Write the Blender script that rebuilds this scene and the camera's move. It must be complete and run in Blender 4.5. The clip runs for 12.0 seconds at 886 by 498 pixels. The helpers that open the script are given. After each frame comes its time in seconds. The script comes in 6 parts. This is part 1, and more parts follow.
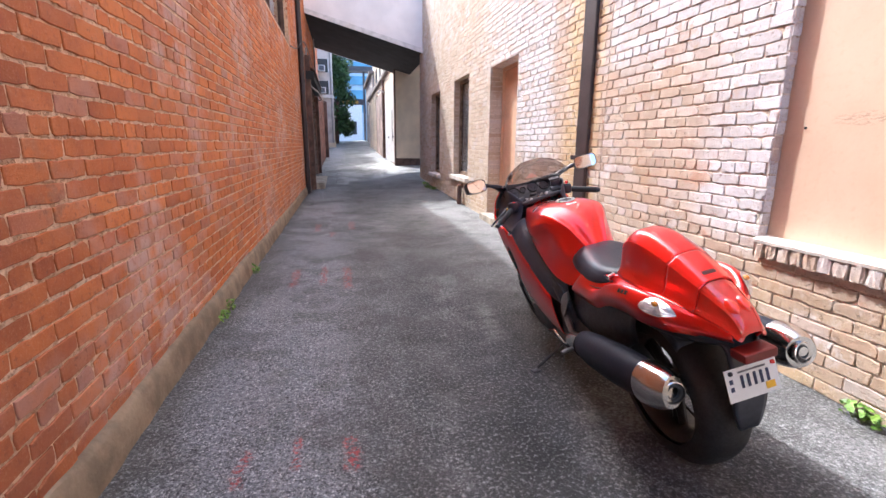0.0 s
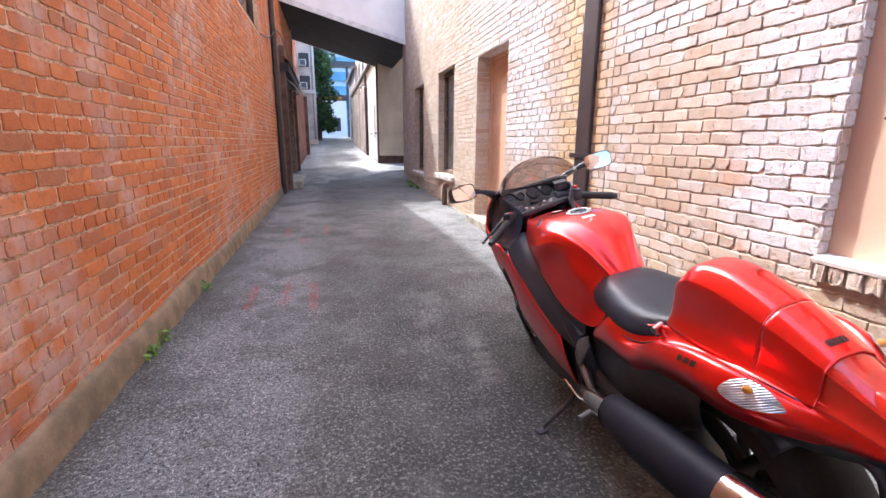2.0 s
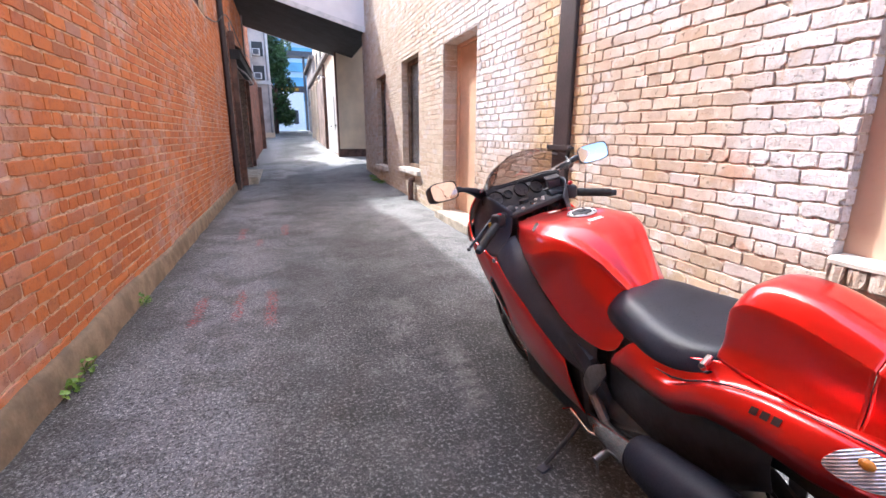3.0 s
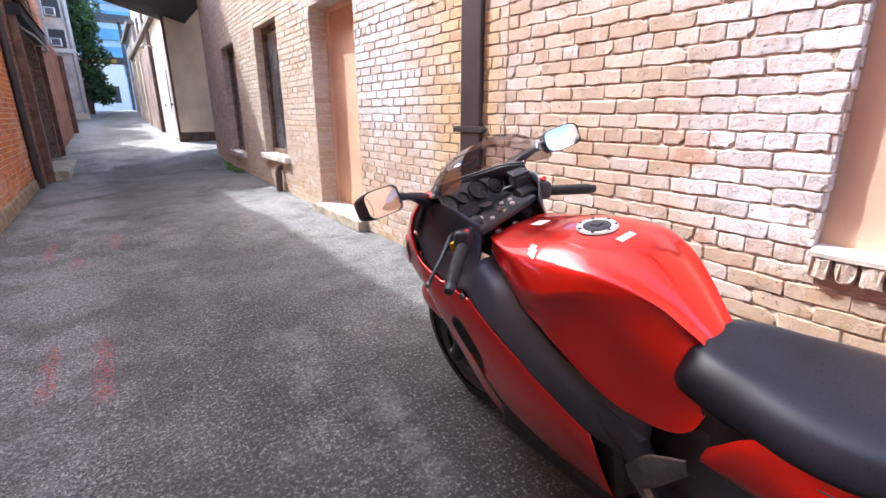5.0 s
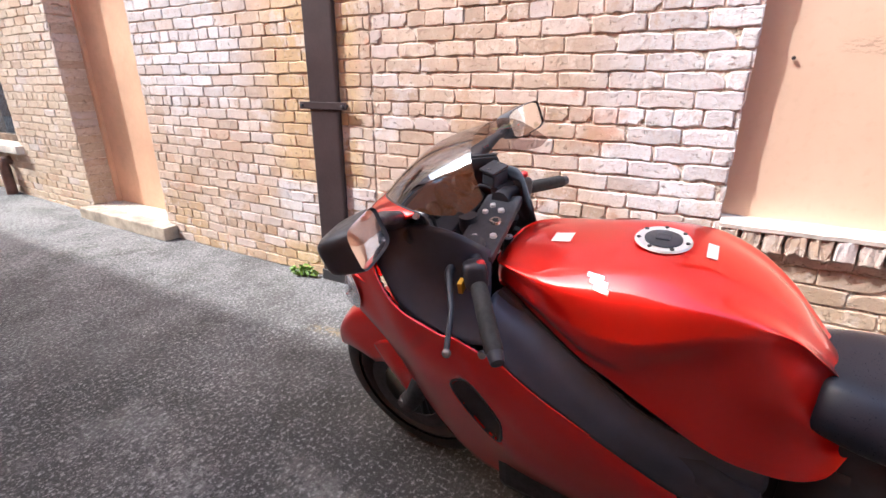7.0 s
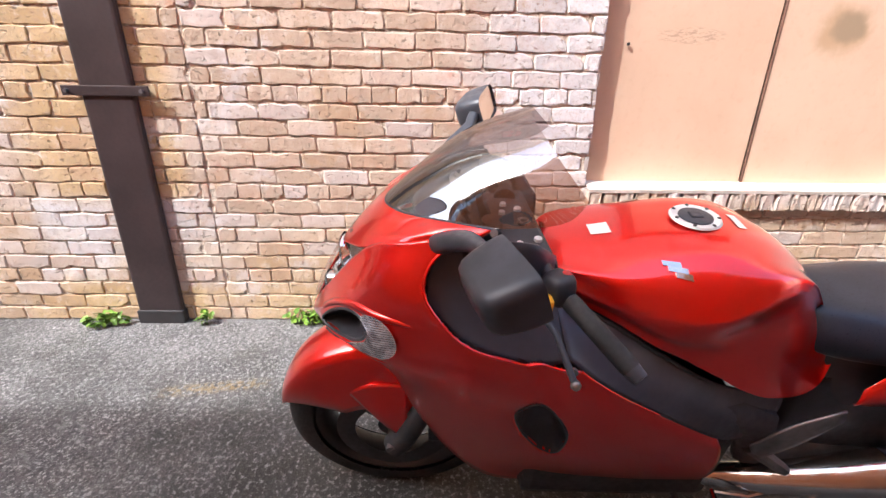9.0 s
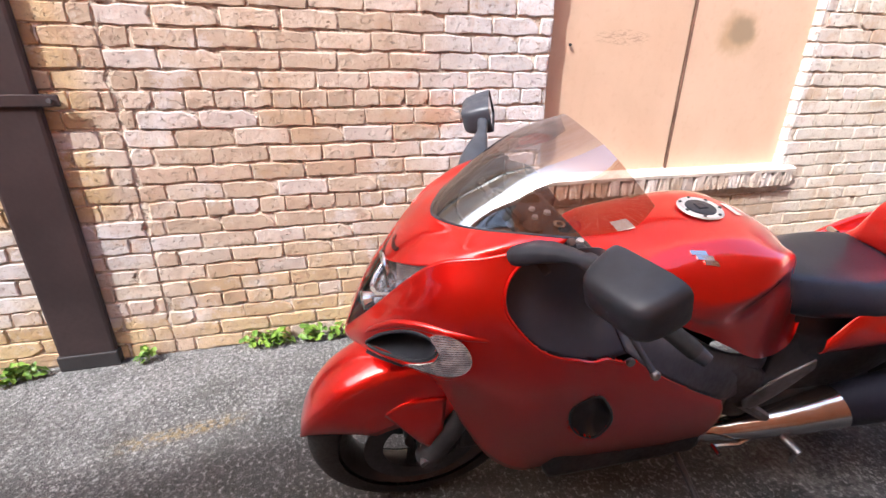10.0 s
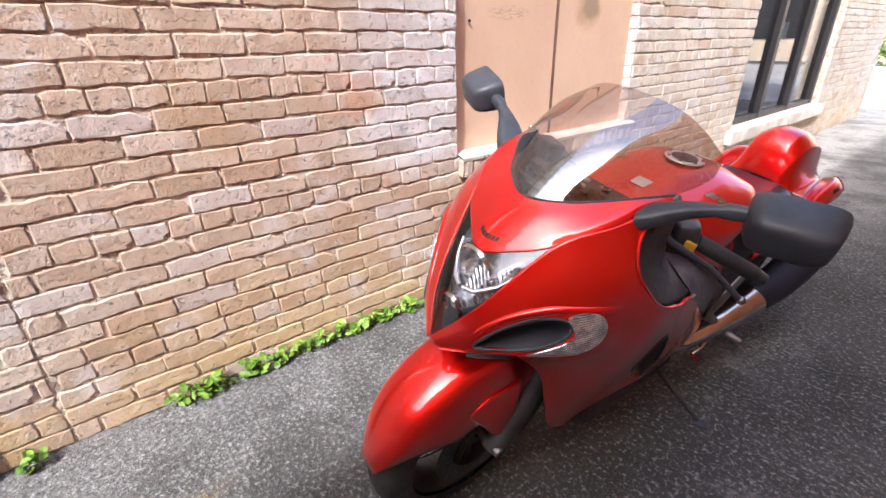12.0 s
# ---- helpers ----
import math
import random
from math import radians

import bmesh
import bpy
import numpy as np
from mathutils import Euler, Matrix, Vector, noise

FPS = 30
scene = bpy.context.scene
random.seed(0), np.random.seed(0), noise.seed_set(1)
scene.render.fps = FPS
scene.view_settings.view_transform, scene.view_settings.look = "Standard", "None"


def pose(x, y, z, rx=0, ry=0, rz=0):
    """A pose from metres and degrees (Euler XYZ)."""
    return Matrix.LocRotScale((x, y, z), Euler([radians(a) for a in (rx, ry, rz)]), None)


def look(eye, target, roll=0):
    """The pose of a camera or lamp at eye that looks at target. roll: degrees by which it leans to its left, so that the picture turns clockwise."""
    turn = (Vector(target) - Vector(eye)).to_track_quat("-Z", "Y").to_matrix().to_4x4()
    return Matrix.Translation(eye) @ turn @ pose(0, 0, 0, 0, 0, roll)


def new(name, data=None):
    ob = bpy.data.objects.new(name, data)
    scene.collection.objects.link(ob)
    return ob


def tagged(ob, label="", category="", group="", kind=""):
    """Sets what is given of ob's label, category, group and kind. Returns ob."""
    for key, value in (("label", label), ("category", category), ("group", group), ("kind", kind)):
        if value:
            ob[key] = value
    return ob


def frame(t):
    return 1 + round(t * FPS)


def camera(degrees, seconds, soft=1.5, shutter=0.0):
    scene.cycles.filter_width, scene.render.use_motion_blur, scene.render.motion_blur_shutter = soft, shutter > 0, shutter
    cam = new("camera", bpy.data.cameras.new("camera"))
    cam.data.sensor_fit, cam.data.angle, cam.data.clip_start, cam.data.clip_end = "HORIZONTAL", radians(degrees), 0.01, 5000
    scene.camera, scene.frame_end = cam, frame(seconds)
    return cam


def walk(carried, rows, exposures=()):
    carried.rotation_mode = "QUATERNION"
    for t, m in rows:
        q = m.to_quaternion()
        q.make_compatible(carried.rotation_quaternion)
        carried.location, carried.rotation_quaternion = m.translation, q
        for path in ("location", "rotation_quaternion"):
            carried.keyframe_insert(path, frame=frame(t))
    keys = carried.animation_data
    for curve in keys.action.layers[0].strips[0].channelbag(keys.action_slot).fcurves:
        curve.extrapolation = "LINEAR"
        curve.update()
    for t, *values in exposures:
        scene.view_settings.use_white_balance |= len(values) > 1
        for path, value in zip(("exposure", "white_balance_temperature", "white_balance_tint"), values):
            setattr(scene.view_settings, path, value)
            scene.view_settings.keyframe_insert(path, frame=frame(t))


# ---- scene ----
cam = camera(88.7, 12.0)
PATH = [
    (0, (-0.016, 0.052, 1.203), (0.399, 1.957, 0.755), 0.4),
    (0.5, (0.017, 0.188, 1.203), (0.437, 2.091, 0.753), 0.4),
    (1, (0.062, 0.34, 1.195), (0.497, 2.239, 0.743), 0.5),
    (1.5, (0.116, 0.479, 1.2), (0.568, 2.373, 0.744), 0.5),
    (2, (0.145, 0.617, 1.195), (0.617, 2.506, 0.735), 0.4),
    (2.5, (0.156, 0.778, 1.178), (0.696, 2.646, 0.71), 0.4),
    (3, (0.164, 0.94, 1.184), (0.786, 2.777, 0.696), 0.2),
    (3.2, (0.164, 1.006, 1.186), (0.824, 2.827, 0.689), 0.3),
    (4.8, (0.199, 1.549, 1.188), (1.255, 3.152, 0.626), -0.2),
    (5, (0.186, 1.619, 1.187), (1.302, 3.178, 0.619), -0.1),
    (5.5, (0.166, 1.79, 1.199), (1.426, 3.224, 0.603), -0.0),
    (6, (0.174, 1.932, 1.198), (1.571, 3.222, 0.576), 0.1),
    (6.5, (0.199, 2.095, 1.185), (1.731, 3.205, 0.536), 0.3),
    (7, (0.202, 2.264, 1.196), (1.852, 3.171, 0.522), 0.4),
    (7.2, (0.204, 2.33, 1.189), (1.895, 3.152, 0.506), 0.5),
    (8.8, (0.24, 2.783, 1.19), (2.097, 2.822, 0.446), 0.9),
    (9, (0.256, 2.837, 1.201), (2.111, 2.788, 0.454), 0.9),
    (9.5, (0.289, 2.974, 1.222), (2.121, 2.705, 0.468), 0.8),
    (10, (0.316, 3.126, 1.23), (2.101, 2.655, 0.462), 0.6),
    (10.5, (0.354, 3.267, 1.248), (2.078, 2.621, 0.468), 0.0),
    (11, (0.427, 3.372, 1.236), (2.072, 2.564, 0.436), -0.4),
    (11.5, (0.521, 3.466, 1.221), (2.069, 2.5, 0.403), -0.9),
    (12, (0.599, 3.562, 1.221), (2.024, 2.435, 0.385), -1.2),
]
EXPOSURES = [(0.0, 1.80, 5700, 10), (3.0, 1.94, 5700, 10), (5.5, 1.88, 5700, 10), (7.0, 1.76, 5850, 10), (9.5, 1.68, 5950, 10), (12.0, 1.46, 5900, 10)]
walk(cam, [(t, look(eye, target, roll)) for t, eye, target, roll in PATH], EXPOSURES)

# ---- sky, sun and exposure ----
AZ, EL = radians(61.0), radians(49.0)
world = bpy.data.worlds.new("sky")
scene.world = world
world.use_nodes = True
wn = world.node_tree.nodes
sky = wn.new("ShaderNodeTexSky")
sky.sky_type, sky.sun_disc = "NISHITA", False
sky.sun_elevation, sky.sun_rotation, sky.dust_density = EL, radians(331.0), 4.0
world.node_tree.links.new(sky.outputs[0], wn["Background"].inputs[0])
wn["Background"].inputs[1].default_value = 0.24

sun = new("sun", bpy.data.lights.new("sun", "SUN"))
sun.data.energy, sun.data.angle, sun.data.color = 2.2, radians(1.0), (1.0, 0.96, 0.90)
sun.matrix_world = look((-20 * math.cos(EL) * math.cos(AZ), 20 * math.cos(EL) * math.sin(AZ), 20 * math.sin(EL)), (0, 0, 0))


# ---- mesh helpers ----
class Build:
    """Gathers vertices and faces of one mesh."""

    def __init__(self):
        self.v, self.f = [], []

    def add(self, verts, faces):
        k = len(self.v)
        self.v.extend([tuple(p) for p in verts])
        self.f.extend([tuple(i + k for i in q) for q in faces])
        return self

    def box(self, x0, x1, y0, y1, z0, z1):
        c = [(x, y, z) for x in (x0, x1) for y in (y0, y1) for z in (z0, z1)]
        return self.add(c, [(0, 1, 3, 2), (4, 6, 7, 5), (0, 4, 5, 1), (2, 3, 7, 6), (0, 2, 6, 4), (1, 5, 7, 3)])

    def obox(self, m, sx, sy, sz):
        """A box of full sizes sx, sy, sz about the pose m."""
        k = len(self.v)
        self.box(-sx / 2, sx / 2, -sy / 2, sy / 2, -sz / 2, sz / 2)
        self.v[k:] = [tuple(m @ Vector(p)) for p in self.v[k:]]
        return self

    def tube(self, path, radii, n=12, caps=True, flat=1.0):
        """A round bar along a path of points; flat squashes it sideways."""
        pts = [Vector(p) for p in path]
        rad = radii if isinstance(radii, (list, tuple)) else [radii] * len(pts)
        rings, k = [], len(self.v)
        side = None
        for i, p in enumerate(pts):
            d = (pts[min(i + 1, len(pts) - 1)] - pts[max(i - 1, 0)]).normalized()
            if side is None:
                up = Vector((0, 0, 1)) if abs(d.z) < 0.9 else Vector((0, 1, 0))
                side = d.cross(up).normalized()
            side = (side - d * side.dot(d)).normalized()
            other = d.cross(side)
            for j in range(n):
                a = 2 * math.pi * j / n
                self.v.append(tuple(p + side * (rad[i] * flat * math.cos(a)) + other * (rad[i] * math.sin(a))))
        for i in range(len(pts) - 1):
            for j in range(n):
                a, b = k + i * n + j, k + i * n + (j + 1) % n
                self.f.append((a, b, b + n, a + n))
        if caps:
            self.f.append(tuple(k + j for j in reversed(range(n))))
            self.f.append(tuple(k + (len(pts) - 1) * n + j for j in range(n)))
        return self

    def lathe(self, profile, m, n=48, closed=False):
        """Turns a profile of (along, radius) about the local x axis of the pose m."""
        k, c = len(self.v), len(profile)
        for j in range(n):
            a = 2 * math.pi * j / n
            for x, r in profile:
                self.v.append(tuple(m @ Vector((x, r * math.cos(a), r * math.sin(a)))))
        for j in range(n):
            o, q = k + j * c, k + ((j + 1) % n) * c
            for i in range(c if closed else c - 1):
                i2 = (i + 1) % c
                self.f.append((o + i, o + i2, q + i2, q + i))
        return self

    def grid(self, pts, flip=False):
        """A sheet from rows of points."""
        k, w = len(self.v), len(pts[0])
        for row in pts:
            self.v.extend([tuple(p) for p in row])
        for i in range(len(pts) - 1):
            for j in range(w - 1):
                a = k + i * w + j
                q = (a, a + 1, a + w + 1, a + w)
                self.f.append(q[::-1] if flip else q)
        return self


def spline(p, t):
    """A point on the smooth curve through the points p, t from 0 to 1."""
    n = len(p) - 1
    k = min(int(t * n), n - 1)
    f = t * n - k
    a, b = p[k], p[k + 1]
    z = p[k - 1] if k > 0 else a * 2 - b
    c = p[k + 2] if k + 2 <= n else b * 2 - a
    return 0.5 * ((b - z) * f + 2 * a + (2 * z - 5 * a + 4 * b - c) * f * f + (3 * a - z - 3 * b + c) * f * f * f)


def link(name, build, material, parent=None, label="", smooth=False, bevel=0.0, solid=0.0, recalc=True):
    """One mesh object out of a Build, under a thing or at top level."""
    me = bpy.data.meshes.new(name)
    me.from_pydata(build.v, [], build.f)
    if recalc or bevel:
        bm = bmesh.new()
        bm.from_mesh(me)
        bmesh.ops.remove_doubles(bm, verts=bm.verts, dist=1e-5)
        if recalc:
            bmesh.ops.recalc_face_normals(bm, faces=bm.faces)
        if bevel:
            edges = [e for e in bm.edges if len(e.link_faces) == 2 and e.calc_face_angle() > 0.6]
            bmesh.ops.bevel(bm, geom=edges, offset=bevel, segments=2, profile=0.6, affect="EDGES", clamp_overlap=True)
        bm.to_mesh(me)
        bm.free()
    if smooth:
        me.shade_smooth()
        me.set_sharp_from_angle(angle=radians(38))
    me.materials.append(material)
    ob = new(name, me)
    if solid:
        mod = ob.modifiers.new("thickness", "SOLIDIFY")
        mod.thickness, mod.offset = solid, -1.0
    ob.parent = parent
    if label:
        ob["label"] = label
    return ob


def empty(name, m):
    ob = new(name)
    ob.empty_display_size = 0.1
    ob.matrix_world = m
    return ob


# ---- materials ----
class Nodes:
    """A material's node tree with short ways to add to it."""

    def __init__(self, name):
        self.mat = bpy.data.materials.new(name)
        self.mat.use_nodes = True
        self.t = self.mat.node_tree
        self.bsdf = self.t.nodes["Principled BSDF"]

    def node(self, kind, **ins):
        n = self.t.nodes.new(kind)
        for key, value in ins.items():
            self.put(n.inputs[key.replace("_", " ")], value)
        return n

    def put(self, socket, value):
        if isinstance(value, bpy.types.NodeSocket):
            self.t.links.new(value, socket)
        elif isinstance(value, (tuple, list)) and len(value) == 3 and socket.type == "RGBA":
            socket.default_value = (*value, 1)
        else:
            socket.default_value = value

    def set(self, **ins):
        for key, value in ins.items():
            self.put(self.bsdf.inputs[key.replace("_", " ")], value)
        return self

    def place(self):
        return self.node("ShaderNodeNewGeometry").outputs["Position"]

    def own(self):
        return self.node("ShaderNodeTexCoord").outputs["Object"]

    def noise(self, vector, scale, detail=4.0, rough=0.55):
        return self.node("ShaderNodeTexNoise", Vector=vector, Scale=scale, Detail=detail, Roughness=rough).outputs["Fac"]

    def cells(self, vector, scale, feature="F1", out="Distance"):
        n = self.node("ShaderNodeTexVoronoi", Vector=vector, Scale=scale)
        n.feature = feature
        return n.outputs[out]

    def span(self, value, a, b, c=0.0, d=1.0):
        n = self.node("ShaderNodeMapRange")
        n.interpolation_type = "SMOOTHSTEP"
        for i, x in enumerate((value, a, b, c, d)):
            self.put(n.inputs[i], x)
        return n.outputs[0]

    def math(self, op, a, b=0.0):
        n = self.node("ShaderNodeMath")
        n.operation = op
        self.put(n.inputs[0], a)
        self.put(n.inputs[1], b)
        return n.outputs[0]

    def mix(self, fac, a, b, blend="MIX"):
        n = self.node("ShaderNodeMix")
        n.data_type, n.blend_type = "RGBA", blend
        self.put(n.inputs[0], fac)
        self.put(n.inputs[6], a)
        self.put(n.inputs[7], b)
        return n.outputs[2]

    def stretch(self, vector, sx, sy, sz):
        n = self.node("ShaderNodeMapping", Vector=vector)
        n.inputs["Scale"].default_value = (sx, sy, sz)
        return n.outputs[0]

    def axes(self, vector):
        return self.node("ShaderNodeSeparateXYZ", Vector=vector).outputs

    def bump(self, height, strength, distance):
        n = self.node("ShaderNodeBump", Height=height, Strength=strength, Distance=distance)
        self.put(self.bsdf.inputs["Normal"], n.outputs[0])
        return self

    def chance(self):
        """A number for each piece, joined or single."""
        a = self.node("ShaderNodeObjectInfo").outputs["Random"]
        b = self.node("ShaderNodeNewGeometry").outputs["Random Per Island"]
        return self.math("FRACT", self.math("ADD", a, self.math("MULTIPLY", b, 7.31)))


def plain(name, colour, rough=0.5, metal=0.0, vary=0.12, scale=6.0, bump=0.0, fine=60.0, coat=0.0, **more):
    """A painted, plastic or metal surface with soft stains and a fine grain."""
    m = Nodes(name)
    p = m.own()
    big, small = m.noise(p, scale, 5.0), m.noise(p, fine, 3.0)
    dark = tuple(c * (1 - 2.2 * vary) for c in colour)
    light = tuple(min(1.0, c * (1 + 1.2 * vary)) for c in colour)
    c = m.mix(m.span(big, 0.3, 0.7), dark, light)
    c = m.mix(m.span(small, 0.35, 0.75, 0.0, vary), c, tuple(x * 0.55 for x in colour))
    m.set(Base_Color=c, Roughness=m.span(small, 0.3, 0.7, max(0.02, rough - 0.06), min(1.0, rough + 0.08)), Metallic=metal)
    if coat:
        m.set(Coat_Weight=coat, Coat_Roughness=0.03)
    for key, value in more.items():
        m.set(**{key: value})
    if bump:
        m.bump(small, 0.5, bump)
    return m.mat


def painted_brick():
    """Old brick under worn cream and white paint."""
    m = Nodes("painted_brick")
    p, r = m.place(), m.chance()
    x, y, z = m.axes(p)
    area = m.noise(p, 0.75, 3.0, 0.5)
    blotch = m.noise(p, 5.0, 5.0)
    grain = m.noise(p, 90.0, 4.0, 0.7)
    tan = m.mix(r, (0.42, 0.31, 0.225), (0.585, 0.46, 0.36))
    pale = m.mix(r, (0.50, 0.475, 0.48), (0.68, 0.66, 0.675))
    pale = m.mix(m.span(y, 0.8, 0.5), pale, m.mix(r, (0.60, 0.54, 0.46), (0.70, 0.64, 0.56)))
    ochre = m.mix(r, (0.50, 0.33, 0.14), (0.62, 0.44, 0.21))
    near = m.math("MULTIPLY", m.span(y, 3.0, 2.35), m.span(z, 0.45, 0.95))
    near = m.math("MAXIMUM", near, m.math("MULTIPLY", m.math("MULTIPLY", m.span(y, 4.0, 3.6), m.span(y, 0.6, 0.7)), m.span(z, 1.55, 2.1)))
    south = m.span(y, 0.7, 0.2)
    patch = m.math("MULTIPLY", m.math("MULTIPLY", m.span(y, 4.7, 5.2), m.span(y, 9.0, 5.8)), m.span(z, 0.7, 1.5))
    far = m.span(y, 5.5, 7.5)
    base = m.math("MULTIPLY", m.span(m.math("ABSOLUTE", m.math("SUBTRACT", y, 4.25)), 0.5, 0.25), m.span(m.math("ABSOLUTE", m.math("SUBTRACT", z, 0.42)), 0.26, 0.14))
    white = m.math("MAXIMUM", m.math("MAXIMUM", m.math("MAXIMUM", near, south), patch), m.math("MULTIPLY", base, 0.9))
    white = m.math("ADD", m.math("MULTIPLY", white, 0.62), m.math("MULTIPLY", r, 0.13))
    white = m.span(m.math("ADD", white, m.math("SUBTRACT", area, 0.5)), 0.05, 0.62)
    c = m.mix(white, tan, pale)
    strip = m.math("MULTIPLY", m.span(y, 3.88, 3.98), m.span(y, 4.75, 4.45))
    low = m.span(m.math("ADD", z, m.math("MULTIPLY", blotch, 0.6)), 0.95, 0.35)
    yellow = m.math("MAXIMUM", m.math("MULTIPLY", m.math("SUBTRACT", strip, m.math("MULTIPLY", base, 0.9)), 0.75), m.math("MULTIPLY", low, m.span(m.noise(p, 1.7, 5.0, 0.6), 0.35, 0.6, 0.15, 0.75)))
    c = m.mix(yellow, c, ochre)
    c = m.mix(m.math("MULTIPLY", far, 0.55), c, m.mix(r, (0.58, 0.48, 0.34), (0.66, 0.58, 0.46)))
    bare = m.math("MULTIPLY", m.span(m.math("ADD", blotch, m.math("MULTIPLY", r, 0.16)), 0.75, 0.83), 0.7)
    worn = m.math("MULTIPLY", m.math("MULTIPLY", m.span(m.math("ABSOLUTE", m.math("SUBTRACT", y, 2.64)), 0.20, 0.06), m.span(m.math("ABSOLUTE", m.math("SUBTRACT", z, 1.03)), 0.10, 0.04)), m.span(blotch, 0.42, 0.56))
    c = m.mix(m.math("MAXIMUM", bare, m.math("MULTIPLY", worn, 0.75)), c, (0.50, 0.25, 0.15))
    c = m.mix(m.span(grain, 0.48, 0.70, 0.0, 0.5), c, (0.38, 0.28, 0.21))
    mottle = m.noise(p, 17.0, 6.0, 0.7)
    c = m.mix(m.span(mottle, 0.50, 0.72, 0.0, 0.45), c, (0.38, 0.27, 0.20))
    c = m.mix(m.span(mottle, 0.48, 0.30, 0.0, 0.40), c, (0.72, 0.66, 0.60))
    # flakes of white paint that cling across bricks, and bare warm clay between them
    flake = m.noise(p, 2.6, 7.0, 0.75)
    c = m.mix(m.span(flake, 0.55, 0.62, 0.0, 0.45), c, (0.68, 0.65, 0.66))
    c = m.mix(m.span(flake, 0.45, 0.35, 0.0, 0.6), c, (0.44, 0.29, 0.17))
    # single bricks that lost their paint or were touched up
    odd = m.node("ShaderNodeTexWhiteNoise")
    odd.noise_dimensions = "1D"
    m.put(odd.inputs["W"], m.math("MULTIPLY", r, 517.0))
    o = odd.outputs["Value"]
    c = m.mix(m.math("MULTIPLY", m.span(o, 0.86, 0.93), 0.45), c, (0.46, 0.30, 0.20))
    c = m.mix(m.math("MULTIPLY", m.span(o, 0.12, 0.05), 0.40), c, (0.60, 0.56, 0.58))
    pit = m.span(m.noise(m.stretch(p, 1.0, 1.0, 1.6), 38.0, 5.0, 0.75), 0.58, 0.66)
    c = m.mix(m.math("MULTIPLY", pit, 0.6), c, (0.33, 0.21, 0.14))
    skin = m.math("SUBTRACT", m.math("MULTIPLY", grain, 0.6), m.math("MULTIPLY", pit, 0.9))
    m.set(Base_Color=c, Roughness=0.82)
    m.bump(m.math("ADD", skin, m.math("MULTIPLY", m.noise(p, 24.0, 5.0, 0.68), 1.2)), 0.9, 0.007)
    return m.mat


def red_brick():
    """Orange-red brick with a white bloom here and there."""
    m = Nodes("red_brick")
    p, r = m.place(), m.chance()
    blotch, grain, area = m.noise(p, 6.0, 5.0), m.noise(p, 110.0, 4.0, 0.7), m.noise(p, 1.1, 4.0)
    c = m.mix(r, (0.50, 0.135, 0.036), (0.68, 0.225, 0.058))
    c = m.mix(m.span(r, 0.90, 0.97, 0.0, 0.6), c, (0.27, 0.12, 0.075))
    c = m.mix(m.span(blotch, 0.55, 0.75, 0.0, 0.55), c, (0.36, 0.095, 0.045))
    bloom = m.math("MULTIPLY", m.span(area, 0.47, 0.62), m.span(blotch, 0.36, 0.62))
    c = m.mix(m.math("MULTIPLY", bloom, 0.70), c, (0.62, 0.46, 0.41))
    # browner bricks towards the street, ragged limits; partly painted for the dimmer light there
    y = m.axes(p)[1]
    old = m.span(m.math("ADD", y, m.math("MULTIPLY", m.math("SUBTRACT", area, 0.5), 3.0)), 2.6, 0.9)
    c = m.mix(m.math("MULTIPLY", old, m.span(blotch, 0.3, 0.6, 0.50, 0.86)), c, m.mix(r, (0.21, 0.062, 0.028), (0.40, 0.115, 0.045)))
    # single bricks washed grey or burnt dark
    odd = m.node("ShaderNodeTexWhiteNoise")
    odd.noise_dimensions = "1D"
    m.put(odd.inputs["W"], m.math("MULTIPLY", r, 733.0))
    o = odd.outputs["Value"]
    c = m.mix(m.math("MULTIPLY", m.span(o, 0.82, 0.92), m.span(blotch, 0.3, 0.55, 0.10, 0.42)), c, (0.44, 0.30, 0.27))
    c = m.mix(m.math("MULTIPLY", m.span(o, 0.16, 0.10), 0.30), c, (0.28, 0.085, 0.040))
    sooty = m.math("MULTIPLY", m.span(m.noise(p, 2.3, 5.0), 0.56, 0.68), m.span(m.noise(p, 16.0, 4.0), 0.4, 0.6))
    c = m.mix(m.math("MULTIPLY", sooty, 0.55), c, (0.25, 0.15, 0.10))
    c = m.mix(m.span(grain, 0.5, 0.75, 0.0, 0.5), c, (0.60, 0.30, 0.18))
    c = m.mix(m.span(m.noise(p, 19.0, 6.0, 0.7), 0.50, 0.70, 0.0, 0.5), c, (0.30, 0.085, 0.04))
    c = m.mix(m.span(m.noise(p, 40.0, 5.0, 0.75), 0.58, 0.66, 0.0, 0.55), c, (0.17, 0.06, 0.035))
    m.set(Base_Color=c, Roughness=0.85)
    m.bump(m.math("ADD", m.math("MULTIPLY", grain, 0.7), blotch), 0.6, 0.006)
    return m.mat


def mortar(name, colour, dark, gap):
    """Rough mortar: pale smears with dark crumbled gaps between them."""
    m = Nodes(name)
    p = m.place()
    c = m.mix(m.span(m.noise(p, 9.0, 5.0), 0.35, 0.7), colour, dark)
    hollow = m.noise(p, 34.0, 5.0, 0.65)
    c = m.mix(m.span(hollow, 0.52, 0.62, 0.0, 0.85), c, gap)
    c = m.mix(m.span(m.noise(p, 150.0, 3.0), 0.45, 0.7, 0.0, 0.4), c, tuple(x * 0.6 for x in colour))
    m.set(Base_Color=c, Roughness=0.92)
    m.bump(m.math("SUBTRACT", m.noise(p, 70.0, 4.0), m.span(hollow, 0.48, 0.62)), 0.9, 0.008)
    return m.mat


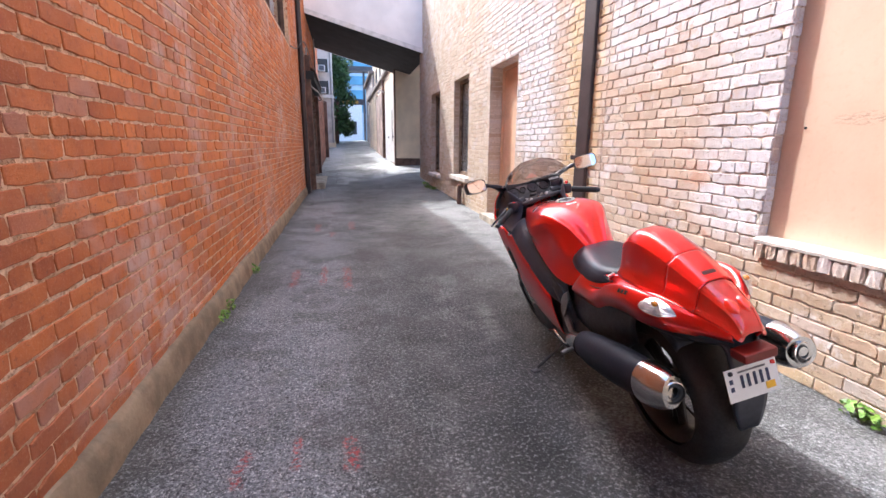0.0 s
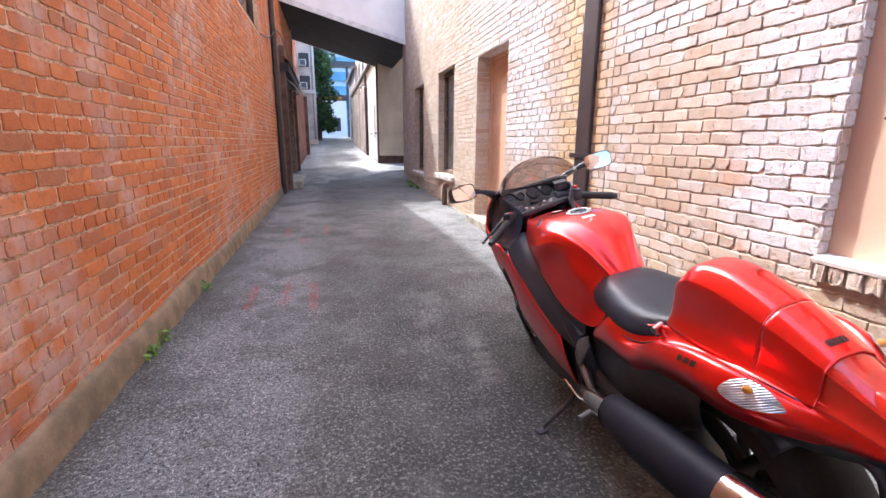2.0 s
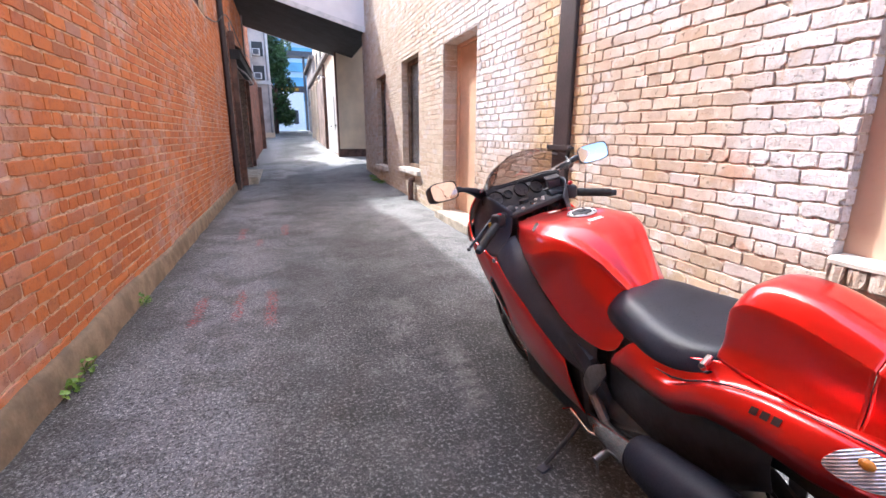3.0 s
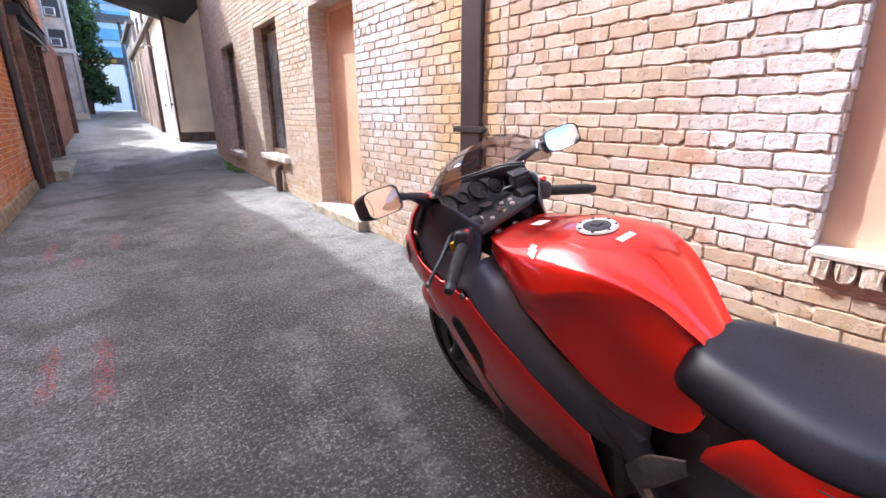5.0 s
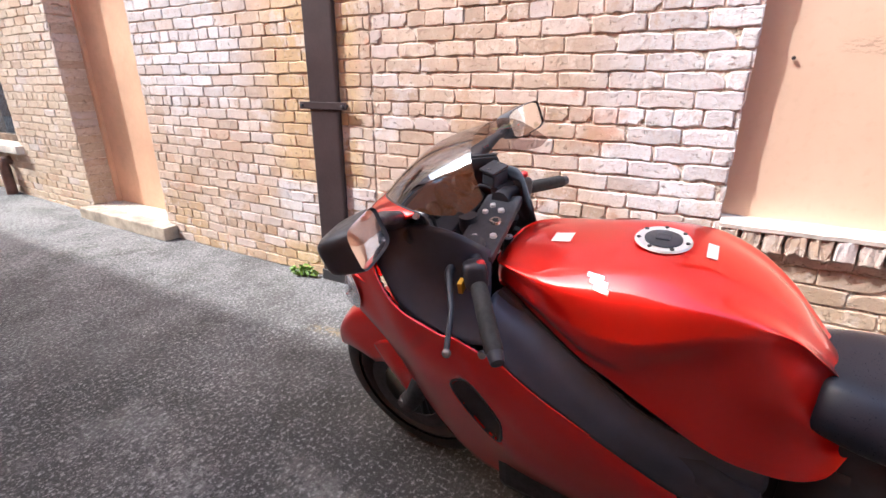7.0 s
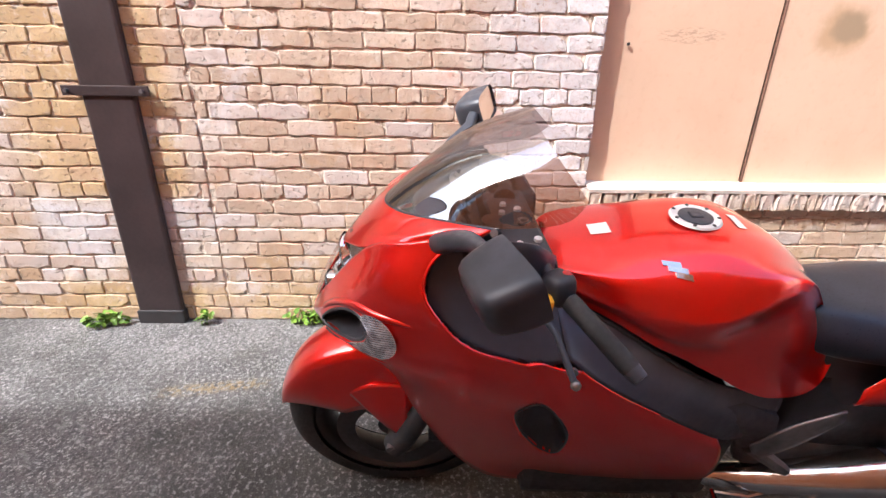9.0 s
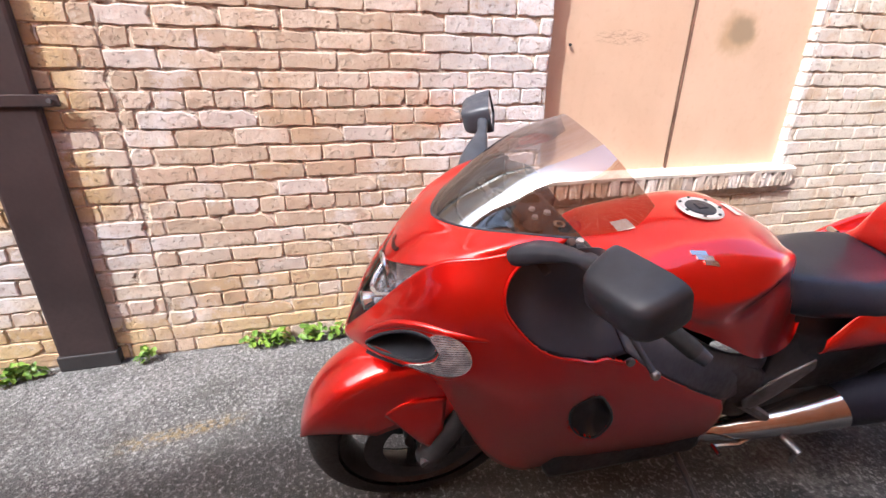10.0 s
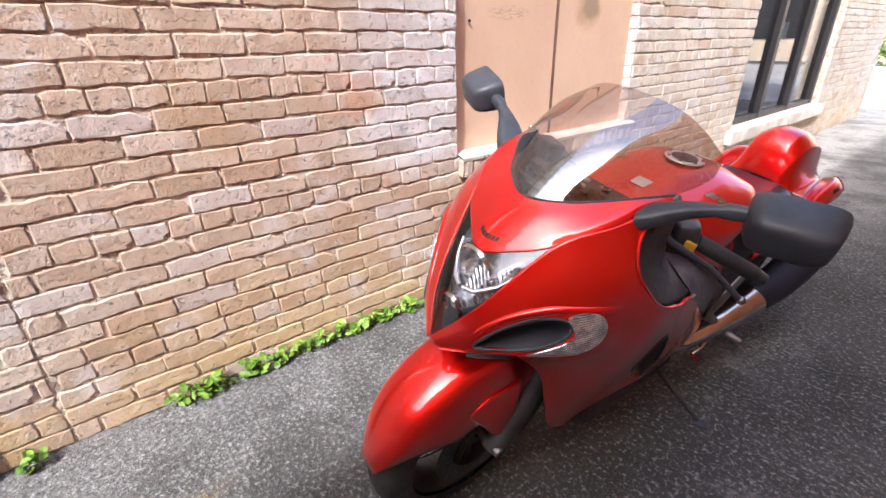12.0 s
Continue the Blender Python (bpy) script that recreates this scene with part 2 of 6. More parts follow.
def asphalt():
    """Worn asphalt with pale chips, dusty edges and faded paint marks."""
    m = Nodes("asphalt")
    p = m.place()
    x, y, z = m.axes(p)
    area, blotch, fine = m.noise(p, 0.55, 4.0), m.noise(p, 3.2, 6.0, 0.6), m.noise(p, 220.0, 3.0, 0.7)
    # coarse stones: their places are jostled so that no two chips look alike
    jostle = m.node("ShaderNodeVectorMath")
    jostle.operation = "MULTIPLY_ADD"
    m.put(jostle.inputs[0], m.node("ShaderNodeTexNoise", Vector=p, Scale=95.0, Detail=2.0).outputs["Color"])
    jostle.inputs[1].default_value = (0.016, 0.016, 0.0)
    m.put(jostle.inputs[2], p)
    spot = jostle.outputs[0]
    coarse = m.noise(p, 62.0, 4.0, 0.62)
    c = m.mix(m.span(area, 0.35, 0.66), (0.078, 0.075, 0.072), (0.155, 0.150, 0.143))
    c = m.mix(m.span(blotch, 0.38, 0.72, 0.0, 0.7), c, (0.165, 0.158, 0.150))
    lane = m.math("MULTIPLY", m.math("MULTIPLY", m.span(x, -0.1, 0.5), m.span(x, 1.95, 1.35)), m.math("MULTIPLY", m.span(m.noise(p, 1.3, 4.0), 0.3, 0.6), m.span(y, 7.0, 4.5)))
    c = m.mix(m.math("MULTIPLY", lane, 0.62), c, (0.038, 0.037, 0.037))
    # patch round the motorcycle: its contact shade painted over dark asphalt
    bike_shade = m.math("MULTIPLY", m.math("MULTIPLY", m.span(x, 0.25, 0.75), m.span(x, 1.95, 1.5)), m.math("MULTIPLY", m.span(y, 0.0, 0.7), m.span(y, 3.9, 3.1)))
    c = m.mix(m.math("MULTIPLY", m.span(y, 4.5, 9.0), m.span(blotch, 0.30, 0.60, 0.15, 0.85)), c, (0.31, 0.305, 0.285))
    worn = m.noise(m.stretch(p, 1.0, 0.35, 1.0), 1.6, 5.0, 0.6)
    pale = m.math("MULTIPLY", m.math("MULTIPLY", m.span(x, -0.85, -0.6), m.span(x, 0.45, -0.3)), m.span(worn, 0.72, 0.46))
    c = m.mix(m.math("MULTIPLY", pale, 0.72), c, (0.255, 0.265, 0.285))
    for scale, share in ((78.0, 0.44), (165.0, 0.44)):
        chip = m.node("ShaderNodeTexVoronoi", Vector=spot, Scale=scale)
        pick = m.axes(chip.outputs["Color"])[0]
        tone = m.mix(m.span(pick, 0.45, 1.0), (0.026, 0.026, 0.027), (0.72, 0.71, 0.69))
        body = m.math("MULTIPLY", m.span(chip.outputs["Distance"], 0.50, 0.36), m.math("ADD", m.span(blotch, 0.25, 0.65, share * 0.62, share), m.span(x, 0.5, -0.3, 0.0, 0.30)))
        c = m.mix(body, c, tone)
    c = m.mix(m.math("MULTIPLY", m.math("MULTIPLY", bike_shade, m.span(m.noise(p, 2.4, 5.0), 0.22, 0.45)), 0.60), c, (0.018, 0.018, 0.019))
    c = m.mix(m.span(fine, 0.5, 0.75, 0.0, 0.6), c, (0.02, 0.02, 0.022))
    dust = m.math("MULTIPLY", m.span(x, 1.05, 2.1), m.span(m.noise(p, 4.5, 6.0, 0.65), 0.36, 0.62))
    kerb = m.math("MULTIPLY", m.span(x, -0.62, -0.92), m.span(m.noise(p, 8.0, 5.0), 0.35, 0.6))
    c = m.mix(m.math("MULTIPLY", m.math("MAXIMUM", dust, kerb), 0.28), c, (0.25, 0.24, 0.23))
    streak = m.math("MULTIPLY", m.span(m.math("ABSOLUTE", m.math("SUBTRACT", x, m.math("ADD", 0.62, m.math("MULTIPLY", y, 0.11)))), 0.11, 0.02),
                    m.math("MULTIPLY", m.span(y, 2.45, 2.75), m.span(y, 3.5, 3.15)))
    c = m.mix(m.math("MULTIPLY", m.math("MULTIPLY", streak, m.span(m.noise(p, 14.0, 5.0), 0.3, 0.6)), 0.34), c, (0.40, 0.39, 0.37))
    track = m.math("MULTIPLY", m.math("MULTIPLY", m.span(x, -0.25, 0.2), m.span(x, 1.35, 0.85)), m.span(worn, 0.34, 0.56))
    c = m.mix(m.math("MULTIPLY", track, 0.65), c, (0.44, 0.45, 0.42), "MULTIPLY")
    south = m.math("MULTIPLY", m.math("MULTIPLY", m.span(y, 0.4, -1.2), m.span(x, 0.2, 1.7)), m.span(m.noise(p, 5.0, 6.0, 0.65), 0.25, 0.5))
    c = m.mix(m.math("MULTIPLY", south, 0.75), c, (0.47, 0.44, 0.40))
    # pale concrete apron, its colour lightened further for the sun patch on it
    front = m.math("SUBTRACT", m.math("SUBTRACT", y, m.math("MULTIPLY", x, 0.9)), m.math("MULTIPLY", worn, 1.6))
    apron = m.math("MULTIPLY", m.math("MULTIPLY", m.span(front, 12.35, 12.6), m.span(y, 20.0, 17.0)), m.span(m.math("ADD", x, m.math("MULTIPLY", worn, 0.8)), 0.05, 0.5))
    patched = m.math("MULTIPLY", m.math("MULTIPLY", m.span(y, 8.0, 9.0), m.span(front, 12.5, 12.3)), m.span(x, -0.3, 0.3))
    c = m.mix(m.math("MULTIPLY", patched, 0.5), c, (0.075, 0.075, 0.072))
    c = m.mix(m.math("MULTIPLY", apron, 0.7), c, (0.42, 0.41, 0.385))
    # broad stains and dusty patches
    broad = m.noise(p, 0.95, 7.0, 0.66)
    c = m.mix(m.span(broad, 0.49, 0.60, 0.0, 0.55), c, (0.050, 0.047, 0.042))
    c = m.mix(m.math("MULTIPLY", m.span(broad, 0.44, 0.34, 0.0, 0.40), m.span(y, 12.0, 9.0)), c, (0.25, 0.245, 0.235))
    # damp and dusty patches with ragged edges
    grime = m.noise(p, 2.1, 7.0, 0.72)
    c = m.mix(m.span(grime, 0.50, 0.62, 0.0, 0.55), c, (0.42, 0.43, 0.35), "MULTIPLY")
    ash = m.math("MULTIPLY", m.span(grime, 0.46, 0.36), m.span(m.noise(p, 26.0, 5.0, 0.7), 0.40, 0.62))
    c = m.mix(m.math("MULTIPLY", ash, 0.32), c, (0.36, 0.355, 0.34))
    # darker ragged strip along the foot of the red wall
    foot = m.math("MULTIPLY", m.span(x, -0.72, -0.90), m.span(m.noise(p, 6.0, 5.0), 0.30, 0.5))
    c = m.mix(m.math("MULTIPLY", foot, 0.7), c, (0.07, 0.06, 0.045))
    # uneven relief of the worn binder
    c = m.mix(m.span(coarse, 0.50, 0.62, 0.0, 0.52), c, (0.026, 0.026, 0.027))
    c = m.mix(m.span(coarse, 0.46, 0.34, 0.0, 0.42), c, (0.40, 0.40, 0.40))
    # hairline cracks that wander along the lane
    warp = m.node("ShaderNodeTexNoise", Vector=p, Scale=2.2, Detail=5.0)
    bent = m.node("ShaderNodeVectorMath")
    bent.operation = "MULTIPLY_ADD"
    m.put(bent.inputs[0], warp.outputs["Color"])
    bent.inputs[1].default_value = (0.7, 0.7, 0.0)
    m.put(bent.inputs[2], p)
    crack = m.math("MULTIPLY", m.span(m.cells(bent.outputs[0], 0.55, "DISTANCE_TO_EDGE"), 0.0035, 0.001), m.span(m.noise(p, 1.1, 3.0), 0.46, 0.58))
    c = m.mix(m.math("MULTIPLY", crack, 0.35), c, (0.03, 0.03, 0.03))
    # faded red strokes of survey paint
    wobble = m.math("MULTIPLY", m.math("SUBTRACT", m.noise(p, 7.0, 3.0), 0.5), 0.10)
    red = 0.0
    for cx, cy, hw, hl in ((-0.44, 1.66, 0.035, 0.13), (-0.24, 1.72, 0.03, 0.12), (-0.03, 1.68, 0.045, 0.13), (-0.49, 4.25, 0.05, 0.34),
                           (-0.24, 4.3, 0.045, 0.36), (-0.02, 4.2, 0.05, 0.42), (-0.42, 6.85, 0.06, 0.4), (0.07, 6.95, 0.06, 0.4), (-0.2, 6.3, 0.05, 0.2)):
        dx = m.math("ABSOLUTE", m.math("ADD", m.math("SUBTRACT", x, cx), wobble))
        dy = m.math("ABSOLUTE", m.math("SUBTRACT", y, cy))
        one = m.math("MULTIPLY", m.span(dx, hw, hw * 0.3), m.span(dy, hl, hl * 0.6))
        red = one if red == 0.0 else m.math("MAXIMUM", red, one)
    red = m.math("MULTIPLY", red, m.span(m.noise(p, 45.0, 4.0, 0.7), 0.46, 0.60))
    c = m.mix(m.math("MULTIPLY", red, 0.74), c, (0.42, 0.05, 0.045))
    ochre = m.math("MULTIPLY", m.span(m.math("ABSOLUTE", m.math("SUBTRACT", m.math("ADD", x, m.math("MULTIPLY", y, 0.15)), 2.3)), 0.05, 0.01),
                   m.math("MULTIPLY", m.span(y, 3.45, 3.6), m.span(y, 3.95, 3.8)))
    c = m.mix(m.math("MULTIPLY", m.math("MULTIPLY", ochre, m.span(m.noise(p, 40.0, 4.0), 0.4, 0.6)), 0.32), c, (0.40, 0.25, 0.06))
    m.set(Base_Color=c, Roughness=m.span(blotch, 0.3, 0.7, 0.72, 0.9))
    height = m.math("SUBTRACT", m.math("ADD", m.math("MULTIPLY", m.span(chip.outputs["Distance"], 0.6, 0.1), 0.5), m.math("MULTIPLY", fine, 0.4)), m.math("MULTIPLY", coarse, 1.6))
    m.bump(height, 0.8, 0.007)
    return m.mat


def glass(name, colour, rough=0.02, clear=0.9):
    """A thin clear sheet: mostly see-through, with a mirror-like gloss at its surface."""
    m = Nodes(name)
    t = m.node("ShaderNodeBsdfTransparent", Color=(*colour, 1))
    g = m.node("ShaderNodeBsdfGlossy", Roughness=rough)
    f = m.node("ShaderNodeLayerWeight", Blend=0.5)
    edge = m.math("MULTIPLY", m.math("POWER", f.outputs["Facing"], 4.0), 0.75)
    fac = m.math("ADD", edge, 1.0 - clear)
    mixer = m.node("ShaderNodeMixShader")
    m.t.links.new(fac, mixer.inputs[0])
    m.t.links.new(t.outputs[0], mixer.inputs[1])
    m.t.links.new(g.outputs[0], mixer.inputs[2])
    m.t.links.new(mixer.outputs[0], m.t.nodes["Material Output"].inputs["Surface"])
    return m.mat


def leaf_green():
    m = Nodes("leaf_green")
    r = m.chance()
    c = m.mix(r, (0.07, 0.15, 0.016), (0.22, 0.36, 0.045))
    m.set(Base_Color=c, Roughness=0.5)
    m.put(m.bsdf.inputs["Subsurface Weight"], 0.0)
    return m.mat


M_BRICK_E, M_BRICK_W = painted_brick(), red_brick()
M_MORTAR_E = mortar("painted_mortar", (0.76, 0.67, 0.57), (0.60, 0.49, 0.39), (0.34, 0.24, 0.17))
M_MORTAR_W = mortar("pale_mortar", (0.84, 0.61, 0.43), (0.72, 0.47, 0.30), (0.50, 0.26, 0.14))
M_ASPHALT = asphalt()
M_PEACH = plain("peach_paint", (0.68, 0.43, 0.28), 0.6, vary=0.07, scale=2.5, bump=0.002, fine=25)
M_SILL = plain("white_sill_paint", (0.72, 0.66, 0.58), 0.7, vary=0.12, bump=0.004)
M_PIPE = plain("brown_pipe_paint", (0.040, 0.026, 0.027), 0.45, vary=0.15, scale=4, bump=0.001)
M_STONE = plain("stone_sill", (0.42, 0.36, 0.28), 0.85, vary=0.2, bump=0.005, fine=45)
M_CONCRETE = plain("old_concrete", (0.28, 0.20, 0.125), 0.9, vary=0.16, scale=7, bump=0.006, fine=50)
M_SIDING = plain("pale_siding", (0.84, 0.81, 0.80), 0.6, vary=0.04, scale=1.5)
# near-black boards; also paints the deep shade of doorway and open bays
M_UNDER = plain("dark_boards_and_shade", (0.03, 0.029, 0.03), 0.8, vary=0.2, scale=3)
M_BROWN = plain("brown_boards", (0.15, 0.078, 0.055), 0.7, vary=0.25, scale=5, bump=0.003)
M_CREAM = plain("cream_render", (0.78, 0.63, 0.46), 0.8, vary=0.07, scale=1.5, bump=0.003)
M_GREY = plain("grey_render", (0.60, 0.52, 0.47), 0.85, vary=0.15, scale=1.2, bump=0.003)
M_PANE_SHEEN = plain("painted_pane_sheen", (0.66, 0.70, 0.76), 0.9, vary=0.38, scale=2.2)
# near-black: the lack of light in closed rooms is in the colour
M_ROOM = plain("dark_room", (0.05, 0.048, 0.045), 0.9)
M_FRAME = plain("dark_frame", (0.03, 0.028, 0.03), 0.4)
M_WOOD = plain("weathered_wood", (0.22, 0.15, 0.10), 0.75, vary=0.25, scale=8, bump=0.002)
M_STEEL = plain("steel_beam", (0.10, 0.10, 0.11), 0.5, metal=0.3)
M_LEAF = leaf_green()
M_GLASS = glass("window_glass", (0.72, 0.75, 0.78), clear=0.86)
M_WHITE = plain("white_plastic", (0.70, 0.68, 0.66), 0.5, vary=0.08)
M_ROOF = plain("roof_edge", (0.24, 0.20, 0.18), 0.8)


# ---- the alley: ground ----
EAST, WEST = 2.27, -0.94


def rise(x, y):
    """The height of the ground."""
    s = min(1.0, max(0.0, (y - 5.0) / 8.0))
    side = min(1.0, max(0.0, (x + 0.94) / 3.2))
    z = 0.14 * s * s * (3 - 2 * s) * side
    z += 0.055 * max(0.0, min(y, 18.0) - 12.0) + 0.040 * max(0.0, min(y, 46.0) - 18.0)
    return z


def ground():
    b = Build()
    ys = [-400, -120, -40, -15, -8] + [-5 + 0.5 * i for i in range(106)] + [52, 60, 80, 130, 400]
    xs = [-400, -100, -30, -8, -2, -1.2, -0.7, -0.2, 0.3, 0.8, 1.3, 1.8, 2.3, 3, 8, 30, 100, 400]
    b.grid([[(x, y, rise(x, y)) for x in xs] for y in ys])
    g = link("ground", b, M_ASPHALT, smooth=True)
    for poly in g.data.polygons:
        if poly.normal.z < 0:
            poly.flip()
    return tagged(g, "worn grey asphalt of a narrow back alley", "ground", kind="structure")


ground()


# ---- the alley: walls ----
def wall_with_holes(name, x0, x1, y0, y1, z1, holes, material, label, z0=-0.3):
    """A thick wall along y between x0 and x1, with openings (y0, y1, z0, z1) right through it."""
    b = Build()
    cuts = sorted({y0, y1, *[h[0] for h in holes], *[h[1] for h in holes]})
    for a, c in zip(cuts, cuts[1:]):
        low = z0
        for h in sorted([h for h in holes if h[0] <= a + 1e-6 and h[1] >= c - 1e-6], key=lambda h: h[2]):
            if h[2] > low:
                b.box(x0, x1, a, c, low, h[2])
            low = h[3]
        b.box(x0, x1, a, c, low, z1)
    return tagged(link(name, b, material), label, "wall", kind="structure")


def brick_mesh(length, height, depth, rnd, wear=0.0037, worn=0.0044):
    """A brick's front half with ragged, rounded edges and a flat face. The face looks to -x, its middle at the origin."""
    rim = [(-1, -1), (-0.5, -1), (0.05, -1), (0.55, -1), (1, -1), (1, 0.1), (1, 1), (0.45, 1), (0.0, 1), (-0.55, 1), (-1, 1), (-1, -0.1)]
    slip = [(rnd.uniform(-wear, wear), rnd.uniform(-wear, wear)) for _ in rim]
    k = rnd.randrange(len(rim))
    chip = rnd.uniform(0.004, 0.014) if rnd.random() < 0.42 else 0.0
    v = []
    for x, inset in ((depth, 0.0), (worn * 0.95, 0.0), (0.0, worn)):
        for i, ((sy, sz), (a, c)) in enumerate(zip(rim, slip)):
            cut = inset * (1.0 + 80 * abs(a)) * 0.9 + (chip if i == k and x < depth else 0.0)
            corner = 0.0022 if abs(sy) == 1 and abs(sz) == 1 and x < depth else 0.0
            v.append((x + abs(a) * 0.4, sy * (length / 2 - (cut if abs(sy) == 1 else 0.0) - corner) + a, sz * (height / 2 - (cut if abs(sz) == 1 else 0.0) - corner) + c))
    n = len(rim)
    f = [(o + i, o + n + i, o + n + (i + 1) % n, o + (i + 1) % n) for o in (0, n) for i in range(n)]
    f += [(24, 35, 34, 33, 25), (25, 33, 32, 26), (26, 32, 31, 27), (27, 31, 30, 29, 28)]
    return v, f


def courses(y0, y1, z0, z1, holes, joint, course, length, shift, rnd, header=6, breaks=(), ragged=0.011):
    """Yields the middle y, middle z and length of every brick of a wall in common bond; ragged is how far bricks reach into an opening."""
    n = int((z1 - z0) / course)
    edges = [y0, *breaks, y1]
    for i in range(n):
        z = z0 + course * (i + 0.5)
        for a0, a1 in zip(edges, edges[1:]):
            step = length / 2 if i % header == 3 else length
            y = a0 - step * ((0.5 if i % 2 else 0.0) + shift)
            while y < a1:
                spans = [(max(y, a0), min(y + step, a1))]
                for h in holes:
                    if h[2] - course * 0.4 < z < h[3] + course * 0.4:
                        spans = [s for a, c in spans for s in ((a, min(c, h[0] + ragged * rnd.random())), (max(a, h[1] - ragged * rnd.random()), c)) if s[1] - s[0] > 0]
                for a, c in spans:
                    if c - a > 0.035:
                        yield (a + c) / 2, z + rnd.uniform(-0.0018, 0.0018) + 0.004 * noise.noise((a * 0.8, i * 0.21, z0)), c - a - joint * rnd.uniform(0.25, 1.05)
                y += step * rnd.uniform(0.985, 1.015)


def lay_bricks(wall, x, facing, material, near, y0, y1, z0, z1, holes, joint, course, length, seed, uneven, worn, breaks=()):
    """Bricks proud of the wall: those in the stretch `near` are single pieces, the rest one joined part."""
    rnd = random.Random(seed)
    kinds = {}
    rest = Build()
    count = 0
    for y, z, size in courses(y0, y1, z0, z1, holes, joint, course, length, 0.13, rnd, breaks=breaks):
        out = facing * rnd.uniform(0.0, uneven)
        turn = Matrix.Rotation(0 if facing < 0 else math.pi, 4, "Z")
        m = Matrix.Translation((x + out, y, z)) @ turn @ Matrix.Rotation(rnd.gauss(0, 0.004), 4, "X")
        if near[0] < y < near[1] and near[2] < z < near[3] and count < 300:
            key = (round(size / 0.02), rnd.randrange(4))
            if key not in kinds:
                me = bpy.data.meshes.new("brick")
                v, f = brick_mesh(key[0] * 0.02, course - joint, 0.03, rnd, worn=worn)
                me.from_pydata(v, [], f)
                me.materials.append(material)
                kinds[key] = me
            ob = new("brick", kinds[key])
            ob.parent = wall
            ob.matrix_local = m @ Matrix.Diagonal((1, size / (key[0] * 0.02), 1, 1))
            count += 1
        else:
            v, f = brick_mesh(size, course - joint, 0.03, rnd, worn=worn)
            rest.add([m @ Vector(p) for p in v], f)
    tagged(link("brickwork", rest, material, wall, recalc=False), kind="stuff")


# openings (y0, y1, z0, z1)
BOARDED = (0.67, 2.145, 0.70, 2.75)
DOOR = (6.0, 7.18, 0.12, 2.38)
WINDOW_1 = (8.42, 9.58, 0.60, 2.48)
WINDOW_2 = (11.0, 12.1, 0.50, 2.45)
SHOP = (-3.75, -1.2, 0.42, 2.7)
HOLES_E = [BOARDED, DOOR, WINDOW_1, WINDOW_2, SHOP]
EAST_END = 13.9
# upper part is unseen, raised to narrow the strip of sky above
wall_east = wall_with_holes("wall_east", EAST + 0.0050, EAST + 0.36, -6.2, EAST_END, 10.5, HOLES_E, M_MORTAR_E,
                            "tall brick wall in worn cream and white paint")
HIGH = (6.4, 9.9, 3.05, 4.7)
WEST_END = 12.0
wall_west = wall_with_holes("wall_west", WEST - 0.40, WEST - 0.0035, -6.5, WEST_END, 6.1, [HIGH], M_MORTAR_W,
                            "tall orange-red brick wall with pale mortar joints")

# buildings behind the two walls, so that the light is shut out there
b = Build()
b.box(EAST + 2.2, EAST + 9, -6.2, EAST_END, -0.3, 10.5).box(EAST + 0.36, EAST + 2.2, -6.2, -6.0, -0.3, 10.5).box(EAST + 0.36, EAST + 2.2, EAST_END - 0.2, EAST_END, -0.3, 10.5)
b.box(EAST + 0.36, EAST + 2.2, -6.0, EAST_END - 0.2, 10.2, 10.5)
tagged(link("building_east", b, M_ROOM), "dark closed building behind the painted brick wall", "building", kind="structure")
b = Build()
b.box(WEST - 9, WEST - 2.4, -6.5, WEST_END, -0.3, 6.1).box(WEST - 2.4, WEST - 0.4, -6.5, -6.3, -0.3, 6.1).box(WEST - 2.4, WEST - 0.4, WEST_END - 0.2, WEST_END, -0.3, 6.1)
b.box(WEST - 2.4, WEST - 0.4, -6.3, WEST_END - 0.2, 5.8, 6.1)
tagged(link("building_west", b, M_ROOM), "dark closed building behind the red brick wall", "building", kind="structure")

# unseen blocks added to keep sun off the far end, with a gap
for y0, y1, top in ((24.2, 28.4, 8.0), (30.6, 33.9, 8.4)):
    tagged(link("shade_block_far_west", Build().box(WEST - 9, WEST - 0.85, y0, y1, 0.0, top), M_GREY), "unseen block added to shade the far ground and rear building", "building", kind="structure")

# crumbling concrete footing along the red wall
b = Build()
rnd = random.Random(3)
rows = []
for i in range(190):
    y = -6.5 + i * 0.0975
    t = 0.165 + 0.03 * noise.noise((y * 0.8, 0, 0)) + 0.012 * noise.noise((y * 6, 1, 0))
    o = 0.026 + 0.012 * noise.noise((y * 2.5, 5, 0))
    rows.append([(WEST - 0.01, y, t + 0.012), (WEST + o * 0.6, y, t), (WEST + o, y, t - 0.02), (WEST + o + 0.012, y, t * 0.5), (WEST + o + 0.02 + 0.012 * noise.noise((y * 5, 9, 0)), y, -0.05)])
b.grid(rows)
tagged(link("footing", b, M_CONCRETE, smooth=True), "crumbling tan concrete footing along the red brick wall", "footing", kind="structure")


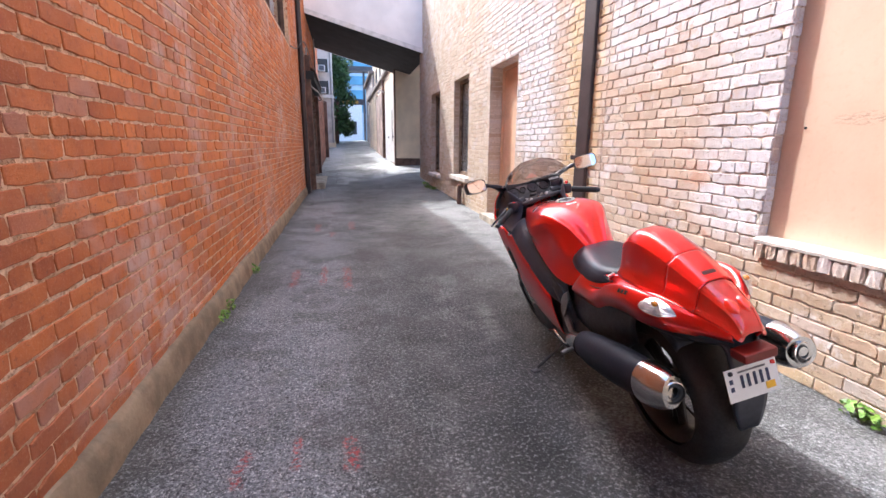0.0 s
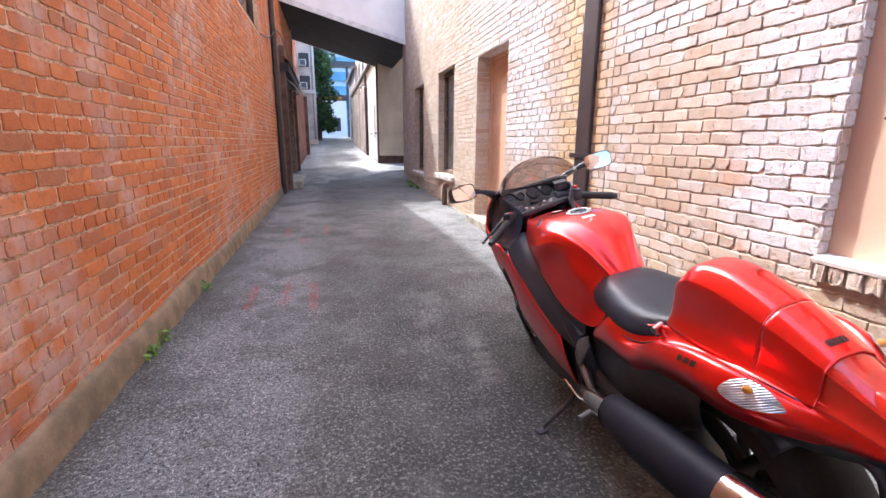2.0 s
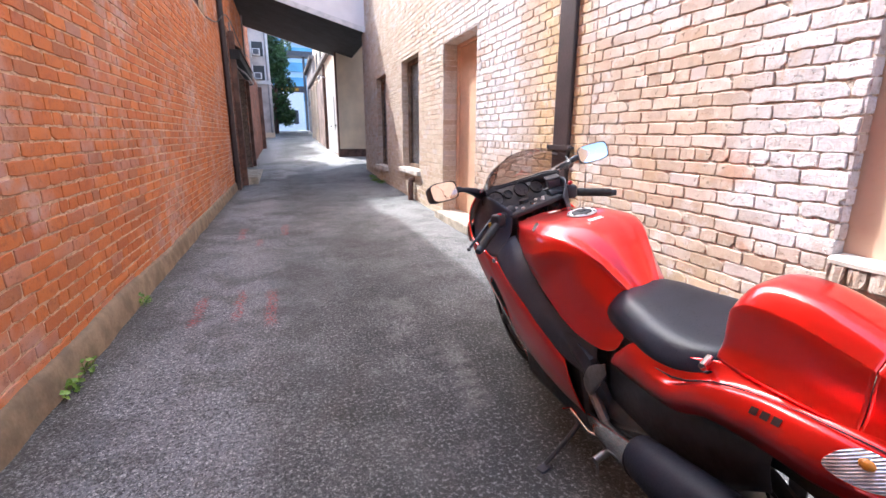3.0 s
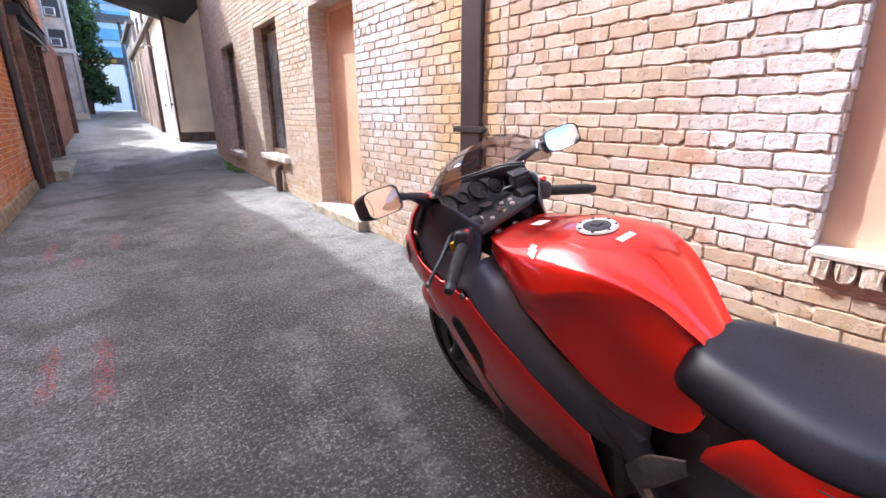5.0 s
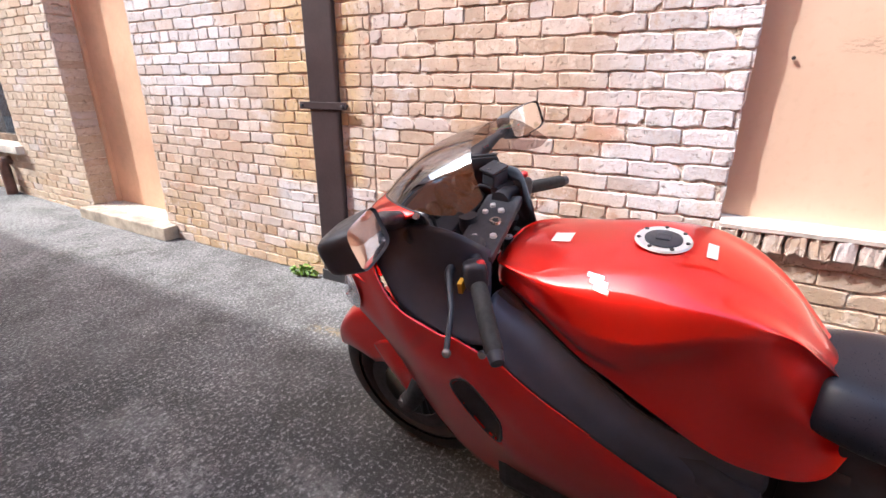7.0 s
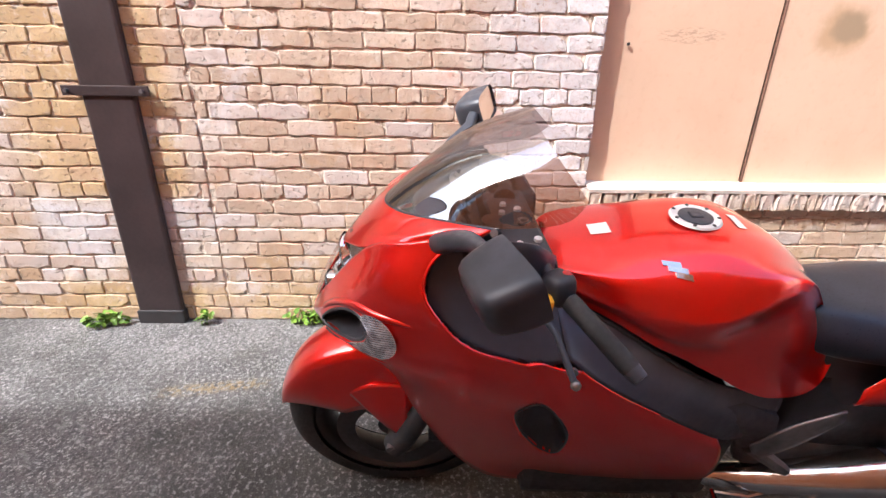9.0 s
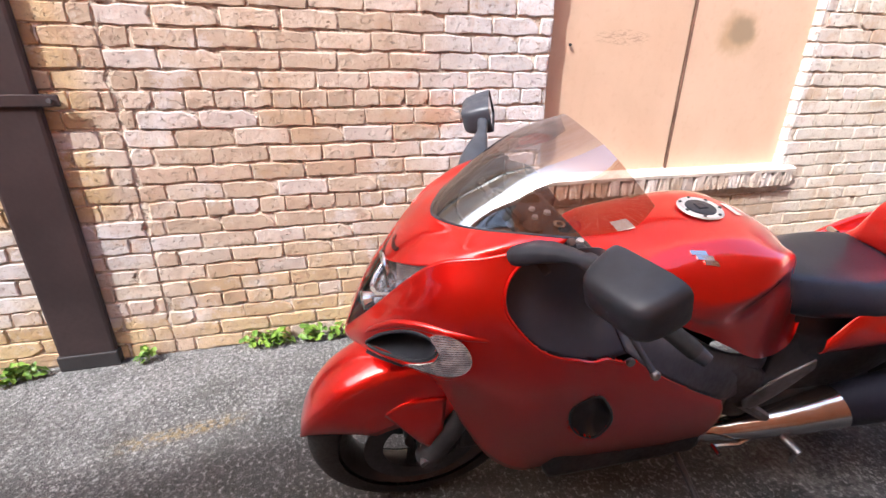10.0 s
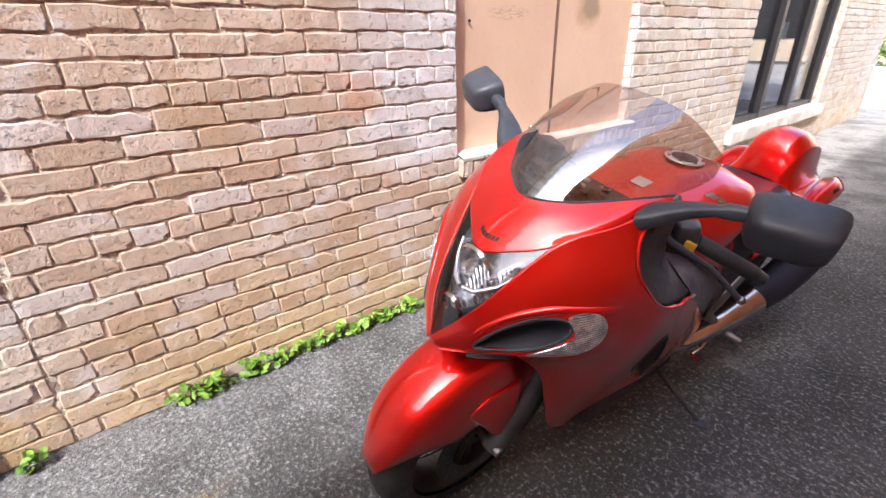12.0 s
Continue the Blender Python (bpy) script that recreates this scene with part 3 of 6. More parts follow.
# ---- openings of the painted wall ----
def sill_with_rowlock(name, y0, y1, z, label, height=0.095, out=0.035):
    """A row of bricks on edge under a mortared sill slab."""
    s = empty(name, Matrix.Translation((EAST, (y0 + y1) / 2, z)))
    half = (y1 - y0) / 2
    top = Build()
    cells = 24
    top.grid([[(x, -half + 2 * half * i / cells, zz + 0.004 * noise.noise((i * 1.7, x * 30, z))) for x, zz in ((0.09, 0.012), (-out * 0.5, 0.004), (-out - 0.004, -0.006), (-out - 0.002, -0.022))] for i in range(cells + 1)])
    link("sill_top", top, M_SILL, s, smooth=True)
    n = int((y1 - y0) / 0.07)
    r = random.Random(int(y0 * 100) + 7)
    for i in range(n):
        v, f = brick_mesh((y1 - y0) / n - 0.008, height - 0.01, 0.09, r, 0.005)
        bb = Build().add([(x - out + r.uniform(-0.005, 0.004), y - half + (i + 0.5) * 2 * half / n, zz - 0.012 - height / 2) for x, y, zz in v], f)
        link("brick", bb, M_BRICK_E, s, recalc=False)
    return tagged(s, label, "sill")


def boarded_window():
    y0, y1, z0, z1 = BOARDED
    w = empty("boarded_window", Matrix.Translation((EAST + 0.052, (y0 + y1) / 2, z0)))
    h = (y1 - y0) / 2
    seam = -0.0165
    for a, c, d in ((-h - 0.002, seam - 0.011, 0.0), (seam + 0.004, h + 0.002, 0.008)):
        link("board", Build().box(d, d + 0.025, a, c, -0.01, z1 - z0 + 0.01), M_BOARD, w, bevel=0.002)
    link("backing_batten", Build().box(0.031, 0.06, seam - 0.05, seam + 0.05, 0, z1 - z0), M_FRAME, w)
    # brown strip laid in the joint to paint in its shade
    link("joint_strip", Build().box(-0.0015, 0.012, seam - 0.0085, seam - 0.0035, 0.0, z1 - z0), M_BROWN, w, "brown strip painting the shade of the joint between the panels")
    for k in (0.60, 1.42):
        link("nail", Build().tube([(-0.004, h - 0.126, k), (0.002, h - 0.126, k)], 0.007, 8), M_FRAME, w)
    tagged(w, "tall window boarded over with peach-painted panels", "boarded window")
    sill_with_rowlock("window_sill", y0 - 0.07, y1 - 0.01, z0 + 0.005, "white-painted window sill over bricks laid on edge")


def board_paint():
    m = Nodes("peach_board_paint")
    p = m.place()
    x, y, z = m.axes(p)
    c = m.mix(m.span(m.noise(p, 2.2, 4.0), 0.3, 0.7), (0.57, 0.40, 0.285), (0.64, 0.465, 0.34))
    c = m.mix(m.span(m.noise(p, 30.0, 4.0), 0.5, 0.8, 0.0, 0.2), c, (0.45, 0.28, 0.18))

    def blot(cy, cz, ry, rz, edge):
        a = m.math("POWER", m.math("DIVIDE", m.math("SUBTRACT", y, cy), ry), 2.0)
        d = m.math("POWER", m.math("DIVIDE", m.math("SUBTRACT", z, cz), rz), 2.0)
        return m.span(m.math("ADD", m.math("ADD", a, d), m.math("MULTIPLY", m.math("SUBTRACT", m.noise(p, 12.0, 4.0), 0.5), 1.3)), 1.25, edge)

    c = m.mix(m.math("MULTIPLY", blot(1.12, 1.36, 0.13, 0.115, 0.2), 0.75), c, (0.40, 0.27, 0.15))
    c = m.mix(m.math("MULTIPLY", blot(1.10, 1.375, 0.080, 0.070, 0.3), 0.75), c, (0.27, 0.21, 0.14))
    scuff = m.math("MULTIPLY", blot(1.75, 1.335, 0.15, 0.035, 0.2), m.span(m.noise(m.stretch(p, 1, 1, 3.0), 50.0, 4.0), 0.45, 0.65))
    c = m.mix(m.math("MULTIPLY", scuff, 0.6), c, (0.28, 0.19, 0.13))
    m.set(Base_Color=c, Roughness=0.6)
    m.bump(m.noise(p, 40.0, 4.0), 0.25, 0.003)
    return m.mat


M_BOARD = board_paint()
boarded_window()


def alley_door():
    y0, y1, z0, z1 = DOOR
    d = empty("door_1", Matrix.Translation((EAST + 0.23, (y0 + y1) / 2, z0)))
    h = (y1 - y0) / 2
    link("door_leaf", Build().box(0, 0.05, -h + 0.05, h - 0.05, 0.0, z1 - z0 - 0.06), M_PEACH, d, bevel=0.003)
    f = Build().box(-0.03, 0.06, -h, -h + 0.048, 0, z1 - z0).box(-0.03, 0.06, h - 0.048, h, 0, z1 - z0).box(-0.03, 0.06, -h + 0.048, h - 0.048, z1 - z0 - 0.058, z1 - z0)
    link("door_frame", f, M_PEACH, d)
    tagged(d, "closed peach-painted door set deep in the brick wall", "door", kind="structure")
    s = Build().box(-0.12, 0.24, -h - 0.12, h + 0.02, -0.115, -0.003)
    ob = link("door_step", s, M_STONE, bevel=0.012)
    ob.location = (EAST, (y0 + y1) / 2, z0)
    tagged(ob, "worn stone step under the alley door", "step", kind="structure")


alley_door()


def reveal(hole, depth):
    """Brick-coloured lining of an opening's sides and head."""
    y0, y1, z0, z1 = hole
    b = Build()
    r = random.Random(int(y0 * 50))
    n = int((z1 - z0) / 0.07)
    for i in range(n):
        z = z0 + (i + 0.5) * (z1 - z0) / n
        for y, s in ((y0, 1), (y1, -1)):
            g = r.uniform(0, 0.006)
            b.box(EAST + 0.004, EAST + depth, y - 0.01 + (g if s < 0 else 0), y + 0.01 - (g if s > 0 else 0), z - (z1 - z0) / n / 2 + 0.005, z + (z1 - z0) / n / 2 - 0.005)
    b.box(EAST + 0.006, EAST + depth, y0 - 0.005, y1 + 0.005, z1 - 0.012, z1 + 0.02)
    tagged(link("reveal", b, M_BRICK_E, wall_east, recalc=False), kind="stuff")


for hole, depth in ((BOARDED, 0.056), (DOOR, 0.23), (WINDOW_1, 0.16), (WINDOW_2, 0.16)):
    reveal(hole, depth)


def alley_window(name, hole):
    y0, y1, z0, z1 = hole
    w = empty(name, Matrix.Translation((EAST + 0.15, (y0 + y1) / 2, z0)))
    h, t = (y1 - y0) / 2, z1 - z0
    f = Build().box(-0.03, 0.05, -h, -h + 0.07, 0, t).box(-0.03, 0.05, h - 0.07, h, 0, t).box(-0.03, 0.05, -h + 0.07, h - 0.07, t - 0.08, t)
    f.box(-0.03, 0.05, -h + 0.07, h - 0.07, 0, 0.07)
    link("window_frame", f, M_WOOD, w)
    link("pane", Build().box(0.006, 0.01, -h + 0.07, h - 0.07, 0.07, t - 0.08), M_GLASS, w)
    # pale panel behind the glass paints in the sky's reflection
    link("sheen_panel", Build().box(0.022, 0.03, -h + 0.05, h - 0.05, 0.05, t - 0.05), M_PANE_SHEEN, w)
    tagged(w, "narrow window with a painted pale reflection in a weathered wooden frame", "window", kind="structure")
    sl = link("window_ledge", Build().box(-0.07, 0.15, -h - 0.08, h + 0.08, -0.09, -0.004), M_SILL, bevel=0.01)
    sl.location = (EAST, (y0 + y1) / 2, z0)
    tagged(sl, "pale painted ledge under an alley window", "ledge", kind="structure")


alley_window("window_1", WINDOW_1)
alley_window("window_2", WINDOW_2)
stub = link("pipe_stub", Build().tube([(EAST + 0.02, 8.75, 0.42), (EAST - 0.06, 8.75, 0.42), (EAST - 0.07, 8.75, 0.36), (EAST - 0.07, 8.75, 0.05)], 0.05, 12), M_BROWN, smooth=True)
tagged(stub, "short rusty drain pipe under a window ledge", "pipe")


def shop_window():
    y0, y1, z0, z1 = SHOP
    w = empty("window_3", Matrix.Translation((EAST + 0.12, (y0 + y1) / 2, z0)))
    h, t = (y1 - y0) / 2, z1 - z0
    for y in (-h + 0.04, -0.42, 0.42, h - 0.04):
        link("mullion", Build().box(-0.05, 0.05, y - 0.04, y + 0.04, 0.0, t), M_FRAME, w, bevel=0.004)
    link("bottom_rail", Build().box(-0.045, 0.05, -h, h, -0.005, 0.05), M_FRAME, w)
    for a, c in ((-h + 0.08, -0.46), (-0.38, 0.38), (0.46, h - 0.08)):
        link("pane", Build().box(0.0, 0.006, a, c, 0.05, t), M_GLASS, w)
    link("notice", Build().box(0.008, 0.010, 0.05, 0.30, 0.75, 0.90), M_WHITE, w, "small white notice behind the glass")
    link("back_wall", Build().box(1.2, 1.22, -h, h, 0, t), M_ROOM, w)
    tagged(w, "shop window with dark metal frame and three panes", "window", kind="structure")
    s = link("shop_sill", Build().box(-0.06, 0.12, -h - 0.1, h + 0.1, -0.13, -0.006), M_SILL, bevel=0.012)
    s.location = (EAST, (y0 + y1) / 2, z0)
    tagged(s, "white-painted sill under the shop window", "sill", kind="structure")


shop_window()


def downpipe():
    x0, x1, y0, y1 = EAST - 0.034, EAST + 0.004, 4.062, 4.272
    d = empty("downpipe", Matrix.Translation((EAST, 4.15, 0)))

    def at(b):
        b.v = [(x - EAST, y - 4.15, z) for x, y, z in b.v]
        return b
    link("pipe", at(Build().box(x0, x1, y0, y1, 0.055, 7.3)), M_PIPE, d, bevel=0.012)
    link("shoe", at(Build().box(x0 - 0.008, x1, y0 - 0.008, y1 + 0.008, 0.0, 0.07)), M_FRAME, d, bevel=0.008)
    for z in (1.09, 3.3, 5.5):
        link("bracket", at(Build().box(x0 - 0.008, x0 - 0.001, y0 - 0.07, y1 + 0.07, z - 0.02, z + 0.02).box(x0 - 0.001, x1, y0 - 0.012, y0 - 0.002, z - 0.02, z + 0.02).box(x0 - 0.001, x1, y1 + 0.002, y1 + 0.012, z - 0.02, z + 0.02)), M_PIPE, d, "steel strap round the pipe", bevel=0.003)
        for y in (y0 - 0.045, y1 + 0.045):
            link("bolt", at(Build().tube([(x0 - 0.022, y, z), (x1 + 0.01, y, z)], 0.008, 8)), M_STEEL, d)
    tagged(d, "square dark brown steel downpipe fixed to the painted wall", "downpipe")


downpipe()

# ---- the red wall: high window, drain pipe, cable ----
def high_window():
    y0, y1, z0, z1 = HIGH
    w = empty("window_4", Matrix.Translation((WEST - 0.12, (y0 + y1) / 2, z0)))
    h, t = (y1 - y0) / 2, z1 - z0
    f = Build().box(-0.05, 0.05, -h, -h + 0.08, 0, t).box(-0.05, 0.05, h - 0.08, h, 0, t).box(-0.05, 0.05, -h + 0.08, h - 0.08, t - 0.08, t).box(-0.05, 0.10, -h + 0.08, h - 0.08, 0, 0.06)
    f.box(-0.03, 0.03, -0.03, 0.03, 0.06, t - 0.08)
    link("window_frame", f, M_BROWN, w)
    for a, c in ((-h + 0.08, -0.03), (0.03, h - 0.08)):
        link("pane", Build().box(-0.004, 0.0, a, c, 0.06, t - 0.08), M_GLASS, w)
    # dark panel stands for the unlit room behind the glass
    link("dark_backing", Build().box(-0.22, -0.2, -h, h, 0, t), M_ROOM, w)
    tagged(w, "wide window high in the red brick wall", "window", kind="structure")


high_window()
p = empty("drain_pipe", Matrix.Translation((WEST + 0.06, 11.75, 0)))
link("pipe", Build().tube([(0, 0, -0.05), (0, 0, 5.8)], 0.055, 14), M_PIPE, p, smooth=True)
for z in (0.5, 2.6, 4.4):
    link("collar", Build().tube([(0, 0, z), (0, 0, z + 0.09)], 0.07, 14), M_PIPE, p, smooth=True)
tagged(p, "round brown drain pipe on the corner of the red wall", "drain pipe")


# ---- far end of the alley ----
def far_brickwork(parent, x, y0, y1, z0, z1, holes, material, seed):
    """Joined bricks of a far wall that looks east."""
    rnd = random.Random(seed)
    b = Build()
    for y, z, size in courses(y0, y1, z0, z1, holes, 0.013, 0.072, 0.212, 0.13, rnd):
        v, f = brick_mesh(size, 0.059, 0.03, rnd)
        m = Matrix.Translation((x + rnd.uniform(0.0, 0.006), y, z)) @ Matrix.Rotation(math.pi, 4, "Z")
        b.add([m @ Vector(p) for p in v], f)
    tagged(link("brickwork", b, material, parent, recalc=False), kind="stuff")


def far_left():
    y_end, face = 24.0, -0.83
    door = (12.55, 15.9, 0.12, 2.72)
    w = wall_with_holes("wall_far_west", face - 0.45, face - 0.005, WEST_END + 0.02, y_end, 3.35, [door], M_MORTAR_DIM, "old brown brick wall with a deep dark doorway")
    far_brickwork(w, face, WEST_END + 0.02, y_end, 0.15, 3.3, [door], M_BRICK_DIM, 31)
    u = wall_with_holes("wall_far_west_upper", face - 0.47, face - 0.03, WEST_END + 0.02, 20.0, 5.6, [], M_MORTAR_W, "orange-red brick upper storey over the old doorway", z0=3.355)
    far_brickwork(u, face - 0.025, WEST_END + 0.02, 20.0, 3.36, 5.5, [], M_BRICK_W, 32)
    d = empty("double_door", Matrix.Translation((face - 0.38, 0, 0.12)))
    for k, (a, c) in enumerate(((12.57, 14.2), (14.22, 15.88))):
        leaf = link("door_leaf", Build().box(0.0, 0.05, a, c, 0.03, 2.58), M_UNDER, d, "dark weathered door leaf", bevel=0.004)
        for z in (0.30, 1.30, 2.28):
            link("rail", Build().box(0.051, 0.07, a + 0.06, c - 0.06, z, z + 0.14), M_UNDER, leaf, bevel=0.004)
    tagged(d, "closed dark double door deep in the old wall", "door")
    h = empty("awning_beam", Matrix.Translation((face, 0, 2.74)))
    link("beam", Build().box(0.001, 0.20, 12.2, 16.3, 0.0, 0.20), M_UNDER, h, bevel=0.012)
    link("flashing", Build().grid([[(0.002, y, 0.34), (0.12, y, 0.29), (0.235, y, 0.205), (0.235, y, 0.17)] for y in (12.15, 13.5, 15.0, 16.35)]), M_BROWN, h, "rusty metal flashing", solid=0.006)
    tagged(h, "dark timber beam with rusty flashing over the doorway", "beam")
    for y, r, top in ((12.28, 0.075, 3.3), (16.25, 0.06, 2.7), (23.6, 0.10, 3.2)):
        p = link("timber_post", Build().box(0.0, r * 1.5, y - r, y + r, -0.05, top - 0.1), M_BROWN, bevel=0.012)
        p.location = (face + 0.003, 0, 0.1)
        tagged(p, "rough brown timber post against the old wall", "post", "posts of the old wall")
    c = link("conduit", Build().tube([spline([Vector(q) for q in ((face + 0.03, 12.4, 3.5), (face + 0.05, 12.7, 2.75), (face + 0.24, 13.3, 2.55), (face + 0.24, 15.6, 2.58), (face + 0.04, 16.5, 2.9), (face + 0.03, 16.6, 5.2))], i / 40) for i in range(41)], 0.022, 8), M_GREYPIPE, smooth=True)
    tagged(c, "pale grey conduit looping over the doorway", "conduit")
    g = link("cable", Build().tube([spline([Vector(q) for q in ((WEST + 0.02, 9.9, 3.05), (WEST + 0.03, 11.2, 3.25), (face + 0.02, 12.4, 3.6), (face + 0.02, 16.0, 3.5), (face + 0.02, 20.5, 3.9))], i / 40) for i in range(41)], 0.013, 6), M_FRAME, smooth=True)
    tagged(g, "black cable clipped along the brick wall", "cable")
    st = link("door_pad", Build().box(-0.10, 0.32, 12.5, 15.2, -0.2, 0.12), M_STONE, bevel=0.02)
    st.location = (face, 0, 0.09)
    tagged(st, "low worn concrete step before the old doorway", "step", kind="structure")


M_BRICK_DIM = plain("dark_brown_brick", (0.27, 0.105, 0.062), 0.85, vary=0.3, scale=3.0, bump=0.004, fine=40)
M_MORTAR_DIM = mortar("dark_brown_mortar", (0.33, 0.24, 0.19), (0.22, 0.15, 0.12), (0.10, 0.07, 0.05))
M_DIMPLASTER = plain("stained_plaster", (0.36, 0.25, 0.20), 0.85, vary=0.25, scale=1.5, bump=0.003)
M_GREYPIPE = plain("grey_conduit_paint", (0.34, 0.31, 0.30), 0.5, vary=0.15)
far_left()


def covered_bridge():
    c = empty("covered_bridge", Matrix.Translation((0, 13.4, 0)))
    x0, x1, za, zb, top = WEST - 0.3, EAST + 0.2, 4.68, 3.68, 5.5

    def slab(y0, y1, lo, hi):
        """A slab that follows the sloping underside; heights above 1 are level, from the ground."""
        b = Build()
        v = []
        for x, z in ((x0, za), (x1, zb)):
            for y in (y0, y1):
                for k in (lo, hi):
                    v.append((x, y, k if k > 1 else z + k))
        return b.add(v, [(0, 1, 3, 2), (4, 6, 7, 5), (0, 4, 5, 1), (2, 3, 7, 6), (0, 2, 6, 4), (1, 5, 7, 3)])
    link("cladding", slab(0.0, 0.06, 0.0, top), M_SIDING, c, "pale metal cladding")
    link("cladding", slab(4.7, 4.76, 0.0, top), M_SIDING, c)
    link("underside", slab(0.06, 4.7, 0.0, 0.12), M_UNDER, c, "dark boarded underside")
    link("roof", slab(-0.04, 4.80, top + 0.002, top + 0.05), M_ROOF, c)
    link("edge_trim", slab(-0.03, -0.002, -0.05, 0.07), M_WHITE, c)
    link("small_window", Build().box(0.42, 0.72, -0.035, -0.004, 5.34, 5.47), M_FRAME, c)
    tagged(c, "pale metal-clad covered walkway sloping across the alley", "walkway")


covered_bridge()


def far_right():
    f = empty("rear_extension", Matrix.Translation((1.95, 17.4, 0.4)))
    link("front_wall", Build().box(0.0, 3.0, 0.0, 0.25, 0.3, 3.7), M_CREAM, f)
    link("side_wall", Build().box(0.0, 0.25, 0.252, 16.0, -0.3, 3.7), M_CREAM, f)
    link("base_board", Build().box(-0.01, 3.0, -0.012, 0.2, -0.1, 0.298), M_BROWN, f)
    link("roof", Build().box(-0.15, 3.1, -0.15, 16.2, 3.702, 3.85), M_ROOF, f)
    for a, c in ((0.35, 2.1), (2.14, 3.9)):
        d = link("door_leaf", Build().box(-0.04, -0.002, a, c, 0.12, 2.95), M_WHITE, f, "tall pale sliding door", bevel=0.006)
        link("door_handle", Build().tube([(-0.075, a + 0.2, 1.1), (-0.04, a + 0.2, 1.1)], 0.035, 8), M_FRAME, d)
    link("door_gap", Build().box(-0.05, -0.042, 0.85, 1.02, 0.95, 2.1), M_FRAME, f)
    link("corner_trim", Build().box(-0.05, 0.02, 0.02, 0.22, -0.05, 3.7), M_BROWN, f)
    link("downpipe", Build().tube([(-0.09, 4.15, -0.1), (-0.09, 4.15, 3.6)], 0.06, 10), M_BROWN, f, smooth=True)
    link("lean_to", Build().box(-0.10, -0.002, 4.3, 8.4, -0.1, 3.2), M_DIMPLASTER, f, "stained brown plaster", bevel=0.02)
    # flat dark panels on the wall stand for the shade inside bays
    for a in (9.0, 11.6, 14.0):
        link("opening", Build().box(-0.03, -0.002, a, a + 1.7, 0.9, 2.8), M_UNDER, f, "flat dark panel painting the shade of an open bay")
    for a in (8.55, 11.0, 13.5):
        link("pier", Build().box(-0.16, -0.003, a, a + 0.35, -0.1, 3.4), M_CREAM, f, bevel=0.02)
    link("wall_lamp", Build().tube([(0.0, 4.0, 3.05), (-0.25, 4.0, 3.15), (-0.32, 4.0, 3.02)], [0.03, 0.03, 0.07], 8), M_GREYPIPE, f, smooth=True)
    link("upper_storey", Build().box(0.4, 3.0, 6.0, 18.0, 3.85, 6.4), M_CREAM, f)
    for y in (8.0, 11.0, 14.0):
        link("window", Build().box(0.37, 0.398, y, y + 1.0, 4.4, 5.6), M_FRAME, f)
    tagged(f, "low cream rear building with pale doors", "building")
    g = empty("garage_block", Matrix.Translation((2.2, 34.0, 1.0)))
    link("wall", Build().box(0.0, 3.0, 0.0, 9.0, -0.3, 5.0), M_GREY, g)
    link("roof", Build().box(-0.2, 3.1, -0.2, 9.1, 5.002, 5.2), M_ROOF, g)
    for i in range(3):
        link("window", Build().box(-0.03, -0.002, 1.0 + 2.6 * i, 2.2 + 2.6 * i, 2.4, 3.8), M_FRAME, g)
    tagged(g, "grey block further up the alley", "building")


far_right()


def far_building():
    g = empty("grey_building", Matrix.Translation((-0.57, 34.0, 0.9)))
    link("wall", Build().box(-4.0, 0.0, 0.0, 14.0, -0.3, 8.6), M_GREY, g)
    link("plinth", Build().box(-0.9, 0.12, -0.12, -0.002, -0.3, 0.4), M_CREAM, g)
    link("band", Build().box(-1.05, 0.10, -0.16, -0.002, 3.42, 3.62), M_WHITE, g, "pale window ledge")
    link("gutter", Build().tube([(-0.06, -0.08, 0.4), (-0.06, -0.08, 8.4)], 0.05, 8), M_GREYPIPE, g, smooth=True)
    link("roof", Build().box(-4.1, 0.15, -0.2, 14.1, 8.602, 8.8), M_ROOF, g)
    for z in (3.68, 5.1, 7.0):
        win = link("window", Build().box(-0.88, -0.22, -0.03, -0.002, z, z + 0.85), M_FRAME, g)
        for a in (-0.95, -0.218):
            link("jamb", Build().box(a, a + 0.068, -0.06, -0.002, z - 0.06, z + 0.91), M_WHITE, win)
        ac = link("air_conditioner", Build().box(-0.84, -0.40, -0.42, -0.032, z + 0.02, z + 0.40), M_WHITE, g, "white window air conditioner", bevel=0.02)
        link("grille", Build().box(-0.79, -0.45, -0.424, -0.421, z + 0.06, z + 0.36), M_STEEL, ac)
    tagged(g, "tall grey rendered building with window air conditioners", "building")


far_building()


def leaf_cloud(b, centre, radii, count, size, rnd):
    for _ in range(count):
        while True:
            q = Vector((rnd.uniform(-1, 1), rnd.uniform(-1, 1), rnd.uniform(-1, 1)))
            if q.length < 1 and q.length > 0.25:
                break
        c = Vector(centre) + Vector((q.x * radii[0], q.y * radii[1], q.z * radii[2]))
        m = Matrix.Translation(c) @ Euler((rnd.uniform(0, 6), rnd.uniform(0, 6), rnd.uniform(0, 6))).to_matrix().to_4x4()
        s = size * rnd.uniform(0.6, 1.3)
        b.add([m @ Vector(p) for p in ((0, -s, 0), (s * 0.45, 0, s * 0.12), (0, s, 0), (-s * 0.45, 0, s * 0.12))], [(0, 1, 2, 3)])


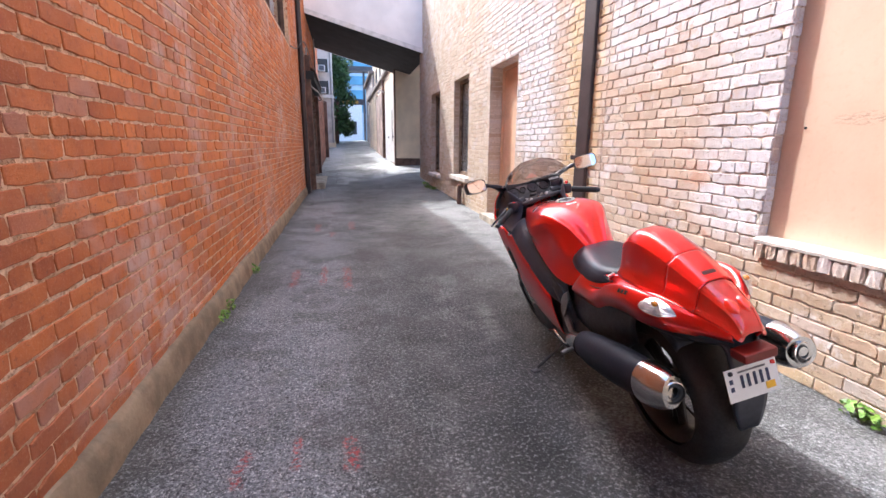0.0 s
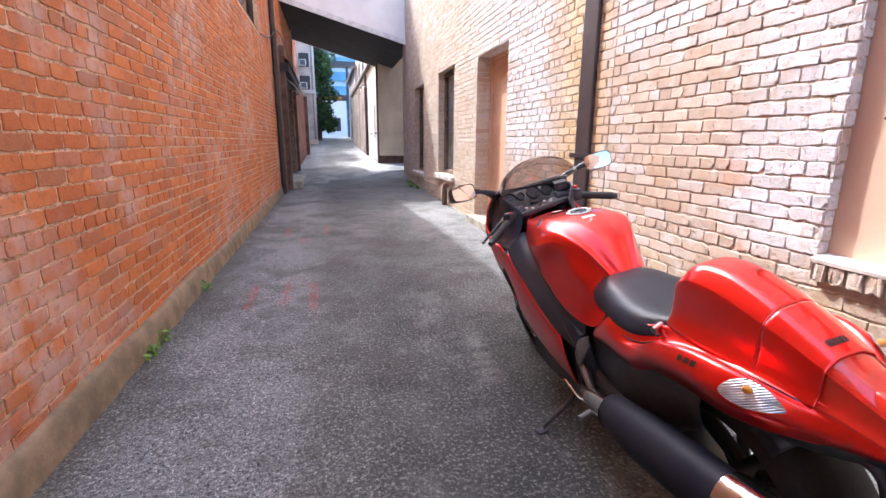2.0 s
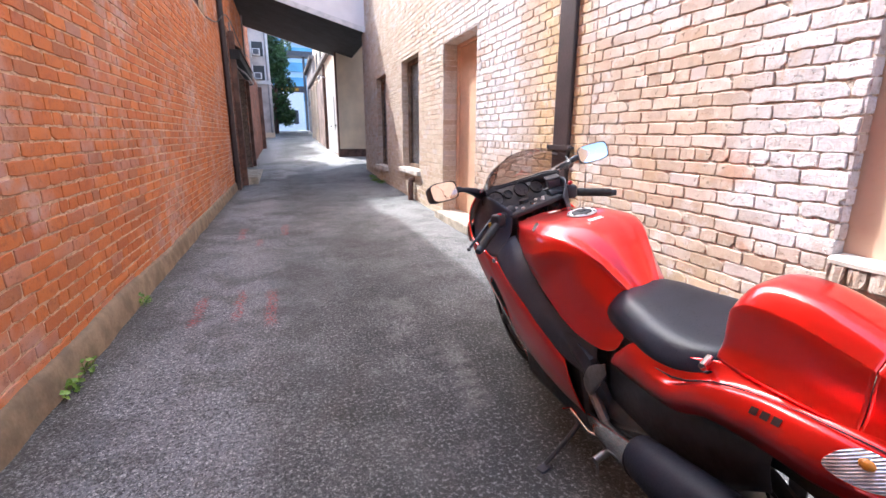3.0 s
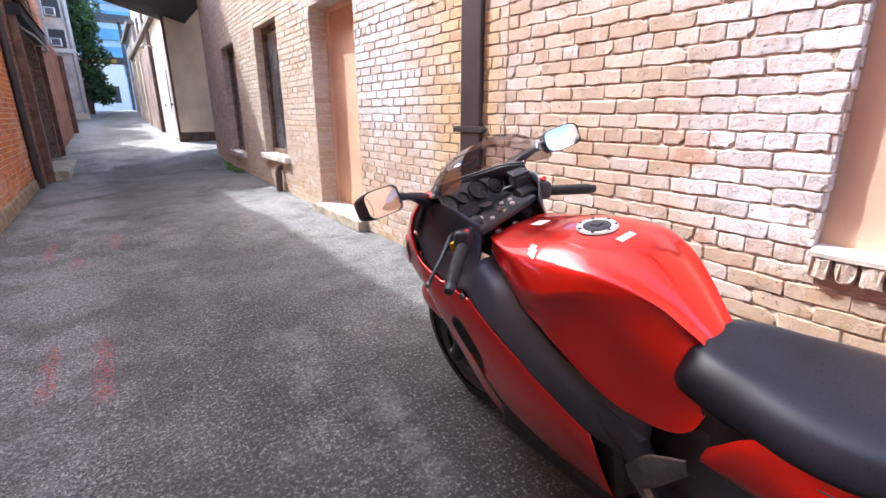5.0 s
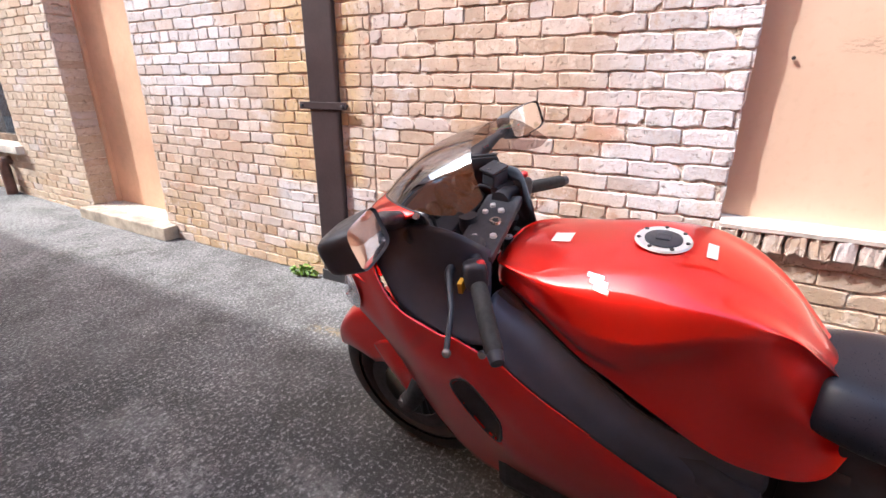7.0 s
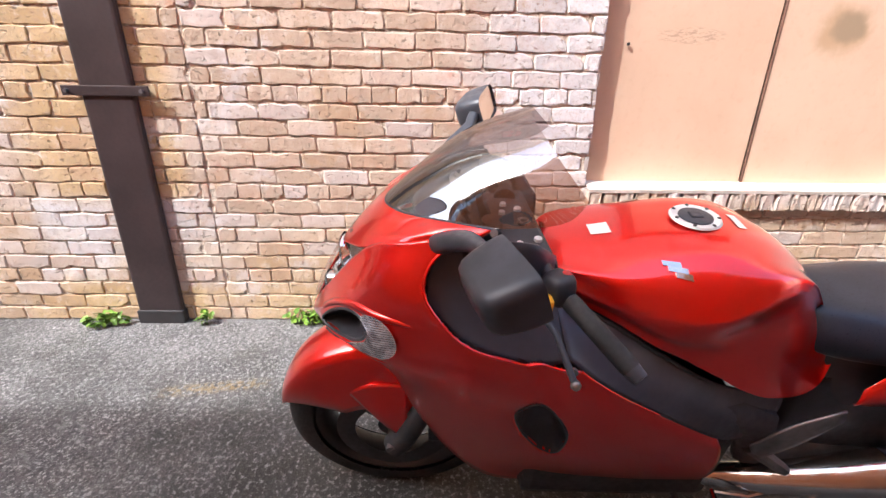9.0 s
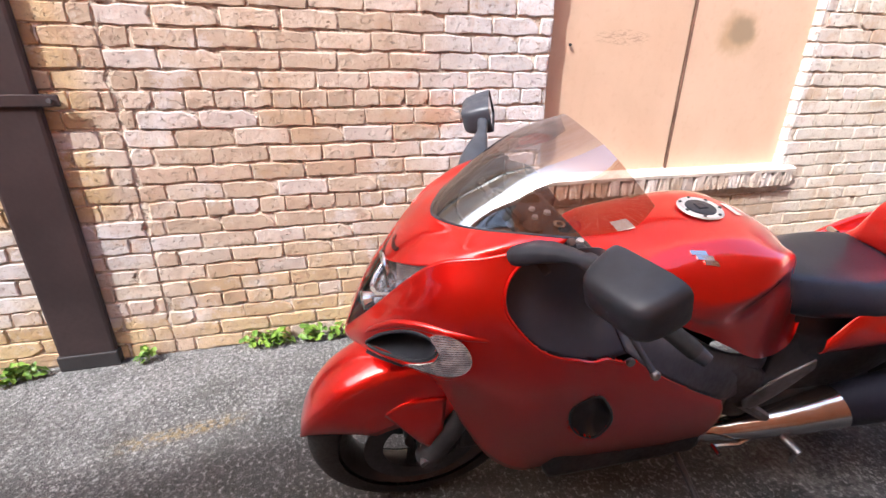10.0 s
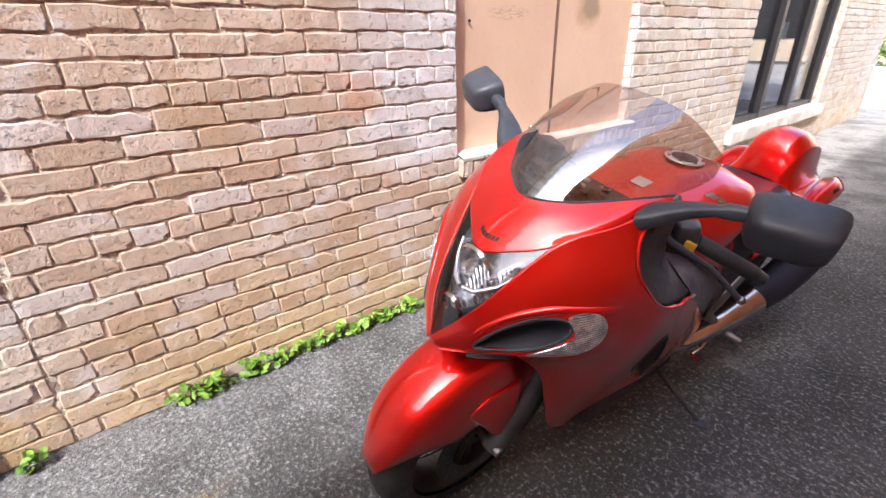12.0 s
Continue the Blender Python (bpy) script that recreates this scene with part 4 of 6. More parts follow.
def tree():
    r = random.Random(11)
    t = empty("tree", Matrix.Translation((-0.15, 40.5, 1.35)))
    tr = Build().tube([(-0.3, 0, -0.2), (-0.25, 0.1, 1.5), (-0.1, 0.0, 3.0), (0.0, 0.2, 5.0)], [0.2, 0.16, 0.12, 0.06], 10)
    for k in range(7):
        a, z = k * 2.1, 2.0 + 0.45 * k
        tr.tube([(-0.1, 0.05, z), (-0.1 + 0.7 * math.cos(a), 0.7 * math.sin(a), z + 0.7)], [0.06, 0.02], 6)
    link("trunk", tr, M_BROWN, t, smooth=True)
    cr = Build()
    for k in range(40):
        a, z = r.uniform(0, 6.28), r.uniform(0.9, 8.0)
        d = r.uniform(0.2, 0.9)
        leaf_cloud(cr, (d * math.cos(a), d * math.sin(a), z), (0.6, 0.6, 0.6), 170, 0.14, r)
    link("crown", cr, M_TREELEAF, t, recalc=False)
    tagged(t, "leafy green tree at the far end of the alley", "tree")



def end_of_alley():
    g = empty("steel_gantry", Matrix.Translation((1.30, 45.0, 1.5)))
    link("post", Build().box(0.75, 0.95, 0, 0.2, -0.3, 6.2), M_STEEL, g)
    link("post", Build().box(-3.0, -2.8, 0, 0.2, -0.3, 6.2), M_STEEL, g)
    link("beam", Build().box(-2.79, 0.74, 0.02, 0.18, 3.3, 3.8), M_STEEL, g)
    link("canopy", Build().box(-2.9, 1.6, -0.6, 0.8, 6.2, 6.6), M_STEEL, g)
    link("sign", Build().box(-1.2, 0.3, -0.04, 0.018, 3.4, 3.65), M_AMBER, g, "amber strip sign on the beam")
    tagged(g, "dark steel gantry across the end of the alley", "gantry")
    o = empty("office_block", Matrix.Translation((0, 95.0, 1.3)))
    link("wall", Build().box(-30, 30, 0, 12, -0.3, 40), M_BLUE, o)
    for i in range(12):
        link("window_band", Build().box(-30, 30, -0.25, -0.01, 6.0 + 2.6 * i, 7.6 + 2.6 * i), M_BLUEGLASS, o)
    tagged(o, "distant pale blue glass office block", "building")
    h = empty("white_house", Matrix.Translation((0.2, 75.0, 1.5)))
    link("wall", Build().box(-6, 3, 0, 6, -0.3, 6.0), M_WHITE, h)
    link("roof", Build().box(-6.3, 3.3, -0.3, 6.3, 6.002, 6.4), M_ROOF, h)
    for i in range(4):
        link("window", Build().box(-2.2 + 1.2 * i, -1.5 + 1.2 * i, -0.05, -0.002, 1.2, 3.2), M_FRAME, h)
    tagged(h, "bright white house across the far street", "building")


M_TREELEAF = plain("dark_tree_leaf", (0.06, 0.125, 0.035), 0.5, vary=0.3, scale=2.0)
M_AMBER = plain("amber_sign", (0.6, 0.32, 0.05), 0.5)
M_BLUE = plain("pale_blue_cladding", (0.40, 0.52, 0.62), 0.5, vary=0.08, scale=0.2)
M_BLUEGLASS = plain("blue_glazing", (0.12, 0.34, 0.52), 0.15, vary=0.15, scale=0.15)
tree()
end_of_alley()


# ---- the street behind ----
def street_side():
    b = empty("street_building", Matrix.Translation((0, -24.0, 0)))
    link("wall", Build().box(-22, 14, -6, 0, -0.3, 6.5), M_CREAM, b)
    link("roof", Build().box(-22.2, 14.2, -6.2, 0.2, 6.502, 6.8), M_ROOF, b)
    for i in range(9):
        link("window", Build().box(-20 + 3.6 * i, -18 + 3.6 * i, 0.002, 0.05, 1.0, 2.8), M_FRAME, b)
    tagged(b, "low cream building across the street", "building")
    r = random.Random(4)
    h = Build()
    for k in range(70):
        leaf_cloud(h, (r.uniform(2.0, 12.0), -21.5 + r.uniform(-0.4, 0.4), r.uniform(0.2, 1.0)), (0.5, 0.5, 0.4), 60, 0.09, r)
    ob = link("hedge", h, M_LEAF, recalc=False)
    tagged(ob, "clipped green hedge across the street", "hedge", kind="stuff")
    pv = link("pavement", Build().box(-40, 40, -20.5, -7.2, -0.2, 0.02), M_PAVE)
    tagged(pv, "sunlit pale concrete street paving", "pavement", kind="structure")


M_PAVE = plain("pale_paving", (0.46, 0.43, 0.40), 0.85, vary=0.12, scale=0.8, bump=0.004)
street_side()


# ---- the motorcycle: curved panels ----
class Shell:
    """A smooth surface over a few guide lines; u runs from line to line, v along a line."""

    def __init__(self, lines, side=1):
        self.lines = [[Vector((side * p[0], p[1], p[2])) for p in line] for line in lines]

    def at(self, u, v):
        return spline([spline(line, v) for line in self.lines], u)

    def normal(self, u, v):
        e = 0.004
        a = self.at(min(1, u + e), v) - self.at(max(0, u - e), v)
        b = self.at(u, min(1, v + e)) - self.at(u, max(0, v - e))
        return a.cross(b).normalized()

    def outward(self, u, v):
        """The normal that looks away from the machine's middle."""
        n, p = self.normal(u, v), self.at(u, v)
        return n if n.dot(p - Vector((0, p.y * 0.9, 0.55))) > 0 else -n

    def sheet(self, nu, nv, u0=0.0, u1=1.0, v0=0.0, v1=1.0, holes=(), lift=0.0):
        b = Build()
        us = [u0 + (u1 - u0) * i / nu for i in range(nu + 1)]
        vs = [v0 + (v1 - v0) * j / nv for j in range(nv + 1)]
        pts = [[self.at(u, v) + (self.outward(u, v) * lift if lift else Vector()) for v in vs] for u in us]
        b.grid(pts)
        if holes:
            holes, keep = [loop(h, 48) for h in holes], []
            for i in range(nu):
                for j in range(nv):
                    u, v = (us[i] + us[i + 1]) / 2, (vs[j] + vs[j + 1]) / 2
                    if not any(inside(h, u, v) for h in holes):
                        keep.append(b.f[i * nv + j])
            b.f = keep
        return b

    def patch(self, outline, profile, rings=6, n=40):
        """A patch with a smooth outline of (u, v); profile(r) is its lift, r from 0 at the middle to 1 at the rim."""
        rim = loop(outline, n)
        cu, cv = sum(p[0] for p in rim) / n, sum(p[1] for p in rim) / n
        b = Build()
        pts = []
        for k in range(rings + 1):
            r = k / rings
            pts.append([self.at(cu + (u - cu) * r, cv + (v - cv) * r) + self.outward(cu + (u - cu) * r, cv + (v - cv) * r) * profile(r) for u, v in rim + rim[:1]])
        return b.grid(pts)

    def rim(self, outline, radius, lift=0.0, n=40):
        pts = [self.at(u, v) + self.outward(u, v) * lift for u, v in loop(outline, n)]
        return Build().tube(pts + pts[:2], radius, 8, caps=False)


def loop(outline, n):
    """n points on a smooth closed line through the outline."""
    pts = [Vector((u, v, 0)) for u, v in outline]
    ring = pts[-2:] + pts + pts[:3]
    m, out = len(ring) - 1, []
    for i in range(n):
        q = spline(ring, (2 + len(pts) * i / n) / m)
        out.append((q.x, q.y))
    return out


def inside(outline, u, v):
    hit = False
    for (a, b), (c, d) in zip(outline, outline[1:] + outline[:1]):
        if (b > v) != (d > v) and u < (c - a) * (v - b) / (d - b) + a:
            hit = not hit
    return hit


def both_sides(lines):
    """Guide lines from the middle outwards, mirrored to run right across."""
    return [[(-p[0], p[1], p[2]) for p in line[:0:-1]] + list(line) for line in lines]


def ellipsoid(centre, rx, ry, rz, nu=18, nv=12):
    rows = []
    for i in range(nv + 1):
        a = math.pi * i / nv
        rows.append([(centre[0] + rx * math.sin(a) * math.cos(2 * math.pi * j / nu), centre[1] + ry * math.sin(a) * math.sin(2 * math.pi * j / nu), centre[2] + rz * math.cos(a)) for j in range(nu + 1)])
    return Build().grid(rows)


def blocky(centre, sx, sy, sz, power=0.45, turn=(0, 0, 0), nu=24, nv=14):
    """A cushion-shaped solid between a ball and a box."""
    m = Matrix.Translation(centre) @ Euler([radians(a) for a in turn]).to_matrix().to_4x4()

    def s(x):
        return math.copysign(abs(x) ** power, x)
    rows = []
    for i in range(nv + 1):
        a = math.pi * i / nv
        rows.append([m @ Vector((sx / 2 * s(math.sin(a)) * s(math.cos(2 * math.pi * j / nu)), sy / 2 * s(math.sin(a)) * s(math.sin(2 * math.pi * j / nu)), sz / 2 * s(math.cos(a)))) for j in range(nu + 1)])
    return Build().grid(rows)


def red_paint():
    m = Nodes("red_lacquer")
    p = m.own()
    c = m.mix(m.span(m.noise(p, 900.0, 2.0), 0.4, 0.7), (0.88, 0.007, 0.002), (0.98, 0.011, 0.004))
    m.set(Base_Color=c, Roughness=0.30, Metallic=0.87, Coat_Weight=1.0, Coat_IOR=1.60, Coat_Roughness=m.span(m.noise(p, 14.0, 4.0), 0.35, 0.7, 0.008, 0.02))
    return m.mat


M_RED = red_paint()
M_BLACK = plain("black_plastic", (0.041, 0.044, 0.054), 0.38, vary=0.2, scale=8, Specular_IOR_Level=0.35)
M_SATIN = plain("satin_black_panel", (0.048, 0.056, 0.078), 0.40, vary=0.15, scale=5)
M_SEAT = plain("black_vinyl", (0.017, 0.021, 0.034), 0.33, vary=0.15, Specular_IOR_Level=0.3, bump=0.0003, fine=300)
M_RUBBER = plain("tyre_rubber", (0.022, 0.022, 0.022), 0.75, vary=0.25, scale=12, bump=0.001, fine=120)
M_CHROME = plain("polished_steel", (0.56, 0.54, 0.52), 0.17, metal=1.0, vary=0.08, scale=10)
M_ALU = plain("cast_aluminium", (0.24, 0.23, 0.23), 0.42, metal=0.9, vary=0.15, scale=14)
M_DARKMETAL = plain("dark_engine_metal", (0.036, 0.036, 0.039), 0.5, metal=0.2, vary=0.2, scale=10)
M_MUFFLER = plain("muffler_black", (0.012, 0.013, 0.022), 0.55, Specular_IOR_Level=0.22, vary=0.12, scale=9, bump=0.0006, fine=200)
M_RING = plain("brushed_ring", (0.72, 0.72, 0.72), 0.4, metal=0.4, vary=0.05)
M_YELLOW = plain("yellow_tag", (0.75, 0.42, 0.02), 0.5)
M_STICKER = plain("white_sticker", (0.75, 0.73, 0.68), 0.5, vary=0.05)
M_SWITCH = plain("red_switch", (0.55, 0.02, 0.02), 0.4)
M_INK = plain("dark_lettering", (0.035, 0.012, 0.012), 0.4)
M_NAVY = plain("plate_ink", (0.03, 0.035, 0.08), 0.5)
M_RIM = plain("dark_wheel_paint", (0.024, 0.022, 0.022), 0.45, vary=0.15)
M_MIRROR = plain("mirror_silver", (0.85, 0.86, 0.87), 0.03, metal=1.0, vary=0.0)
M_LENS = glass("clear_lens", (0.95, 0.96, 0.98), clear=0.92)
M_SCREEN = glass("smoked_screen", (0.60, 0.49, 0.45), clear=0.76, rough=0.01)
M_REDLENS = plain("red_lamp_lens", (0.62, 0.012, 0.006), 0.1, coat=1.0)
M_LAMPRED = plain("bright_red_lens", (0.85, 0.030, 0.012), 0.08, coat=1.0)
M_REFLECTRED = plain("dull_red_reflector", (0.20, 0.012, 0.008), 0.35, vary=0.15)
M_AMBERBULB = plain("amber_bulb", (0.75, 0.28, 0.03), 0.2)
M_DIAL = plain("dial_face", (0.03, 0.03, 0.033), 0.3, vary=0.1)
M_SILVER = plain("silvered_reflector", (0.93, 0.93, 0.95), 0.10, metal=0.88, vary=0.03, scale=30)
def fluted():
    """Silvered reflector pressed into fine level flutes."""
    m = Nodes("fluted_reflector")
    p = m.own()
    x, y, z = m.axes(p)
    slope = m.math("ADD", m.math("MULTIPLY", z, 1.0), m.math("MULTIPLY", y, 0.35))
    wave = m.math("SINE", m.math("MULTIPLY", slope, 1150.0))
    c = m.mix(m.span(m.noise(p, 45.0, 3.0), 0.35, 0.65), (0.50, 0.50, 0.53), (0.95, 0.95, 0.97))
    m.set(Base_Color=c, Roughness=0.18, Metallic=0.72)
    m.bump(wave, 0.7, 0.0010)
    return m.mat




def faceted():
    """Grey metallised plastic with pressed steps and facets."""
    m = Nodes("faceted_housing")
    p = m.own()
    x, y, z = m.axes(p)
    step = m.math("SINE", m.math("MULTIPLY", m.math("ADD", m.math("MULTIPLY", m.math("ABSOLUTE", x), 0.8), z), 620.0))
    cell = m.node("ShaderNodeTexVoronoi", Vector=m.stretch(p, 1.0, 1.0, 0.4), Scale=120.0)
    tone = m.axes(cell.outputs["Color"])[0]
    c = m.mix(tone, (0.16, 0.17, 0.19), (0.62, 0.64, 0.68))
    m.set(Base_Color=c, Roughness=0.22, Metallic=0.8)
    m.bump(m.math("ADD", m.math("MULTIPLY", step, 0.6), m.math("MULTIPLY", tone, 2.0)), 0.8, 0.0012)
    return m.mat


M_FLUTED = fluted()
M_FACET = faceted()

BIKE_POSE = Matrix.Translation((1.335, 2.195, -0.005)) @ pose(0, 0, 0, 0, 0, -1.9) @ pose(0, 0, 0, 0, -12.5, 0)
bike = empty("motorcycle", BIKE_POSE)
tagged(bike, "glossy red sport motorcycle leaning on its side stand", "motorcycle")

def strokes(shell, u0, u1, v0, v1, n, across):
    """A row of n short separate strokes laid on a panel, in place of letters."""
    b = Build()
    for k in range(n):
        a, c = (k + 0.12) / n, (k + 0.82) / n
        if across:
            span = (u0, u1, v0 + (v1 - v0) * a, v0 + (v1 - v0) * c)
        else:
            span = (u0 + (u1 - u0) * a, u0 + (u1 - u0) * c, v0, v1)
        piece = shell.sheet(2, 2, *span, lift=0.0016)
        b.add(piece.v, piece.f)
    return b


# fuel tank, station by station: crown height, upper crease, lower crease, knee hollow, lower edge (half width and height each)
TANK = [(0.418, 0.868, 0.03, 0.862, 0.036, 0.856, 0.038, 0.848, 0.04, 0.84), (0.40, 0.888, 0.07, 0.880, 0.092, 0.860, 0.090, 0.845, 0.085, 0.825),
        (0.36, 0.903, 0.093, 0.894, 0.125, 0.862, 0.115, 0.84, 0.10, 0.815), (0.28, 0.915, 0.108, 0.905, 0.165, 0.852, 0.158, 0.83, 0.148, 0.80),
        (0.19, 0.932, 0.114, 0.920, 0.194, 0.836, 0.190, 0.800, 0.178, 0.757), (0.13, 0.939, 0.113, 0.929, 0.203, 0.838, 0.195, 0.788, 0.184, 0.730),
        (0.09, 0.942, 0.112, 0.932, 0.203, 0.845, 0.191, 0.788, 0.188, 0.708), (0.035, 0.941, 0.108, 0.930, 0.192, 0.862, 0.176, 0.796, 0.188, 0.676),
        (-0.02, 0.931, 0.100, 0.918, 0.170, 0.872, 0.160, 0.800, 0.185, 0.640), (-0.084, 0.904, 0.084, 0.890, 0.138, 0.858, 0.148, 0.784, 0.176, 0.606),
        (-0.14, 0.864, 0.066, 0.848, 0.102, 0.826, 0.130, 0.752, 0.162, 0.588), (-0.18, 0.820, 0.050, 0.806, 0.080, 0.786, 0.114, 0.722, 0.152, 0.582),
        (-0.215, 0.778, 0.036, 0.766, 0.060, 0.748, 0.104, 0.700, 0.142, 0.588), (-0.240, 0.745, 0.030, 0.736, 0.050, 0.725, 0.095, 0.690, 0.130, 0.606), (-0.256, 0.720, 0.024, 0.714, 0.044, 0.706, 0.086, 0.682, 0.112, 0.645)]
tank_shell = Shell(both_sides([[(0, y, zt), (a * 0.52, y, zt - 0.22 * (zt - za)), (a, y, za), (a * 0.5 + b * 0.5 + 0.009, y, za * 0.52 + zb * 0.48 + 0.013), (b - 0.007, y, zb + 0.015), (b - 0.001, y, zb - 0.008),
                                (c, y, zc), ((c + d) / 2 - 0.004, y, (zc + zd) / 2), (d, y, zd)] for y, zt, a, za, b, zb, c, zc, d, zd in TANK]))
tank = link("fuel_tank", tank_shell.sheet(60, 96), M_RED, bike, smooth=True)


def on_tank(y, v, du, dv):
    """A small flat sheet on the tank, round the station y."""
    u = min((i / 200 for i in range(201)), key=lambda t: abs(tank_shell.at(t, 0.5).y - y))
    return tank_shell.sheet(4, 4, u - du, u + du, v - dv, v + dv, lift=0.0018)


link("label", on_tank(0.285, 0.505, 0.017, 0.0225), M_STICKER, tank, "small white sticker")
link("label", on_tank(0.005, 0.505, 0.012, 0.031), M_STICKER, tank, "small white sticker")
cap_pose = Matrix.Translation((0.008, 0.09, 0.940)) @ pose(0, 0, 0, 1.5, -90, 0)
cap = link("filler_cap", Build().lathe([(0, 0.001), (0.004, 0.052), (0.008, 0.049), (0.009, 0.042), (0.006, 0.036), (0.006, 0.001)], cap_pose, 40), M_RING, tank, "brushed aluminium filler ring", smooth=True)
link("cap_lid", Build().lathe([(0.0, 0.035), (0.0085, 0.034), (0.010, 0.030), (0.0105, 0.001)], cap_pose, 32), M_BLACK, cap, smooth=True)
link("key_flap", Build().box(-0.004, 0.020, 0.078, 0.104, 0.946, 0.9535), M_BLACK, cap, bevel=0.003)
for k in range(7):
    a = 2 * math.pi * k / 7
    link("cap_screw", Build().tube([(0.008 + 0.0445 * math.cos(a), 0.09 + 0.0445 * math.sin(a), 0.944), (0.008 + 0.0445 * math.cos(a), 0.09 + 0.0445 * math.sin(a), 0.9505)], 0.004, 8), M_DARKMETAL, cap)


def emblem(side):
    """Three slanted chrome bars on the tank's shoulder."""
    b = Build()
    for du, dv, run in ((-0.009, 0.014, 0.016), (0.000, 0.0, 0.018), (0.009, -0.014, 0.016)):
        pts = []
        for i in range(5):
            row = []
            for q in (-0.006, 0.006):
                u, v = 0.302 + du + run * (i / 2 - 1), 0.5 + side * (0.150 - dv + 0.5 * run * (i / 2 - 1) * 0.6 + q)
                row.append(tank_shell.at(u, v) + tank_shell.outward(u, v) * 0.0025)
            pts.append(row)
        b.grid(pts)
    return b


for side in (-1, 1):
    link("emblem", emblem(side), M_CHROME, tank, "small chrome emblem bars", solid=0.003)

# seat
SEAT = [(-0.155, 0.730, 0.030, 0.060, 0.700), (-0.19, 0.764, 0.080, 0.113, 0.688), (-0.25, 0.772, 0.105, 0.134, 0.680), (-0.33, 0.769, 0.120, 0.150, 0.680), (-0.41, 0.766, 0.138, 0.166, 0.686), (-0.50, 0.766, 0.142, 0.170, 0.698), (-0.56, 0.768, 0.128, 0.154, 0.712), (-0.61, 0.768, 0.100, 0.122, 0.735)]
seat_shell = Shell(both_sides([[(0, y, z), (w * 0.6, y, z - 0.002), (w * 0.95, y, z - 0.014), (v, y, z - 0.045), (v * 0.98, y, b0), (v * 0.6, y, b0 - 0.004)] for y, z, w, v, b0 in SEAT]))
link("seat", seat_shell.sheet(40, 60), M_SEAT, bike, smooth=True, solid=0.004)

# seat cowl and tail
HUMP = [(-0.566, 0.770, 0.080, 0.752), (-0.574, 0.838, 0.095, 0.752), (-0.592, 0.894, 0.108, 0.751), (-0.640, 0.928, 0.116, 0.750), (-0.72, 0.930, 0.118, 0.750), (-0.80, 0.907, 0.114, 0.748), (-0.88, 0.873, 0.104, 0.742),
        (-0.96, 0.832, 0.090, 0.730), (-1.03, 0.794, 0.076, 0.718), (-1.085, 0.756, 0.060, 0.700), (-1.118, 0.716, 0.050, 0.680), (-1.128, 0.692, 0.040, 0.672)]
hump_shell = Shell(both_sides([[(0, y, z), (w * 0.24, y, z - (z - b0) * 0.006), (w * 0.42, y, z - (z - b0) * 0.045), (w * 0.68, y, z - (z - b0) * 0.185), (w * 0.735, y, z - (z - b0) * 0.245), (w * 0.80, y, z - (z - b0) * 0.46), (w * 0.90, y, z - (z - b0) * 0.78), (w * 1.08, y, b0)] for y, z, w, b0 in HUMP]))
link("seat_cowl", hump_shell.sheet(56, 64, 0.0, 0.522), M_RED, bike, smooth=True, solid=0.004)
tail_top = link("tail_cowl", hump_shell.sheet(20, 64, 0.5240, 0.665), M_RED, bike, smooth=True, solid=0.006)
link("lettering", strokes(hump_shell, 0.622, 0.638, 0.42, 0.58, 6, True), M_INK, tail_top, "row of short dark lettering strokes")
taillight = link("tail_light", hump_shell.sheet(20, 40, 0.655, 1.0, lift=-0.006), M_REDLENS, bike, "red tail light lens with two round lamps", smooth=True, solid=0.004)
for side in (-1, 1):
    ring = [(0.795 + 0.042 * math.cos(a), 0.5 + side * 0.105 + 0.095 * math.sin(a)) for a in [math.pi * k / 4 for k in range(8)]]
    link("lamp", hump_shell.patch(ring, lambda r: 0.003 - 0.007 * r ** 4), M_LAMPRED, taillight, "round red lamp", smooth=True)

TAIL_FRONT = [[(0.172, -0.292, 0.632), (0.178, -0.288, 0.622), (0.184, -0.285, 0.610), (0.184, -0.285, 0.598), (0.176, -0.290, 0.585)],
              [(0.160, -0.375, 0.704), (0.178, -0.370, 0.674), (0.188, -0.370, 0.640), (0.188, -0.370, 0.610), (0.175, -0.370, 0.580)],
              [(0.152, -0.52, 0.736), (0.174, -0.52, 0.682), (0.196, -0.52, 0.668), (0.205, -0.52, 0.636), (0.184, -0.52, 0.595)],
              [(0.110, -0.62, 0.752), (0.152, -0.62, 0.720), (0.186, -0.62, 0.730), (0.208, -0.62, 0.690), (0.184, -0.62, 0.640)]]
TAIL_REAR = [[(0.110, -0.74, 0.755), (0.138, -0.74, 0.742), (0.182, -0.74, 0.772), (0.214, -0.74, 0.726), (0.186, -0.74, 0.660)],
             [(0.104, -0.85, 0.757), (0.128, -0.85, 0.748), (0.172, -0.85, 0.778), (0.211, -0.85, 0.735), (0.184, -0.85, 0.662)],
             [(0.090, -0.93, 0.750), (0.108, -0.93, 0.738), (0.142, -0.93, 0.752), (0.172, -0.93, 0.714), (0.148, -0.93, 0.655)],
             [(0.074, -1.00, 0.732), (0.080, -1.00, 0.718), (0.092, -1.00, 0.706), (0.102, -1.00, 0.680), (0.090, -1.00, 0.648)],
             [(0.036, -1.095, 0.700), (0.042, -1.098, 0.692), (0.050, -1.100, 0.682), (0.054, -1.100, 0.668), (0.040, -1.092, 0.652)]]
